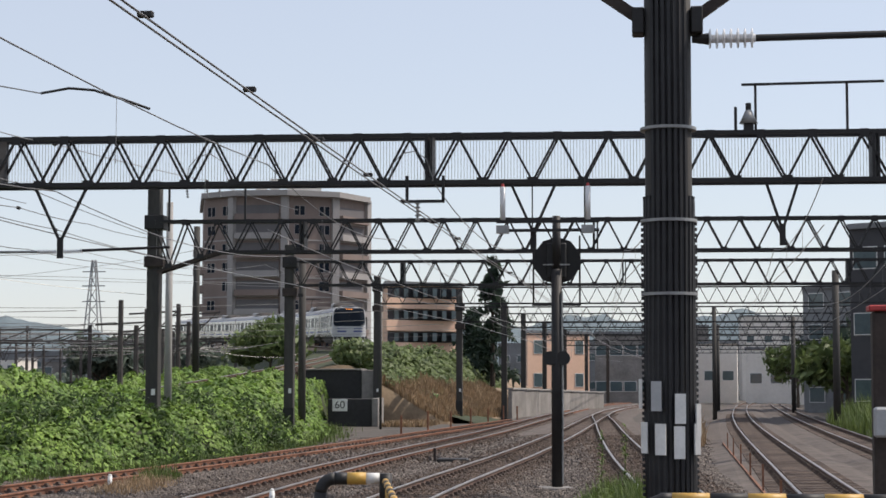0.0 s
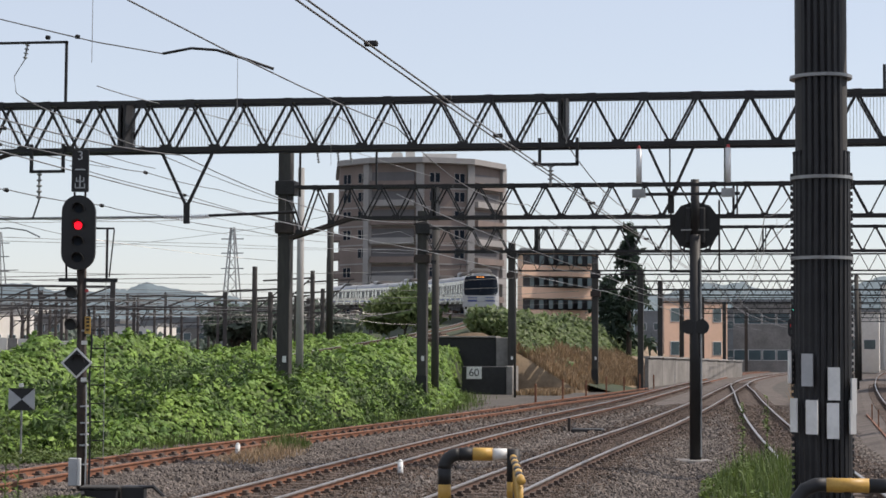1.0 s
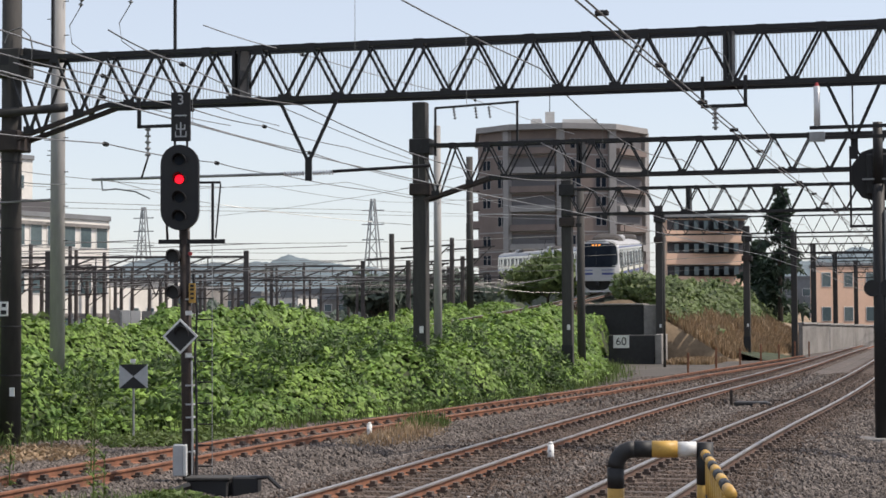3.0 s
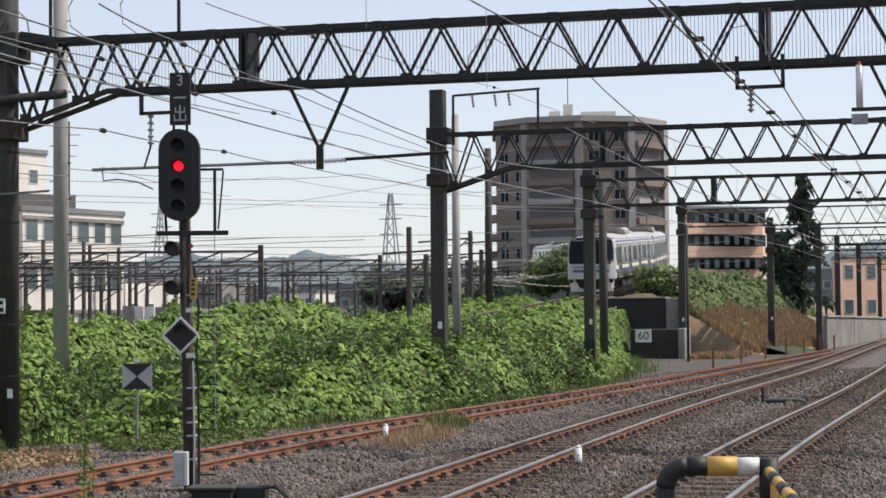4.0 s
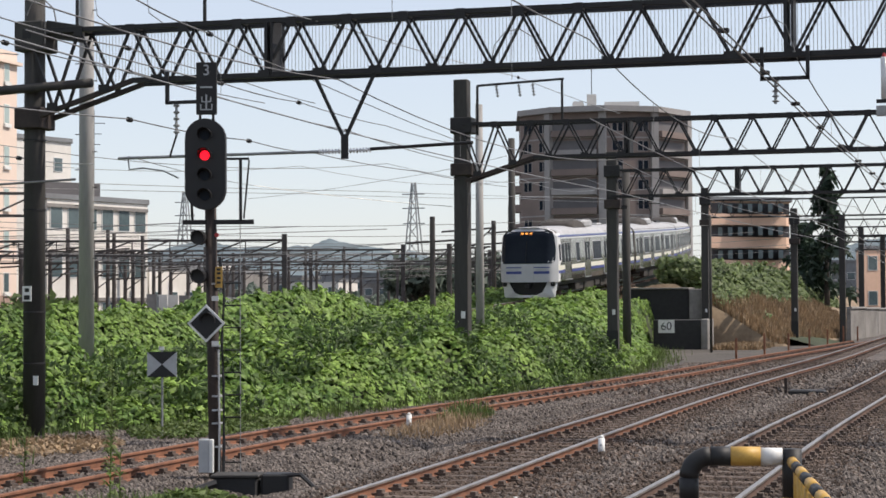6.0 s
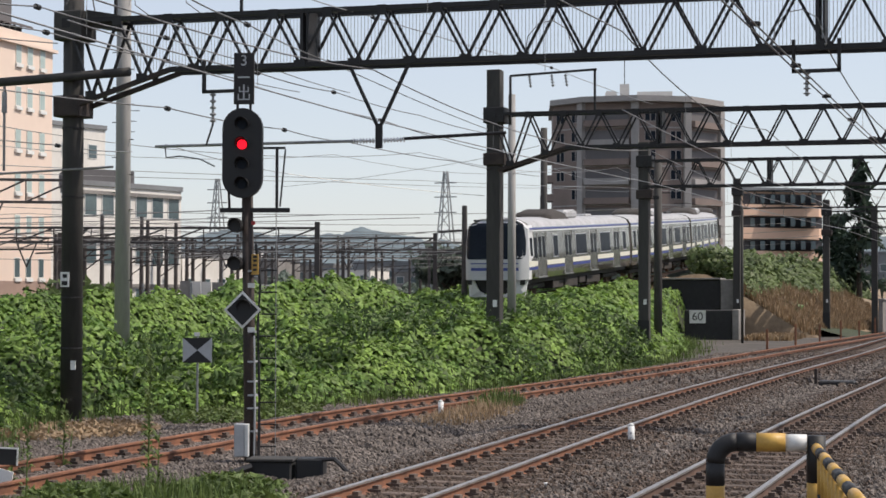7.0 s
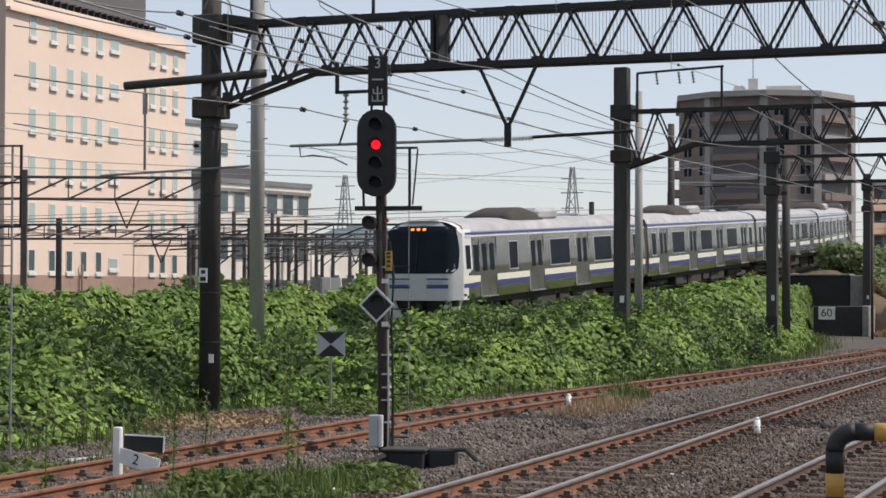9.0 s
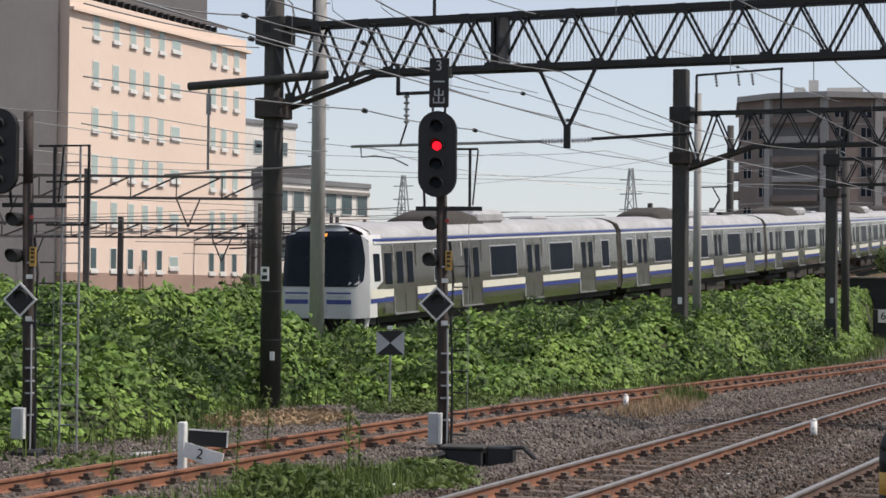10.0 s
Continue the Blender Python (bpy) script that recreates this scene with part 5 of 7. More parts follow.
kt = empty("limit_sign", pose(-14.5, 31.2, -0.47, 0, 0, 17), "square sign with black and grey triangles on a thin post", "sign")
part("post", rod(BM(), (0, 0.02, 0), (0, 0.02, 1.75), 0.022, 8), M["galv"], kt)
for nm, tri in (("greypaint", ((-0.27, -0.23), (-0.27, 0.23), (0, 0))), ("greypaint", ((0.27, 0.23), (0.27, -0.23), (0, 0))), ("black", ((-0.27, 0.23), (0.27, 0.23), (0, 0))), ("black", ((0.27, -0.23), (-0.27, -0.23), (0, 0)))):
    bm = BM()
    f = [bm.verts.new((a, -0.01, 1.5 + c)) for a, c in tri]
    k = [bm.verts.new((a, 0.01, 1.5 + c)) for a, c in tri]
    bm.faces.new(f)
    bm.faces.new(k[::-1])
    for i in range(3):
        bm.faces.new((f[i], k[i], k[(i + 1) % 3], f[(i + 1) % 3]))
    bmesh.ops.recalc_face_normals(bm, faces=bm.faces)
    part("triangle", bm, M[nm], kt, ("black" if nm == "black" else "grey") + " triangle")
part("small_plate", box(BM(), -0.06, 0.04, -0.01, 0.01, 1.76, 1.83), M["white"], kt)

pl = tagged(mesh_ob("white_pipe", tube(BM(), [(-13.2, 20.2, -0.22), (-12.5, 21.2, -0.2), (-12.1, 21.9, -0.24)], 0.06, 8), M["white"], smooth=True), "broken white pipe lying on the ballast", "pipe")
lp = empty("thin_pipe_frame", pose(-14.5, 51.0, 0.2), "thin bent steel pipe beside a gantry post", "pipe")
for x in (0, 0.14):
    part("pipe", rod(BM(), (x, 0, 0), (x, 0, 4.4), 0.03, 8), M["steel"], lp)
part("pipe_bend", rod(BM(), (0, 0, 4.4), (0.35, 0, 4.4), 0.03, 8), M["steel"], lp)
pm = empty("point_machine", pose(-4.2, 47.0, -0.32), "dark point machine with rods beside a track", "point machine")
part("case", box(BM(), -0.5, 0.4, -0.3, 0.3, 0, 0.25, 0.03), M["black"], pm)
part("rod", bar(BM(), (0.4, 0, 0.12), (2.3, 0.2, 0.14), 0.05), M["galv"], pm)
part("marker", box(BM(), -0.62, -0.54, -0.04, 0.04, 0, 0.55, 0.01), M["rusty"], pm)
for k in range(7):
    f = empty("fence_stake", pose(-9.9 + 0.42 * k, 78 + 7.0 * k, -0.33), "rusty iron stake beside the siding", "stake", "fence stakes")
    part("stake", box(BM(), -0.05, 0.05, -0.03, 0.03, 0, 1.0 + 0.1 * (k % 2), 0.01), M["rust"], f)
for k in range(6):
    f = empty("fence_stake", pose(3.6 + 0.12 * k, 26 + 6.5 * k, -0.33), "rusty iron stake beside a track", "stake", "fence stakes")
    part("stake", box(BM(), -0.02, 0.02, -0.02, 0.02, 0, 0.75), M["rust"], f)
    part("stake_rail", bar(BM(), (0, 0, 0.18), (0.12, 6.5, 0.18), 0.05), M["rust"], f)
wp = tagged(mesh_ob("white_kerb", bar(BM(), (12.4, 50, -0.15), (12.0, 84, -0.15), 0.3, 0.22), M["wallconc"]), "pale concrete trough beside the outer track", "kerb")


# ---- abutment, retaining wall and cutting slope ----
ab = empty("bridge_abutment", pose(-14.7, 98.5, -0.4), "dark concrete abutment with a white number plate", "abutment")
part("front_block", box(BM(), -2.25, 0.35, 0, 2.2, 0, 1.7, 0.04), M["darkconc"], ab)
part("end_pier", box(BM(), 0.36, 0.74, -0.1, 2.2, 0, 1.74, 0.04), M["wallconc"], ab)
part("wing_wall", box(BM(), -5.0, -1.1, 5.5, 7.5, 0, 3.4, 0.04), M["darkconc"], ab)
part("wing_coping", box(BM(), -5.0, -1.1, 5.4, 7.5, 3.4, 3.5, 0.02), M["wallconc"], ab)
part("wing_pier", box(BM(), -1.08, -0.1, 5.3, 6.3, 0, 3.42, 0.04), M["wallconc"], ab)
sg = part("number_plate", box(BM(), -1.96, -1.08, -0.06, -0.02, 0.98, 1.68), M["white"], ab, "white plate reading 60")
text_ob("digits", "60", 0.62, Matrix.Translation((-1.52, -0.066, 1.33)) @ pose(0, 0, 0, 90, 0, 0), M["black"], sg)
rw = empty("retaining_wall", pose(-8.3, 128, -0.4, 0, 0, -6), "grey concrete retaining wall beside the main line", "wall")
for k in range(9):
    part("wall_panel", box(BM(), -0.3, 0.0, k * 6.0, k * 6.0 + 5.96, 0, 2.2 - 0.05 * k, 0.02), M["wallconc"], rw)
    part("coping", box(BM(), -0.4, 0.1, k * 6.0, k * 6.0 + 5.97, 2.2 - 0.05 * k, 2.32 - 0.05 * k), M["concrete"], rw)


def slope_foot(y):
    return float(np.interp(y, [100, 128, 160, 200], [-11.4, -9.4, -8.9, -8.0]))


def slope_z(x, y):
    t = min(max((slope_foot(y) - x) / 6.0, 0), 1)
    return -0.35 + 3.5 * t ** 0.8 + 0.3 * noise.noise(Vector((x * 0.4, y * 0.25, 4))) * min(t * 4, 1)


def build_slope():
    bm = BM()
    rows = []
    for y in [105.95] + list(np.arange(106, 200, 2.0)):
        rows.append([bm.verts.new((x, y, slope_z(x, y) if y >= 106 else -1.0)) for x in np.linspace(slope_foot(y) + 0.3, -22.5, 18)])
    for a, b in zip(rows, rows[1:]):
        for k in range(17):
            bm.faces.new((a[k], b[k], b[k + 1], a[k + 1]))
    bmesh.ops.recalc_face_normals(bm, faces=bm.faces)
    tagged(mesh_ob("cutting_slope", bm, M["strawsoil"], smooth=True), "straw-covered earth slope of the ramp beyond the abutment", "slope", kind="structure")
    rng = np.random.RandomState(31)
    bl = []
    for _ in range(22000):
        y = rng.uniform(98, 150)
        x = slope_foot(max(y, 100)) - rng.uniform(-0.1, 4.4) if y > 106.2 else rng.uniform(-13.7, -11.2)
        bl.append((x, y, slope_z(x, y) if y > 106 else -0.34, 1.0 if y > 106 else 0.5))
    grass_patch("dry_slope_grass", bl, M["drygrass"], "dry straw-coloured grass on the lower slope", 0.25, 0.8, 0.05)
    pts, nrm, sz = [], [], []
    for _ in range(34000):
        y = rng.uniform(106.5, 170)
        x = slope_foot(y) - 3.2 - 9.0 * rng.rand()
        h = 1.0 + 1.0 * noise.noise(Vector((x * 0.35, y * 0.3, 9))) + 0.5 * noise.noise(Vector((x, y, 5)))
        h *= min((slope_foot(y) - 2.9 - x) / 1.5, 1.0)
        if h < 0.15 or (x < -18.2 and y < 150):
            continue
        pts.append((x, y, slope_z(x, y) + rng.uniform(0.2, 1.0) * h * 1.5))
        nrm.append((0.5 + rng.randn() * 0.6, -0.5 + rng.randn() * 0.6, 1.0))
        sz.append(0.32)
    leaves("slope_shrubs", pts, nrm, sz, M["shrub"], "dark green shrubs on the upper slope", "shrub")


build_slope()


# ---- trees ----
def conifer(x, y, z, h, spread_r):
    t = empty("conifer", pose(x, y, z), "dark tall conifer with drooping branches", "tree")
    part("trunk", rod(BM(), (0, 0, 0), (0, 0, h * 0.97), h * 0.022, 8, 0.03), M["bark"], t)
    rng = np.random.RandomState(int(abs(x) * 10))
    V, F = [], []
    for k in range(95):
        f = rng.uniform(0.12, 1.0)
        zz = h * f
        L = spread_r * (1.05 - f) ** 0.8 * rng.uniform(0.6, 1.15)
        a = rng.uniform(0, 6.28)
        for j in range(17):
            u = rng.rand() ** 0.7
            px, py = math.cos(a) * L * u, math.sin(a) * L * u
            pz = zz - L * u * 0.25 + rng.randn() * 0.15
            q = rng.randn(3) * 0.28
            i = len(V)
            V += [(px + rng.randn() * 0.2, py + rng.randn() * 0.2, pz), (px + q[0], py + q[1], pz + q[2] - 0.2), (px + q[1], py - q[0], pz - q[2] - 0.25)]
            F.append((i, i + 1, i + 2))
    me = bpy.data.meshes.new("crown")
    me.from_pydata(V, [], F)
    me.materials.append(M["conifer"])
    c = new("crown", me)
    c.parent = t
    return t


conifer(-11.55, 150, 2.0, 11.3, 3.1)
conifer(-14.0, 158, 3.0, 6.0, 3.0)


def broad_tree(x, y, z, h, r, material, seed, label="dark green broadleaf tree", n=2600, leaf=0.35):
    t = empty("tree", pose(x, y, z), label, "tree", "trees")
    rng = np.random.RandomState(seed)
    bm = rod(BM(), (0, 0, 0), (0, 0, h * 0.5), h * 0.03, 8, h * 0.018)
    ends = []
    for k in range(7):
        a = rng.uniform(0, 6.28)
        e = (math.cos(a) * r * 0.6, math.sin(a) * r * 0.6, h * rng.uniform(0.55, 0.9))
        rod(bm, (0, 0, h * rng.uniform(0.3, 0.5)), e, h * 0.012, 5, 0.02)
        ends.append((e, r * rng.uniform(0.35, 0.6)))
    ends.append(((0, 0, h * 0.85), r * 0.5))
    part("trunk", bm, M["bark"], t)
    V, F = [], []
    for k in range(n):
        e, rr = ends[rng.randint(len(ends))]
        d = rng.randn(3)
        d /= np.linalg.norm(d)
        p = np.array(e) + d * rr * rng.uniform(0.5, 1.05) * (1, 1, 0.75)
        i = len(V)
        for j in range(3):
            V.append(tuple(p + rng.randn(3) * leaf * 0.6))
        F.append((i, i + 1, i + 2))
    me = bpy.data.meshes.new("crown")
    me.from_pydata(V, [], F)
    me.materials.append(material)
    c = new("crown", me)
    c.parent = t
    return t


for k, (x, y, z, h, r) in enumerate(((-30, 145, 2, 5, 4), (18, 150, -0.4, 5.0, 3.2), (22, 120, -0.4, 4.5, 3.0), (19.5, 100, -0.4, 3.2, 2.4), (-36, 66, -0.3, 2.4, 2.4))):
    broad_tree(x, y, z, h, r, M["shrub"], 40 + k, n=1800, leaf=0.28 if y < 90 else 0.45)


for k in range(7):
    az = 14.4 + 0.45 * k
    dd = 178 + 7 * (k % 3)
    broad_tree(-math.sin(radians(az)) * dd, math.cos(radians(az)) * dd, -0.5, 6.6 + 0.9 * math.sin(k * 2.1), 3.6, M["hazeleaf"], 300 + k, "broadleaf tree beyond the yard, haze-tinted grey-green", n=1500, leaf=0.6)
for k in range(12):
    broad_tree(16 + 2.2 * (k % 4) + 0.04 * k * k, 128 + 9 * k, -0.4, 5.5 + 1.5 * math.sin(k * 1.7), 3.4, M["conifer"] if k % 2 else M["shrub"], 340 + k, n=1300, leaf=0.5)


# ---- far signals ----
for x, y, zl, mt, nm in ((2.3, 146, 5.7, "green", "green"), (2.0, 132, 4.25, "red", "red")):
    fs = empty("far_signal", pose(x, y, -0.35), "distant signal mast with a lit " + nm + " lamp", "signal", "far signals")
    part("mast", rod(BM(), (0, 0, 0), (0, 0, zl + 0.6), 0.1, 8), M["steel"], fs)
    part("lamp_board", stadium(BM(), 0, zl - 0.5, zl + 0.9, 0.3, -0.2, -0.1), M["black"], fs)
    part("lens", rod(BM(), (0, -0.23, zl + 0.35), (0, -0.2, zl + 0.35), 0.1, 12), M[mt], fs, "lit " + nm + " lens")


# ---- buildings ----
def prism(pts, z0, z1):
    bm = BM()
    lo = [bm.verts.new((x, y, z0)) for x, y in pts]
    hi = [bm.verts.new((x, y, z1)) for x, y in pts]
    n = len(pts)
    bm.faces.new(hi)
    bm.faces.new(lo[::-1])
    for i in range(n):
        bm.faces.new((lo[i], lo[(i + 1) % n], hi[(i + 1) % n], hi[i]))
    bmesh.ops.recalc_face_normals(bm, faces=bm.faces)
    return bm


def window_on(parent, p0, p1, u0, u1, z0, z1, material, out=0.05, frame_mat=None, sill=False):
    """A glazed window on the wall from p0 to p1 (plan), from u0 to u1 metres along it."""
    a, b = Vector((*p0, 0)), Vector((*p1, 0))
    d = (b - a).normalized()
    n = Vector((d.y, -d.x, 0))
    yaw = math.degrees(math.atan2(d.y, d.x))
    w, h = u1 - u0, z1 - z0
    fr = part("window", box(BM(), -0.06, w + 0.06, -out, 0.02, -0.06, h + 0.06), frame_mat or M["greypaint"], parent)
    fr.matrix_basis = Matrix.Translation(a + d * u0 + Vector((0, 0, z0))) @ pose(0, 0, 0, 0, 0, yaw)
    part("pane", box(BM(), 0, w, -out - 0.012, -out - 0.004, 0, h), material, fr)
    if sill:
        part("sill", box(BM(), -0.1, w + 0.1, -out - 0.12, 0, -0.28, -0.06), M["white"], fr)
    return fr


def apartment_block():
    """Curved brown tiled block with pale columns, balconies and roof plant."""
    D = 300.0
    A = lambda az, d: (-math.sin(radians(az)) * d, math.cos(radians(az)) * d)
    zt = 33.0
    h = empty("apartment_block", pose(0, 0, 0), "brown tiled apartment block of ten storeys with balconies", "building")
    pts = [A(13.85, 296), A(12.9, 291), A(11.2, 289), A(9.6, 292), A(8.6, 300), A(8.6, 322), A(13.9, 318)]
    part("wall", prism(pts, -0.5, zt), M["tile"], h)
    part("roof", prism([A(13.95, 295), A(12.9, 289.5), A(11.2, 287.5), A(9.5, 290.5), A(8.5, 299), A(8.5, 324), A(14.0, 320)], zt, zt + 0.9), M["tilelight"], h)
    part("roof_house", prism([A(11.2, 300), A(10.1, 300), A(10.1, 308), A(11.2, 308)], zt + 0.9, zt + 2.8), M["offwhite"], h)
    part("roof_tank", prism([A(11.75, 301), A(11.45, 301), A(11.45, 304), A(11.75, 304)], zt + 0.9, zt + 4.2), M["offwhite"], h)
    for az in (12.1, 11.95):
        part("roof_dish", rod(BM(), (*A(az, 300), zt + 2.4), (*A(az, 300.3), zt + 2.4), 0.6, 12), M["offwhite"], h)
    part("aerial", rod(BM(), (*A(11.6, 302), zt + 4), (*A(11.6, 302), zt + 9), 0.07, 6), M["steel"], h)
    segs = [(pts[0], pts[1]), (pts[1], pts[2]), (pts[2], pts[3]), (pts[3], pts[4])]
    for (p, q) in segs:
        L = math.hypot(q[0] - p[0], q[1] - p[1])
        c = part("column", box(BM(), 0, 1.2, -0.5, 0.3, 0, zt + 0.6), M["tilelight"], h)
        yaw = math.degrees(math.atan2(q[1] - p[1], q[0] - p[0]))
        c.matrix_basis = pose(q[0], q[1], -0.3, 0, 0, yaw) @ pose(-0.9, -0.1, 0)
        nw = max(int(L / 3.4), 1)
        for f in range(10):
            z = 1.6 + 3.1 * f
            for k in range(nw):
                u = (k + 0.5) * L / nw
                if (k + f) % 7 == 5:
                    continue
                for du in (-0.85, 0.1):
                    window_on(h, p, q, u + du, u + du + 0.75, z + 0.5, z + 2.0, M["trainglass"], frame_mat=M["tilelight"])
            if (p, q) == segs[3] or (p, q) == segs[1]:
                bl = part("balcony", box(BM(), 0.3, L - 1.2, -1.1, 0, 0, 1.0), M["tile"] if f % 2 else M["tilelight"], h)
                bl.matrix_basis = pose(p[0], p[1], z - 0.4, 0, 0, yaw)
                # flat dark band paints the shade of the recess above each balcony
                rc = part("balcony_recess", box(BM(), 0.4, L - 1.3, -0.12, 0, 1.0, 2.5), M["slate_and_shade"], h)
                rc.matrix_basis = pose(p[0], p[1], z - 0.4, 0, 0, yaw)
            bd = part("floor_band", box(BM(), 0.05, L - 0.95, -0.09, 0, 0, 0.22), M["tilelight"], h)
            bd.matrix_basis = pose(p[0], p[1], z - 0.62, 0, 0, yaw)
    for f in range(8):
        z = 2.0 + 3.1 * f
        b = part("balcony", prism([A(14.15, 297), A(13.7, 295.5), A(13.7, 300), A(14.2, 301)], z, z + 1.2), M["tile"], h)


apartment_block()


def pink_block():
    p0, p1 = (-58.6, 83.6), (-58.4, 103.2)
    h = empty("office_block", pose(0, 0, 0), "pale pink rendered building with rows of narrow windows", "building")
    part("wall", prism([p0, p1, (-80, 103.2), (-80, 83.8)], 2.9, 18.35), M["pink"], h)
    part("base_course", prism([(-58.55, 83.55), (-58.35, 103.25), (-80, 103.25), (-80, 83.75)], -0.5, 2.9), M["brownbase"], h)
    # the wing's shaded look is put into its dark colour
    part("grey_wing", prism([(-58.9, 60), (-59.2, 83.4), (-80, 83.4), (-80, 60)], -0.5, 21.8), M["slate_and_shade"], h, "side wing with its shade painted in as dark grey")
    part("cornice", prism([(-58.3, 83.6), (-58.1, 103.4), (-58.7, 103.4), (-58.9, 83.6)], 17.5, 17.7), M["pink"], h)
    part("roof", prism([(-60.6, 83.7), (-60.4, 101.5), (-80, 101.5), (-80, 83.7)], 18.35, 22.3), M["slate_and_shade"], h, "dark grey mansard roof")
    for k in range(24):
        part("roof_bracket", box(BM(), -60.3, -59.3, 84.2 + 0.72 * k, 84.35 + 0.72 * k, 18.35, 18.95), M["steel"], h)
    part("roof_rail", bar(BM(), (-59.3, 84, 19.0), (-59.2, 102, 19.0), 0.12), M["slate_and_shade"], h)
    for f in range(6):
        z = 2.95 + 2.65 * f
        for u in (2.3, 4.3, 6.05, 7.55, 9.15, 15.2, 16.55, 18.05):
            window_on(h, p0, p1, u, u + 0.55, z + 0.2, z + 1.35, M["aqua"] if f > 0 else M["glass"], 0.03, M["offwhite"], sill=True)
        window_on(h, p0, p1, 10.6, 11.5, z + 0.45, z + 1.0, M["aqua"], 0.03, M["offwhite"], sill=True)
    part("down_pipe", rod(BM(), (-58.3, 91.0, 0), (-58.3, 91.0, 3.6), 0.07, 6), M["brownbase"], h)
    part("pipe_rack", bar(BM(), (-57.6, 86, 0.55), (-57.4, 102, 0.55), 0.25), M["rusty"], h)
    for y in (87, 91, 95, 99):
        part("rack_leg", bar(BM(), (-57.5, y, -0.5), (-57.5, y, 0.55), 0.15), M["galv"], h)


pink_block()


def plain_house(name, pts, z0, z1, material, label, rows=0, cols=0, roof=None, win=None, w=1.6, hh=1.3, faces=(0,)):
    h = empty(name, pose(0, 0, 0), label, "building", "far buildings")
    part("wall", prism(pts, z0, z1), material, h)
    cx, cy = sum(p[0] for p in pts) / len(pts), sum(p[1] for p in pts) / len(pts)
    part("roof", prism([(cx + (x - cx) * 1.03, cy + (y - cy) * 1.03) for x, y in pts], z1, z1 + 0.35), roof or M["farroof"], h)
    for fi in faces:
        p, q = pts[fi], pts[(fi + 1) % len(pts)]
        L = math.hypot(q[0] - p[0], q[1] - p[1])
        for f in range(rows):
            for k in range(cols):
                u = (k + 0.5) * L / cols
                z = z0 + (z1 - z0) * (f + 0.4) / rows
                window_on(h, p, q, u - w / 2, u + w / 2, z, z + hh, win or M["glass"], frame_mat=M["white"])
    return h


def AZ(az, d):
    return (-math.sin(radians(az)) * d, math.cos(radians(az)) * d)


plain_house("white_block", [AZ(31.2, 150), AZ(27.9, 158), AZ(28.4, 172), AZ(31.6, 165)], -0.5, 16.2, M["offwhite"], "white rendered block with small windows", 4, 4, w=0.9, hh=1.1)
plain_house("white_block", [AZ(27.85, 158), AZ(27.4, 160), AZ(27.9, 172), AZ(28.4, 170)], -0.5, 11.0, M["offwhite"], "white rendered block with small windows", 3, 1, w=0.9, hh=1.1)
wh = plain_house("white_house", [AZ(28.6, 130), AZ(25.55, 137.5), AZ(26.3, 148), AZ(29.2, 141)], -0.5, 9.8, M["offwhite"], "three-storey white house with tall windows", 3, 6, w=1.1, hh=1.6)
for f in range(3):
    part("floor_band", prism([AZ(28.62, 129.7), AZ(25.53, 137.2), AZ(25.55, 137.5), AZ(28.6, 130)], 2.6 + 3.3 * f, 2.85 + 3.3 * f), M["wallconc"], wh)
part("dark_parapet", prism([AZ(29.0, 135), AZ(27.0, 137), AZ(27.4, 143), AZ(29.3, 141)], 10.15, 11.3), M["slate_and_shade"], wh)
part("aerial", rod(BM(), (*AZ(27.2, 139), 10.5), (*AZ(27.2, 139), 17.0), 0.06, 6), M["steel"], wh)
for da, z in ((0.35, 16.0), (0.25, 15.2), (0.2, 14.4)):
    part("aerial_bar", bar(BM(), (*AZ(27.2 - da, 139), z), (*AZ(27.2 + da, 139), z), 0.05), M["steel"], wh)
plain_house("low_house", [AZ(25.5, 140), AZ(23.6, 147), AZ(24.0, 156), AZ(26.0, 150)], -0.5, 5.0, M["offwhite"], "low pale house behind the yard", 1, 4, w=1.0, hh=1.6)
# striped terrace blocks beyond the ramp
tb = empty("terrace_block", pose(0, 0, 0), "peach apartment block with long balconies in tiers", "building", "far buildings")
part("wall", prism([AZ(7.9, 238), AZ(5.5, 244), AZ(5.7, 258), AZ(8.1, 252)], -0.5, 15.7), M["peach"], tb)
for f in range(5):
    z = 0.5 + 3.0 * f
    # dark strip painted for the shade between two balcony tiers
    part("recess", prism([AZ(7.92, 237.6), AZ(5.5, 243.6), AZ(5.5, 244), AZ(7.9, 238)], z + 1.5, z + 2.9), M["shadewall"], tb)
    bp = part("balcony", prism([AZ(7.95, 236.5), AZ(5.6, 242.4), AZ(5.5, 244), AZ(7.9, 238)], z, z + 1.45), M["peach"], tb)
    for k in range(7):
        az = 7.7 - 0.31 * k
        part("pane", prism([AZ(az, 237.5 + (7.9 - az) * 2.4), AZ(az - 0.14, 237.8 + (7.9 - az) * 2.4), AZ(az - 0.14, 238), AZ(az, 238)], z + 1.6, z + 2.7), M["glass"], tb)
part("roof", prism([AZ(8.0, 237), AZ(5.4, 243), AZ(5.7, 259), AZ(8.2, 253)], 15.7, 16.2), M["farroof"], tb)
plain_house("peach_house", [AZ(3.35, 205), AZ(1.35, 210), AZ(1.5, 220), AZ(3.5, 216)], 0.5, 8.2, M["peach"], "peach rendered house with small windows", 2, 3, w=1.1, hh=1.5)
plain_house("grey_house", [AZ(1.2, 235), AZ(-0.6, 236), AZ(-0.6, 250), AZ(1.2, 250)], -0.5, 9.0, M["wallconc"], "grey house beyond the tracks", 2, 4)
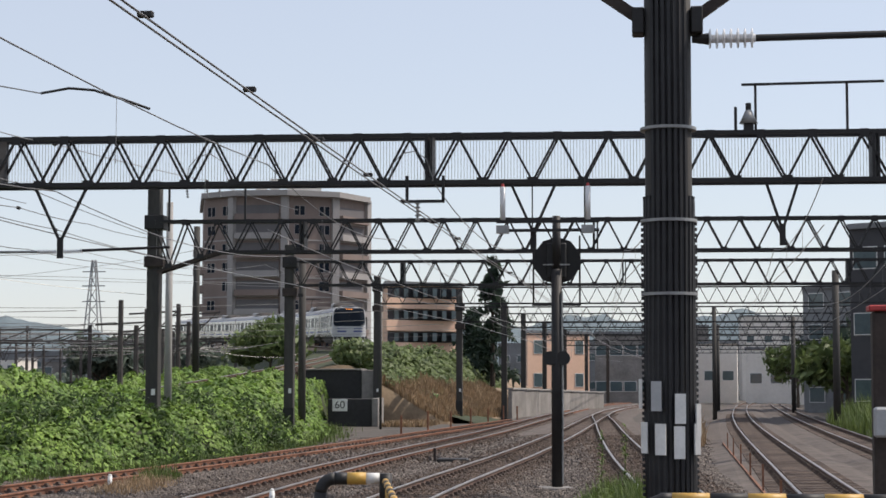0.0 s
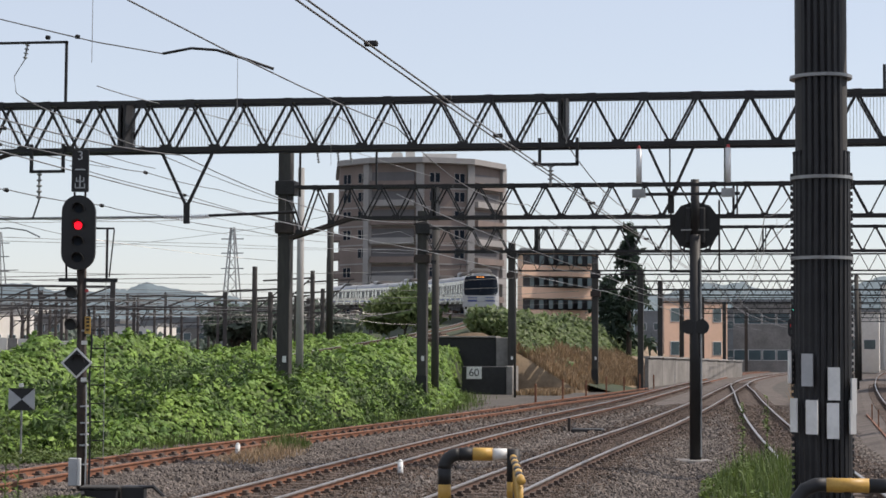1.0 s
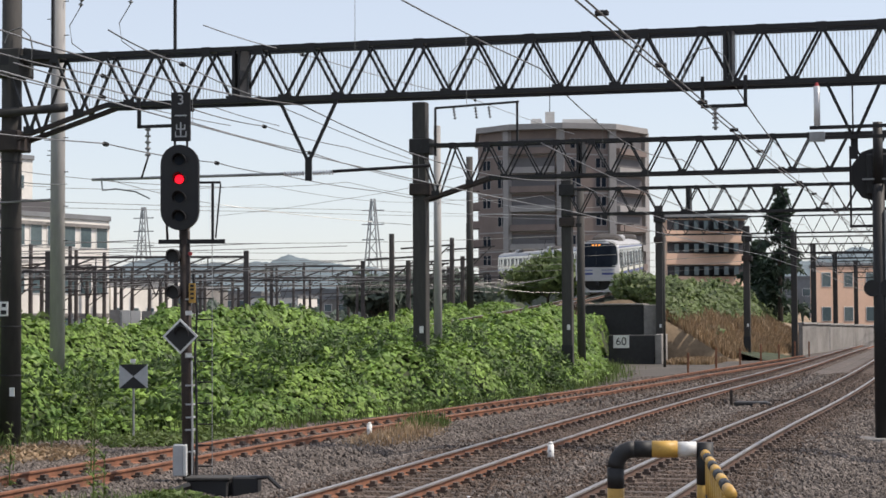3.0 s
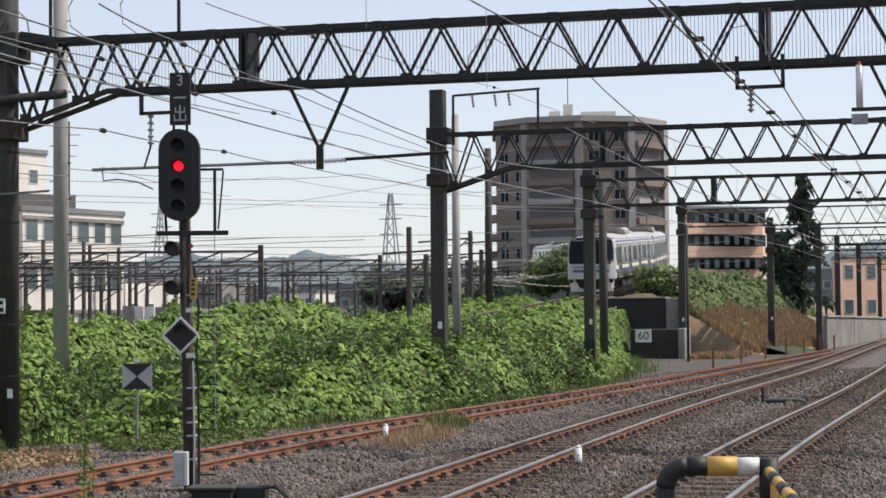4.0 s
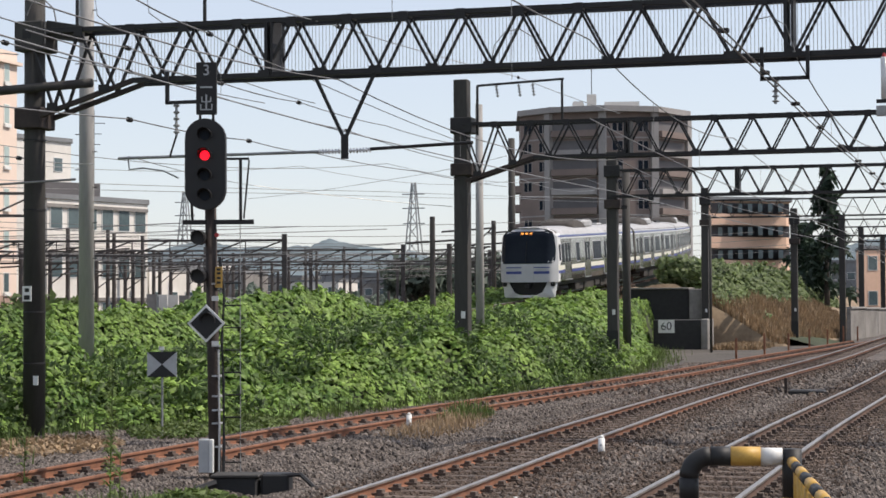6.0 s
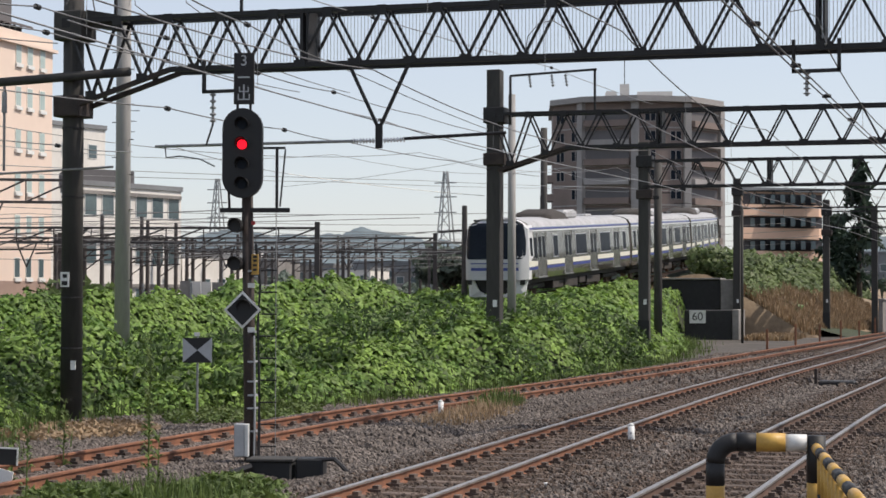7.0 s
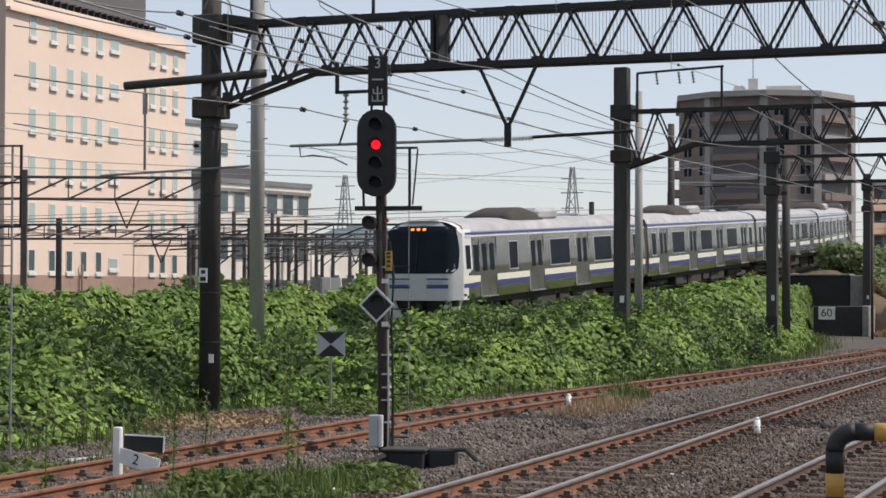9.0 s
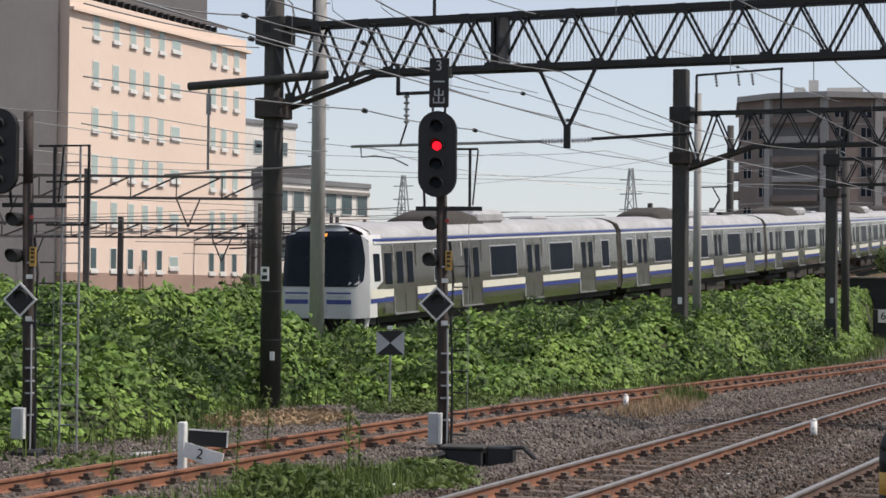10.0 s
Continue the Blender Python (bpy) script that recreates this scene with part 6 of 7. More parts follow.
plain_house("white_shed", [AZ(0.1, 262), AZ(-3.3, 258), AZ(-3.3, 275), AZ(0.1, 275)], -0.5, 8.2, M["offwhite"], "white industrial shed at the end of the tracks", 1, 6)
plain_house("white_shed", [AZ(-3.6, 240), AZ(-6.2, 236), AZ(-6.2, 252), AZ(-3.6, 252)], -0.5, 7.0, M["offwhite"], "white industrial shed at the end of the tracks", 1, 4)
plain_house("grey_shed", [AZ(2.5, 330), AZ(-8.0, 330), AZ(-8.0, 350), AZ(2.5, 350)], -0.5, 10.0, M["farroof"], "long grey building in the distance", 2, 14)
# the shade on this house is in its wall colour
plain_house("dark_house", [AZ(-7.4, 112), AZ(-11.5, 108), AZ(-12.5, 125), AZ(-7.6, 128)], -0.5, 12.0, M["shadewall"], "house coloured dark for its shade beside the outer track", 3, 4)
plain_house("grey_house", [AZ(-5.6, 165), AZ(-8.2, 160), AZ(-8.2, 175), AZ(-5.6, 178)], -0.5, 11.0, M["farroof"], "grey house with recessed balconies", 4, 3)
for k, (az, d, w_, h_) in enumerate(((21.6, 300, 9, 7), (20.4, 280, 8, 6), (19.2, 330, 12, 8), (18.0, 300, 10, 6), (16.6, 340, 14, 8), (15.0, 320, 9, 9), (23.5, 260, 9, 7), (24.6, 290, 10, 9), (3.4, 300, 10, 9), (-1.5, 300, 9, 12), (-4.5, 310, 12, 14), (33.5, 240, 12, 10))):
    c = AZ(az, d)
    plain_house("distant_house", [(c[0] - w_ / 2, c[1]), (c[0] + w_ / 2, c[1]), (c[0] + w_ / 2, c[1] + 9), (c[0] - w_ / 2, c[1] + 9)], -0.5, h_, (M["wallconc"], M["offwhite"], M["farroof"])[k % 3], "small house beyond the railway yard", 2, 4, w=1.2, hh=1.1)


# ---- hills and pylons ----
def hill(az0, az1, d, zmax, seed):
    bm = BM()
    n = 220
    rows = []
    for k in range(n + 1):
        az = az0 + (az1 - az0) * k / n
        e = math.sin(math.pi * k / n) ** 0.5
        z = zmax * e * (0.78 + 0.16 * noise.noise(Vector((az * 0.45, seed, 0.4))) + 0.07 * noise.noise(Vector((az * 1.3, seed, 3.3))) + 0.022 * noise.noise(Vector((az * 7, seed, 5.7))) + 0.012 * noise.noise(Vector((az * 19, seed, 8.1))))
        rows.append([bm.verts.new((*AZ(az, d), -2)), bm.verts.new((*AZ(az, d + 60), z * 0.7)), bm.verts.new((*AZ(az, d + 130), z)), bm.verts.new((*AZ(az, d + 300), -2))])
    for a, b in zip(rows, rows[1:]):
        for j in range(3):
            bm.faces.new((a[j], b[j], b[j + 1], a[j + 1]))
    bmesh.ops.recalc_face_normals(bm, faces=bm.faces)
    tagged(mesh_ob("wooded_hill", bm, M["hill"], smooth=True), "wooded hill on the horizon with haze in its colour", "hill", kind="structure")


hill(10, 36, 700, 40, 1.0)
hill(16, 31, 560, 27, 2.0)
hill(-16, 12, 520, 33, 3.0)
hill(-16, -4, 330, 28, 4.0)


def pylon(az, d, h):
    x, y = AZ(az, d)
    p = empty("pylon", pose(x, y, 0), "distant lattice power pylon", "pylon", "pylons")
    for sx in (-1, 1):
        for sy in (-1, 1):
            part("leg", bar(BM(), (sx * h * 0.09, sy * h * 0.09, 0), (sx * h * 0.012, sy * h * 0.012, h), h * 0.008), M["galv"], p)
    for k in range(9):
        f = k / 9
        w = h * (0.09 - 0.078 * f)
        w2 = h * (0.09 - 0.078 * (f + 1 / 9))
        for s in (-1, 1):
            part("lattice_bar", bar(BM(), (s * w, -w, h * f), (-s * w2, -w2, h * (f + 1 / 9)), h * 0.005), M["galv"], p)
    for f in (0.68, 0.8, 0.91):
        part("arm", bar(BM(), (-h * 0.09, 0, h * f), (h * 0.09, 0, h * f), h * 0.008), M["galv"], p)


pylon(17.25, 900, 64)
pylon(24.45, 1000, 66)


def far_woods():
    """Haze-tinted bushes and trees beyond the yard, in one uneven band."""
    rng = np.random.RandomState(58)
    P, N = [], []
    for _ in range(15000):
        az, d = rng.uniform(13.5, 31.0), rng.uniform(200, 226)
        top = 3.4 + 2.2 * noise.noise(Vector((az * 1.1, d * 0.05, 2.0))) + 1.2 * noise.noise(Vector((az * 4.3, d * 0.1, 6.0)))
        x, y = -math.sin(radians(az)) * d, math.cos(radians(az)) * d
        P.append((x, y, -0.5 + max(top, 0.8) * rng.rand() ** 0.6))
        N.append((rng.randn() + 0.4, rng.randn() - 0.6, 0.9))
    leaves("far_woods", P, N, np.full(len(P), 0.85), M["hazeleaf"], "bushes and trees beyond the yard, haze-tinted grey-green", "woods")


far_woods()


# ---- railway yard on the far side ----
def yard_mast(x, y, h):
    m = empty("yard_mast", pose(x, y, -0.6), "slender dark catenary mast in the railway yard", "mast", "yard masts")
    part("shaft", rod(BM(), (0, 0, 0), (0, 0, h), 0.16, 8, 0.13), M["yardsteel"], m)
    part("cross_arm", bar(BM(), (-1.3, 0, h * 0.82), (1.6, 0, h * 0.84), 0.09), M["yardsteel"], m)
    part("brace", bar(BM(), (0, 0, h * 0.68), (1.4, 0, h * 0.84), 0.06), M["yardsteel"], m)
    return m


rng_y = np.random.RandomState(77)
for k in range(46):
    az = 14.2 + 15.5 * ((k * 0.618) % 1.0)
    d = 85 + 110 * ((k * 0.382 + 0.17) % 1.0)
    x, y = AZ(az, d)
    yard_mast(x, y, rng_y.uniform(5.6, 8.6))


def yard_gantry(x0, y0, x1, y1, zb, h, label):
    L = math.hypot(x1 - x0, y1 - y0)
    g = empty("yard_gantry", pose(x0, y0, 0, 0, 0, math.degrees(math.atan2(y1 - y0, x1 - x0))), label, "gantry", "yard gantries")
    for z in (zb, zb + h):
        part("chord", bar(BM(), (0, 0, z), (L, 0, z), 0.11), M["yardsteel"], g)
    n = int(L / 1.8)
    for k in range(n):
        a, b = k * L / n, (k + 1) * L / n
        part("diagonal", bar(BM(), (a, 0, zb), (b, 0, zb + h), 0.07), M["yardsteel"], g)
        part("upright", bar(BM(), (b, 0, zb), (b, 0, zb + h), 0.05), M["yardsteel"], g)
    for u in np.arange(0.2, L + 0.1, L / 3.0 - 0.05):
        part("leg", bar(BM(), (u, 0, -0.6), (u, 0, zb + h + 0.3), 0.24), M["yardsteel"], g)
    for k in range(3):
        u = L * (k + 0.5) / 3
        part("drop_frame", bar(BM(), (u, 0, zb), (u + 0.5, 0, zb - 1.2), 0.06), M["yardsteel"], g)
        part("drop_frame", bar(BM(), (u + 1.0, 0, zb), (u + 0.5, 0, zb - 1.2), 0.06), M["yardsteel"], g)
    return g


yard_gantry(-57, 56.5, -36.3, 66, 5.8, 0.9, "brown lattice gantry across the railway yard")
yard_gantry(-60, 74, -32, 82, 4.6, 0.7, "brown lattice gantry across the railway yard")
yard_gantry(-66, 95, -33, 104, 4.8, 0.7, "brown lattice gantry across the railway yard")
yard_gantry(-72, 118, -34, 128, 5.2, 0.7, "brown lattice gantry across the railway yard")
yard_gantry(-76, 145, -36, 158, 5.4, 0.7, "brown lattice gantry across the railway yard")
for k in range(7):
    wire_run("yard_wire", [(-75, 55 + 9 * k, 5.0 + 0.5 * (k % 3)), (-30, 66 + 13 * k, 5.4 + 0.4 * (k % 3))], 0.02, "wire across the railway yard", 0.4, 10)
hb = empty("yard_hoarding", pose(0, 0, -0.5), "pale yellowish panel fence behind the yard", "fence")
for k in range(14):
    x, y = AZ(25.4 - 0.33 * k, 96 + 0.8 * k)
    p = part("panel", box(BM(), -0.26, 0.26, -0.03, 0.03, 0, 3.3 - 0.02 * k), M["offwhite"] if k % 3 else M["wallconc"], hb)
    p.matrix_basis = pose(x, y, 0, 0, 0, 20)
for k in range(16):
    y0 = 62 + 5.5 * k
    wire_run("yard_wire", [(-70 + 2 * k, y0, 4.2 + 0.35 * (k % 6)), (-46 + k, y0 + 6, 4.6 + 0.3 * (k % 5)), (-27, y0 + 11, 4.4 + 0.35 * (k % 4))], 0.018, "wire across the railway yard", 0.35, 8)
for k in range(9):
    x, y = AZ(16.2 + 1.5 * k, 96 + 6 * (k % 3))
    f = empty("yard_fence", pose(x, y, -0.5, 0, 0, 15), "pale steel fence of the railway yard", "fence", "yard fences")
    part("rail", bar(BM(), (-1.6, 0, 1.9), (1.6, 0, 1.9), 0.08), M["galv"], f)
    part("rail", bar(BM(), (-1.6, 0, 1.0), (1.6, 0, 1.0), 0.06), M["galv"], f)
    part("post", bar(BM(), (0, 0, 0), (0, 0, 3.2), 0.1), M["galv"], f)

# the bank that carries the curve of the ramp farther off
def ramp_bank():
    bm = BM()
    rows = []
    pts = [(train_x(y), y) for y in np.arange(108, 300, 2.0)]
    for i, (x, y) in enumerate(pts):
        a, b = pts[max(i - 1, 0)], pts[min(i + 1, len(pts) - 1)]
        n = Vector((b[1] - a[1], -(b[0] - a[0]), 0)).normalized()
        z = train_z(y) - 0.5
        rows.append([bm.verts.new((x + n.x * u, y + n.y * u, w)) for u, w in ((-12, -0.6), (-3.0, z), (2.2, z), (4.2, z - 1.0), (13, -0.6))])
    for a, b in zip(rows, rows[1:]):
        for k in range(4):
            bm.faces.new((a[k], a[k + 1], b[k + 1], b[k]))
    bmesh.ops.recalc_face_normals(bm, faces=bm.faces)
    tagged(mesh_ob("ramp_bank", bm, M["soil"]), "overgrown bank under the curve of the ramp", "bank", kind="structure")
    rng = np.random.RandomState(91)
    P, N = [], []
    for _ in range(16000):
        i = rng.randint(1, len(pts) - 1)
        (x, y), a, b = pts[i], pts[i - 1], pts[i + 1]
        n = Vector((b[1] - a[1], -(b[0] - a[0]), 0)).normalized()
        u = rng.uniform(2.4, 9)
        z = train_z(y) - 0.5
        w = z - 1.0 if u < 4.2 else z - 1.0 - (z - 0.4) * (u - 4.2) / 8.8
        P.append((x + n.x * u, y + n.y * u, w + rng.uniform(0, 0.9)))
        N.append((n.x + rng.randn() * 0.5, n.y + rng.randn() * 0.5, 1.0))
    leaves("ramp_shrubs", P, N, np.full(len(P), 0.5), M["shrub"], "dark green shrubs on the bank of the ramp", "shrub")


ramp_bank()


# ---- train ----
CAR_L, CAR_W = 20.0, 2.92
SIDE = CAR_W / 2


def shell(y0, y1, zs=0.92, taper=0.0):
    """The body: straight sides leaning in above the waist, and a rounded roof."""
    prof = [(-SIDE + 0.06, zs), (-SIDE, zs + 0.25), (-SIDE, 2.0), (-SIDE + 0.07, 3.18), (-SIDE + 0.2, 3.38), (-SIDE + 0.5, 3.53), (-0.5, 3.62), (0, 3.64)]
    prof = prof + [(-x, z) for x, z in prof[-2::-1]]
    bm = BM()
    rings = [[bm.verts.new((x, y, z)) for x, z in prof] for y in (y0, y1)]
    n = len(prof)
    for k in range(n):
        bm.faces.new((rings[0][k], rings[0][(k + 1) % n], rings[1][(k + 1) % n], rings[1][k]))
    bm.faces.new(rings[0][::-1])
    bm.faces.new(rings[1])
    bmesh.ops.recalc_face_normals(bm, faces=bm.faces)
    return bm


def lean(z):
    """Half width of the body at a height."""
    return SIDE - (0.07 * (z - 2.0) / 1.18 if z > 2.0 else 0)


def side_panel(bm, s, y0, y1, z0, z1, t0, t1):
    """A thin panel lying on a leaning side, from t0 to t1 proud of it."""
    vs = []
    for y, z in ((y0, z0), (y1, z0), (y1, z1), (y0, z1)):
        vs.append((s * (lean(z) + t0), y, z))
    for y, z in ((y0, z0), (y1, z0), (y1, z1), (y0, z1)):
        vs.append((s * (lean(z) + t1), y, z))
    v = [bm.verts.new(p) for p in vs]
    for f in ((0, 1, 2, 3), (7, 6, 5, 4), (0, 4, 5, 1), (1, 5, 6, 2), (2, 6, 7, 3), (3, 7, 4, 0)):
        bm.faces.new([v[i] for i in f])
    bmesh.ops.recalc_face_normals(bm, faces=bm.faces)
    return bm


def train_car(i, lead):
    c = empty("train_car", pose(0, 0, 0), "stainless commuter train car with cream and navy stripes" if not lead else "white-nosed leading train car with cream and navy stripes", "train car", "cars of the passing train")
    y0 = 0.9 if lead else 0.22
    body = part("body", shell(y0, CAR_L - 0.22), M["stainless"], c)
    part("roof_skin", roof_skin(y0, CAR_L - 0.25), M["trainroof"], c, smooth=True)
    doors = [2.75, 7.25, 12.05, 16.85] if lead else [2.55, 7.5, 12.45, 17.4]
    wins = [(4.65, 5.4), (8.65, 10.65), (13.45, 15.45), (18.25, 18.95)] if lead else [(0.75, 1.4), (4.0, 6.0), (8.95, 10.95), (13.9, 15.9), (18.55, 19.2)]
    for s in (1, -1):
        for d in doors:
            dr = part("door", side_panel(BM(), s, d - 0.68, d + 0.68, 0.98, 2.98, 0.002, 0.012), M["stainless"], c, "pair of stainless sliding doors")
            part("door_seam", side_panel(BM(), s, d - 0.015, d + 0.015, 1.0, 2.95, 0.012, 0.016), M["black"], dr)
            part("door_edge", side_panel(BM(), s, d + 0.66, d + 0.74, 0.98, 3.0, 0.002, 0.02), M["underframe"], dr)
            part("door_edge", side_panel(BM(), s, d - 0.74, d - 0.68, 0.98, 3.0, 0.002, 0.014), M["trainroof"], dr)
            part("door_sill", side_panel(BM(), s, d - 0.72, d + 0.72, 0.93, 0.98, 0.0, 0.06), M["galv"], dr)
            for u in (-0.5, 0.14):
                part("door_pane", side_panel(BM(), s, d + u, d + u + 0.36, 1.85, 2.78, 0.012, 0.018), M["trainglass"], dr)
        for a, b in wins:
            w = part("window", side_panel(BM(), s, a - 0.04, b + 0.04, 1.81, 2.83, 0.002, 0.010), M["greypaint"], c)
            part("pane", side_panel(BM(), s, a, b, 1.85, 2.79, 0.010, 0.016), M["trainglass"], w)
        edges = [y0] + [v for d in doors for v in (d - 0.75, d + 0.75)] + [CAR_L - 0.25]
        for k in range(0, len(edges), 2):
            part("cream_stripe", side_panel(BM(), s, edges[k], edges[k + 1], 1.48, 1.70, 0.003, 0.007), M["cream"], c)
            part("navy_stripe", side_panel(BM(), s, edges[k], edges[k + 1], 1.33, 1.455, 0.003, 0.007), M["navy"], c)
        part("gutter_stripe", side_panel(BM(), s, y0, CAR_L - 0.25, 3.11, 3.18, 0.004, 0.02), M["navy"], c)
        part("gutter", side_panel(BM(), s, y0, CAR_L - 0.25, 3.03, 3.08, 0.004, 0.03), M["trainwhite"], c)
    # roof equipment
    for ya, yb in ((6.5, 10.2),):
        ac = part("cooling_unit", box(BM(), -0.95, 0.95, ya + 2.1, yb + 0.6, 3.5, 3.98, 0.14), M["trainroof"], c, "grey roof cooling unit")
        part("cooling_dome", dome(ya - 0.6, yb - 1.1), M["underframe"], ac, "dark domed cooling grille", smooth=True)
    part("roof_vent", box(BM(), -0.5, 0.5, 14.2, 15.4, 3.6, 3.75, 0.06), M["trainroof"], c)
    if i % 3 == 1:
        pg = part("pantograph", box(BM(), -0.6, 0.6, 15.8, 17.6, 3.66, 3.78, 0.03), M["steel"], c, "raised pantograph")
        part("lower_arm", bar(BM(), (0, 16.2, 3.78), (0, 17.4, 4.35), 0.06), M["steel"], pg)
        part("upper_arm", bar(BM(), (0, 17.4, 4.35), (0, 16.3, 4.95), 0.05), M["steel"], pg)
        part("collector", bar(BM(), (-0.8, 16.3, 4.95), (0.8, 16.3, 4.95), 0.06), M["steel"], pg)
    # under the floor
    uf = part("underframe", box(BM(), -1.25, 1.25, 1.4, CAR_L - 0.5, 0.72, 0.93), M["underframe"], c)
    for a, b, z in ((5.4, 7.2, 0.32), (7.5, 9.8, 0.28), (10.2, 11.3, 0.38), (11.6, 14.2, 0.3)):
        part("equipment_case", box(BM(), -1.2, 1.2, a, b, z, 0.73, 0.03), M["underframe"], uf)
    for yc in (3.0, 17.0):
        bg = part("bogie", box(BM(), -1.05, 1.05, yc - 1.5, yc + 1.5, 0.42, 0.66, 0.05), M["underframe"], c)
        for dy in (-1.05, 1.05):
            for s in (-1, 1):
                part("wheel", rod(BM(), (s * 0.53, yc + dy, 0.43), (s * 0.66, yc + dy, 0.43), 0.43, 20), M["rustdark"], bg)
    if not lead:
        part("gangway", box(BM(), -0.6, 0.6, -0.25, 0.25, 1.0, 3.2), M["black"], c)
        part("end_bellows", box(BM(), SIDE - 0.16, SIDE - 0.06, -0.2, 0.22, 1.0, 3.1), M["underframe"], c)
    else:
        train_nose(c)
    return c


def dome(ya, yb):
    """A low dark hump across the roof."""
    bm = BM()
    g = []
    for k in range(9):
        t = k / 8
        z = 3.52 + 0.5 * math.sin(math.pi * (0.08 + 0.84 * t)) ** 0.7
        g.append([bm.verts.new((x, ya + (yb - ya) * t, 3.5 + (z - 3.5) * w)) for x, w in ((-1.0, 0), (-0.9, 0.75), (-0.6, 1), (0.6, 1), (0.9, 0.75), (1.0, 0))])
    for a, b in zip(g, g[1:]):
        for k in range(5):
            bm.faces.new((a[k], a[k + 1], b[k + 1], b[k]))
    bm.faces.new(g[0])
    bm.faces.new(g[-1][::-1])
    bmesh.ops.recalc_face_normals(bm, faces=bm.faces)
    return bm


def roof_skin(y0, y1):
    bm = BM()
    prof = [(-SIDE + 0.085, 3.2), (-SIDE + 0.19, 3.4), (-SIDE + 0.5, 3.545), (-0.5, 3.635), (0, 3.655), (0.5, 3.635), (SIDE - 0.5, 3.545), (SIDE - 0.19, 3.4), (SIDE - 0.085, 3.2)]
    a, b = [[bm.verts.new((x, y, z)) for x, z in prof] for y in (y0, y1)]
    for k in range(len(prof) - 1):
        bm.faces.new((a[k], a[k + 1], b[k + 1], b[k]))
    bmesh.ops.recalc_face_normals(bm, faces=bm.faces)
    return bm


def nose_y(x, z):
    """How far back the front face lies: rounded at the sides, raked above the waist."""
    r = max(abs(x) - 0.95, 0) / 0.51
    return 0.02 + 0.55 * min(r, 1.0) ** 2.2 + max(z - 1.75, 0) * 0.17 + max(z - 3.3, 0) * 0.8


def nose_patch(x0, x1, z0, z1, out, nx=10, nz=8, edge=None):
    """A curved panel of the front between bounds, standing out in front of it."""
    bm = BM()
    g = []
    for j in range(nz + 1):
        z = z0 + (z1 - z0) * j / nz
        g.append([])
        for k in range(nx + 1):
            a, b = (x0, x1) if edge is None else edge(z)
            x = a + (b - a) * k / nx
            g[-1].append(bm.verts.new((x, nose_y(x, z) - out, z)))
    for j in range(nz):
        for k in range(nx):
            bm.faces.new((g[j][k], g[j][k + 1], g[j + 1][k + 1], g[j + 1][k]))
    bmesh.ops.recalc_face_normals(bm, faces=bm.faces)
    if bm.faces[0].normal.y > 0:
        bmesh.ops.reverse_faces(bm, faces=bm.faces)
    return bm


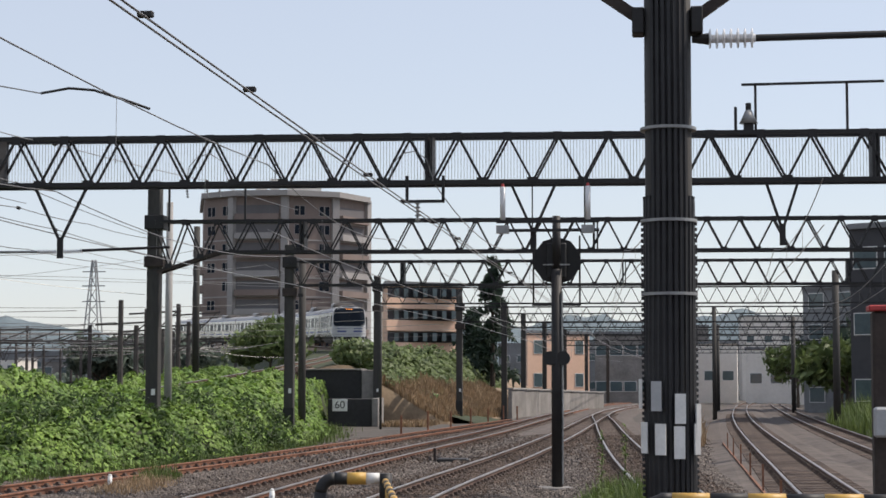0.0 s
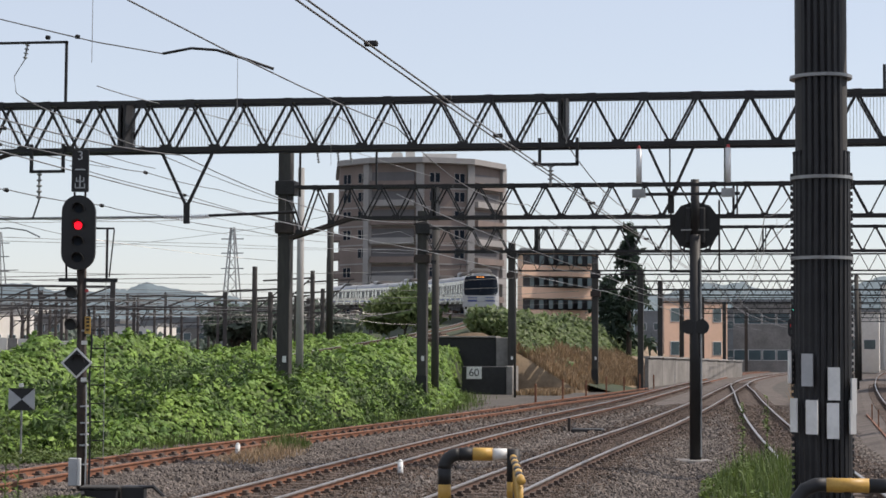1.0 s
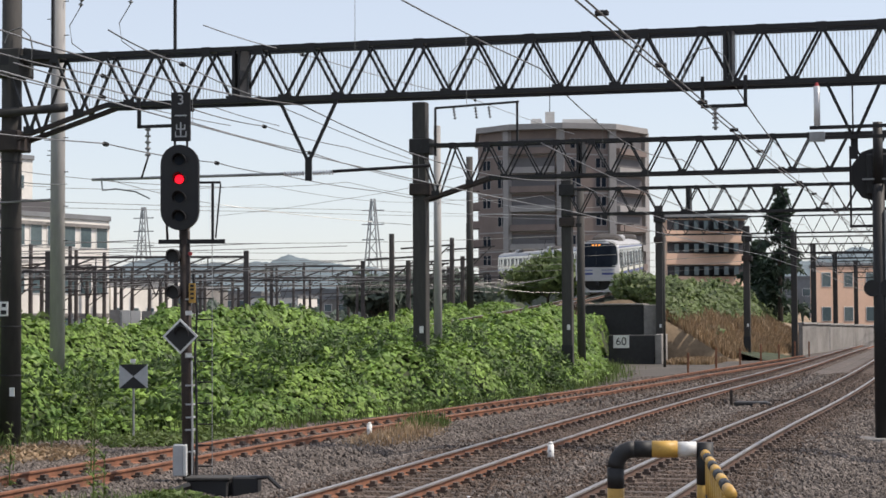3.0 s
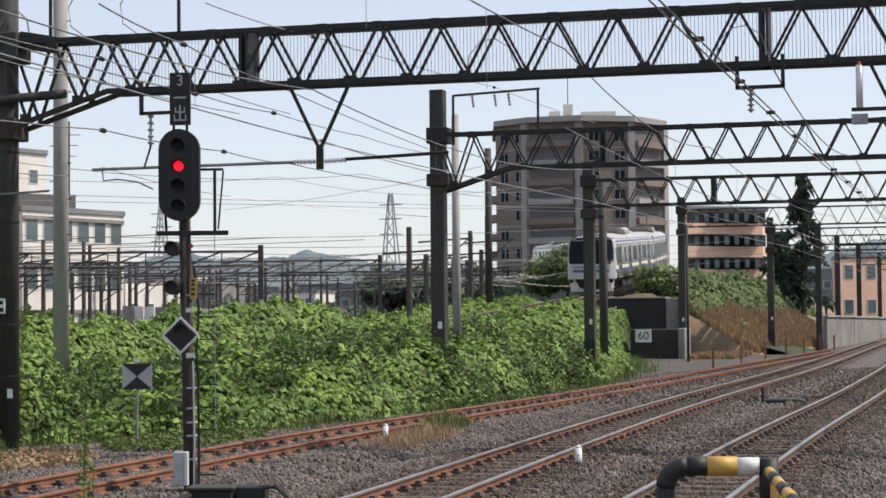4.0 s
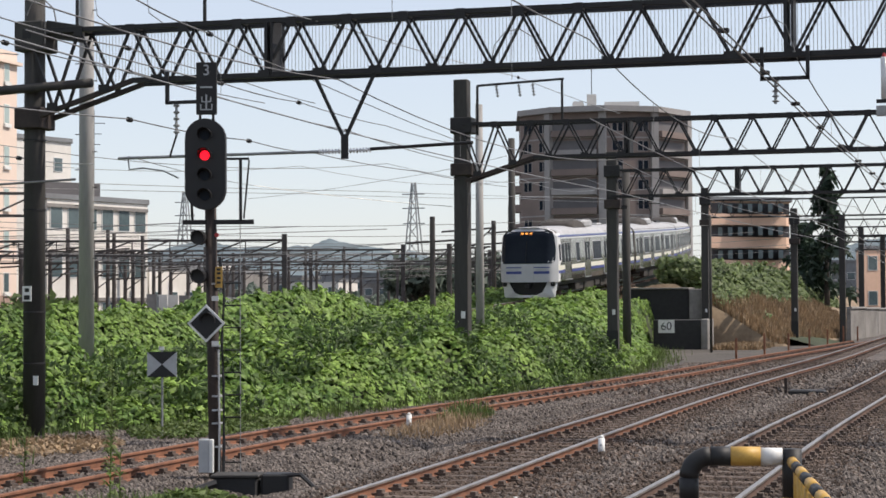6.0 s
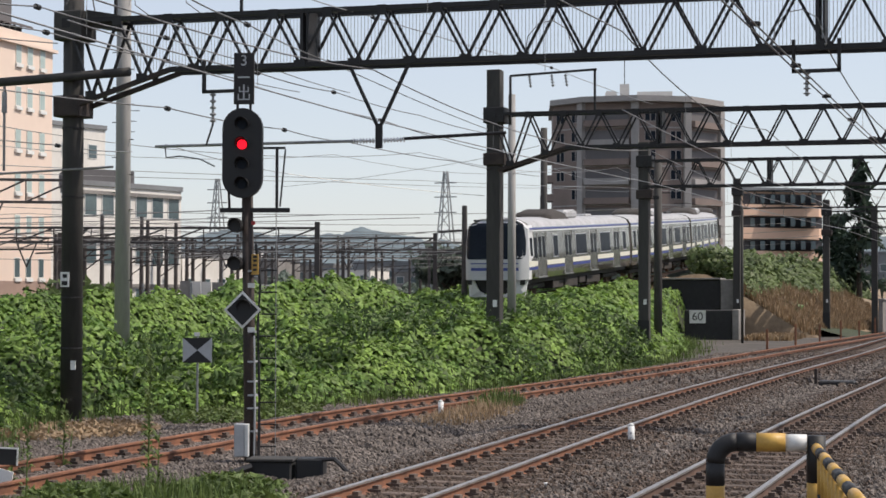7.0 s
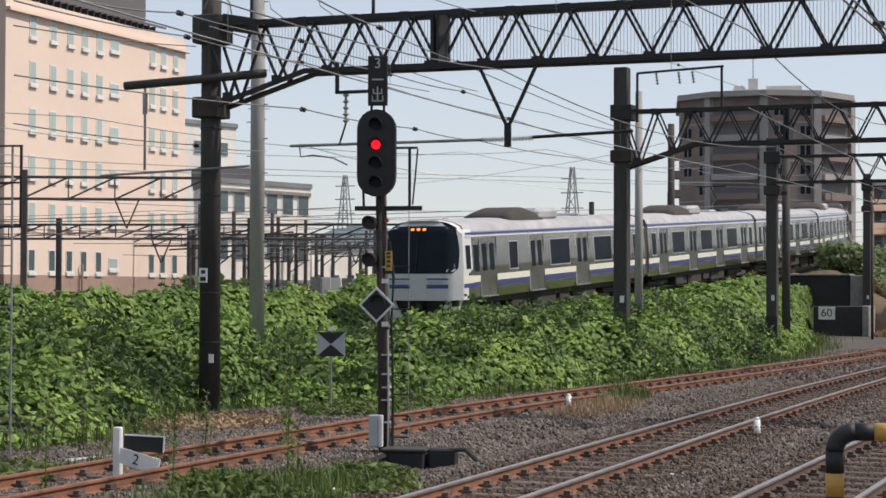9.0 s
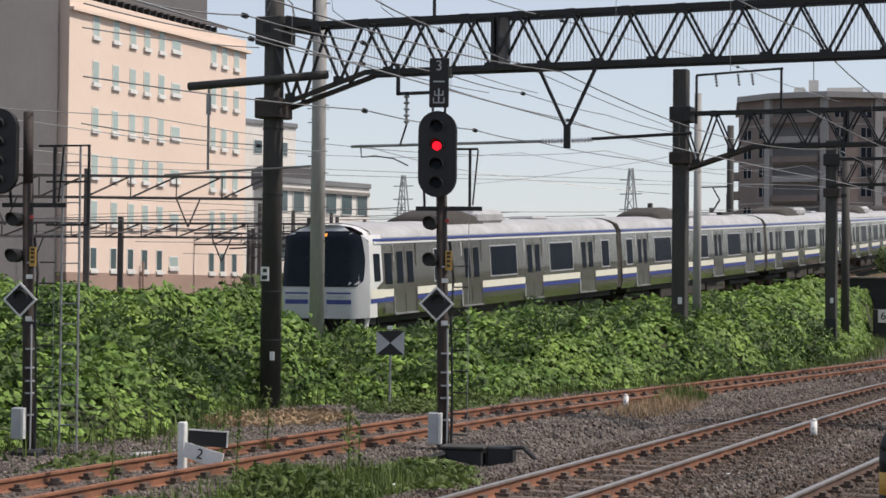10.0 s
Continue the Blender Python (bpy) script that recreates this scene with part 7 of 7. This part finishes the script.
def train_nose(c):
    top = lambda z: (-lean(z) if z < 3.18 else -(1.39 - (z - 3.18) * 2.0), lean(z) if z < 3.18 else 1.39 - (z - 3.18) * 2.0)
    n = part("nose", nose_patch(0, 0, 0.92, 3.62, 0, 16, 20, edge=top), M["nosegrey"], c, "pale grey moulded front mask", smooth=True)
    for s in (1, -1):
        # cheek that joins the mask to the body
        bm = BM()
        g = []
        for j in range(15):
            z = 0.92 + (3.3 - 0.92) * j / 14
            x = s * (lean(z) if z < 3.18 else 1.39 - (z - 3.18) * 1.2)
            g.append([bm.verts.new((x, nose_y(x, z), z)), bm.verts.new((s * (lean(z) + 0.003), 1.35 if z > 1.9 else 1.0, z))])
        for a, b in zip(g, g[1:]):
            bm.faces.new((a[0], a[1], b[1], b[0]))
        bmesh.ops.recalc_face_normals(bm, faces=bm.faces)
        part("cheek", bm, M["trainwhite"], n, smooth=True)
        part("cab_window", side_panel(BM(), s, 0.85, 1.22, 1.95, 2.75, 0.008, 0.014), M["trainglass"], n)
        cd = part("cab_door", side_panel(BM(), s, 1.45, 2.0, 0.98, 2.95, 0.006, 0.012), M["stainless"], c)
        part("cab_door_edge", side_panel(BM(), s, 1.97, 2.03, 0.98, 2.97, 0.006, 0.02), M["underframe"], cd)
        part("cab_door_pane", side_panel(BM(), s, 1.52, 1.92, 1.85, 2.75, 0.012, 0.018), M["trainglass"], cd)
        lg = part("logo_bar", side_panel(BM(), s, 2.22, 2.42, 2.15, 2.2, 0.004, 0.008), M["black"], c, "dark bars of an emblem")
        part("logo_bar", side_panel(BM(), s, 2.22, 2.27, 2.2, 2.42, 0.004, 0.008), M["black"], c)
        part("logo_bar", side_panel(BM(), s, 2.34, 2.39, 2.2, 2.42, 0.004, 0.008), M["black"], c)
        part("front_cream", side_panel(BM(), s, 0.62, 1.42, 1.46, 1.72, 0.008, 0.012), M["cream"], c)
        part("front_navy", side_panel(BM(), s, 0.62, 1.42, 1.33, 1.455, 0.008, 0.012), M["navy"], c)
    rf = BM()
    prof = [(-SIDE + 0.07, 3.18), (-SIDE + 0.2, 3.38), (-SIDE + 0.5, 3.53), (-0.5, 3.62), (0, 3.64), (0.5, 3.62), (SIDE - 0.5, 3.53), (SIDE - 0.2, 3.38), (SIDE - 0.07, 3.18)]
    a = [rf.verts.new((x * 0.93, 0.40 + 0.16 * abs(x) ** 2, min(z, 3.6))) for x, z in prof]
    b = [rf.verts.new((x, 1.4, z + 0.012)) for x, z in prof]
    for k in range(len(prof) - 1):
        rf.faces.new((a[k], a[k + 1], b[k + 1], b[k]))
    bmesh.ops.recalc_face_normals(rf, faces=rf.faces)
    part("nose_roof", rf, M["trainwhite"], n, smooth=True)
    half_screen = lambda z: 1.37 - max(z - 2.6, 0) * 0.13 - max(2.05 - z, 0) ** 2 * 2.6 - max(z - 3.2, 0) ** 2 * 5.0
    ws = lambda z: (-half_screen(z), half_screen(z))
    w = part("windscreen", nose_patch(0, 0, 1.83, 3.42, 0.018, 16, 10, edge=ws), M["trainglass"], c, "wide black wraparound windscreen", smooth=True)
    part("wiper", bar(BM(), (-0.05, nose_y(0, 1.9) - 0.05, 1.9), (-0.02, nose_y(0, 2.9) - 0.05, 2.9), 0.02), M["black"], w)
    for x in (-0.32, -0.1, 0.12):
        part("display", nose_patch(x, x + 0.13, 3.27, 3.35, 0.03, 2, 2), M["amber"], w, "amber lit display")
    for x in (-1.05, 0.35):
        part("front_line", nose_patch(x, x + 0.78, 1.62, 1.67, 0.008, 6, 1), M["navy"], n)
        part("front_band", nose_patch(x, x + 0.78, 1.33, 1.46, 0.008, 6, 1), M["navy"], n)
        hl = part("lamp_slot", nose_patch(x + 0.05, x + 0.6, 1.5, 1.57, 0.01, 4, 1), M["greypaint"], n)
    part("front_seam", nose_patch(-0.36, -0.345, 0.95, 1.8, 0.006, 1, 4), M["greypaint"], n)
    part("front_seam", nose_patch(0.33, 0.345, 0.95, 1.8, 0.006, 1, 4), M["greypaint"], n)
    # solid black box in place of the shadow under the mask
    part("front_shadow_gap", box(BM(), -1.3, 1.3, 0.35, 1.2, 0.7, 0.93), M["black"], c)
    bm = BM()
    for s in (-1, 1):
        v = [(s * 1.38, 0.62, 0.92), (s * 1.0, 0.25, 0.92), (s * 0.72, 0.2, 0.42), (s * 0.5, 0.18, 0.32), (s * 0.45, 0.2, 0.16), (s * 1.28, 0.5, 0.16)]
        f = [bm.verts.new(p) for p in v]
        k = [bm.verts.new((p[0], p[1] + 0.1, p[2])) for p in v]
        bm.faces.new(f)
        bm.faces.new(k[::-1])
        for i in range(6):
            bm.faces.new((f[i], k[i], k[(i + 1) % 6], f[(i + 1) % 6]))
    box(bm, -0.5, 0.5, 0.2, 0.3, 0.16, 0.28)
    bmesh.ops.recalc_face_normals(bm, faces=bm.faces)
    part("skirt", bm, M["trainwhite"], c, "pale plough-shaped skirt")
    # added black panel that makes the skirt opening look shaded
    part("buffer_plate", box(BM(), -1.1, 1.1, 0.5, 0.58, 0.3, 1.02, 0.02), M["black"], c, "added dark panel for the shade behind the skirt opening")
    part("coupler", box(BM(), -0.12, 0.12, 0.05, 0.9, 0.6, 0.85, 0.03), M["black"], c)


cars = [train_car(0, True)]
proto = train_car(1, False)
cars.append(proto)
panto = train_car(2, False)
cars.append(panto)
for i in range(3, 6):
    cars.append(copy_thing(proto if i % 3 == 1 else panto, pose(0, 0, 0)))

SEG = np.concatenate([[0], np.cumsum(np.hypot(np.hypot(np.diff(TL_X), np.diff(TL_Y)), np.diff([train_z(y) for y in TL_Y])))])
S46 = float(np.interp(46.0, TL_Y, SEG))


def on_line(s):
    y = float(np.interp(s, SEG, TL_Y))
    return Vector((train_x(y), y, train_z(y)))


def car_pose(s_front):
    """A car whose front stands s_front along the line, resting on two bogies."""
    a, b = on_line(s_front + 3.0), on_line(s_front + 17.0)
    d = (b - a).normalized()
    o = a - d * 3.0
    return pose(o.x, o.y, o.z, math.degrees(math.asin(d.z)), 0, math.degrees(math.atan2(-d.x, d.y)))


SPEED = 10.35


def motions():
    for i, c in enumerate(cars):
        walk(c, [(t, car_pose(S46 + SPEED * (10.0 - t) + CAR_L * i)) for t in [k * 0.5 for k in range(21)]])


motions()
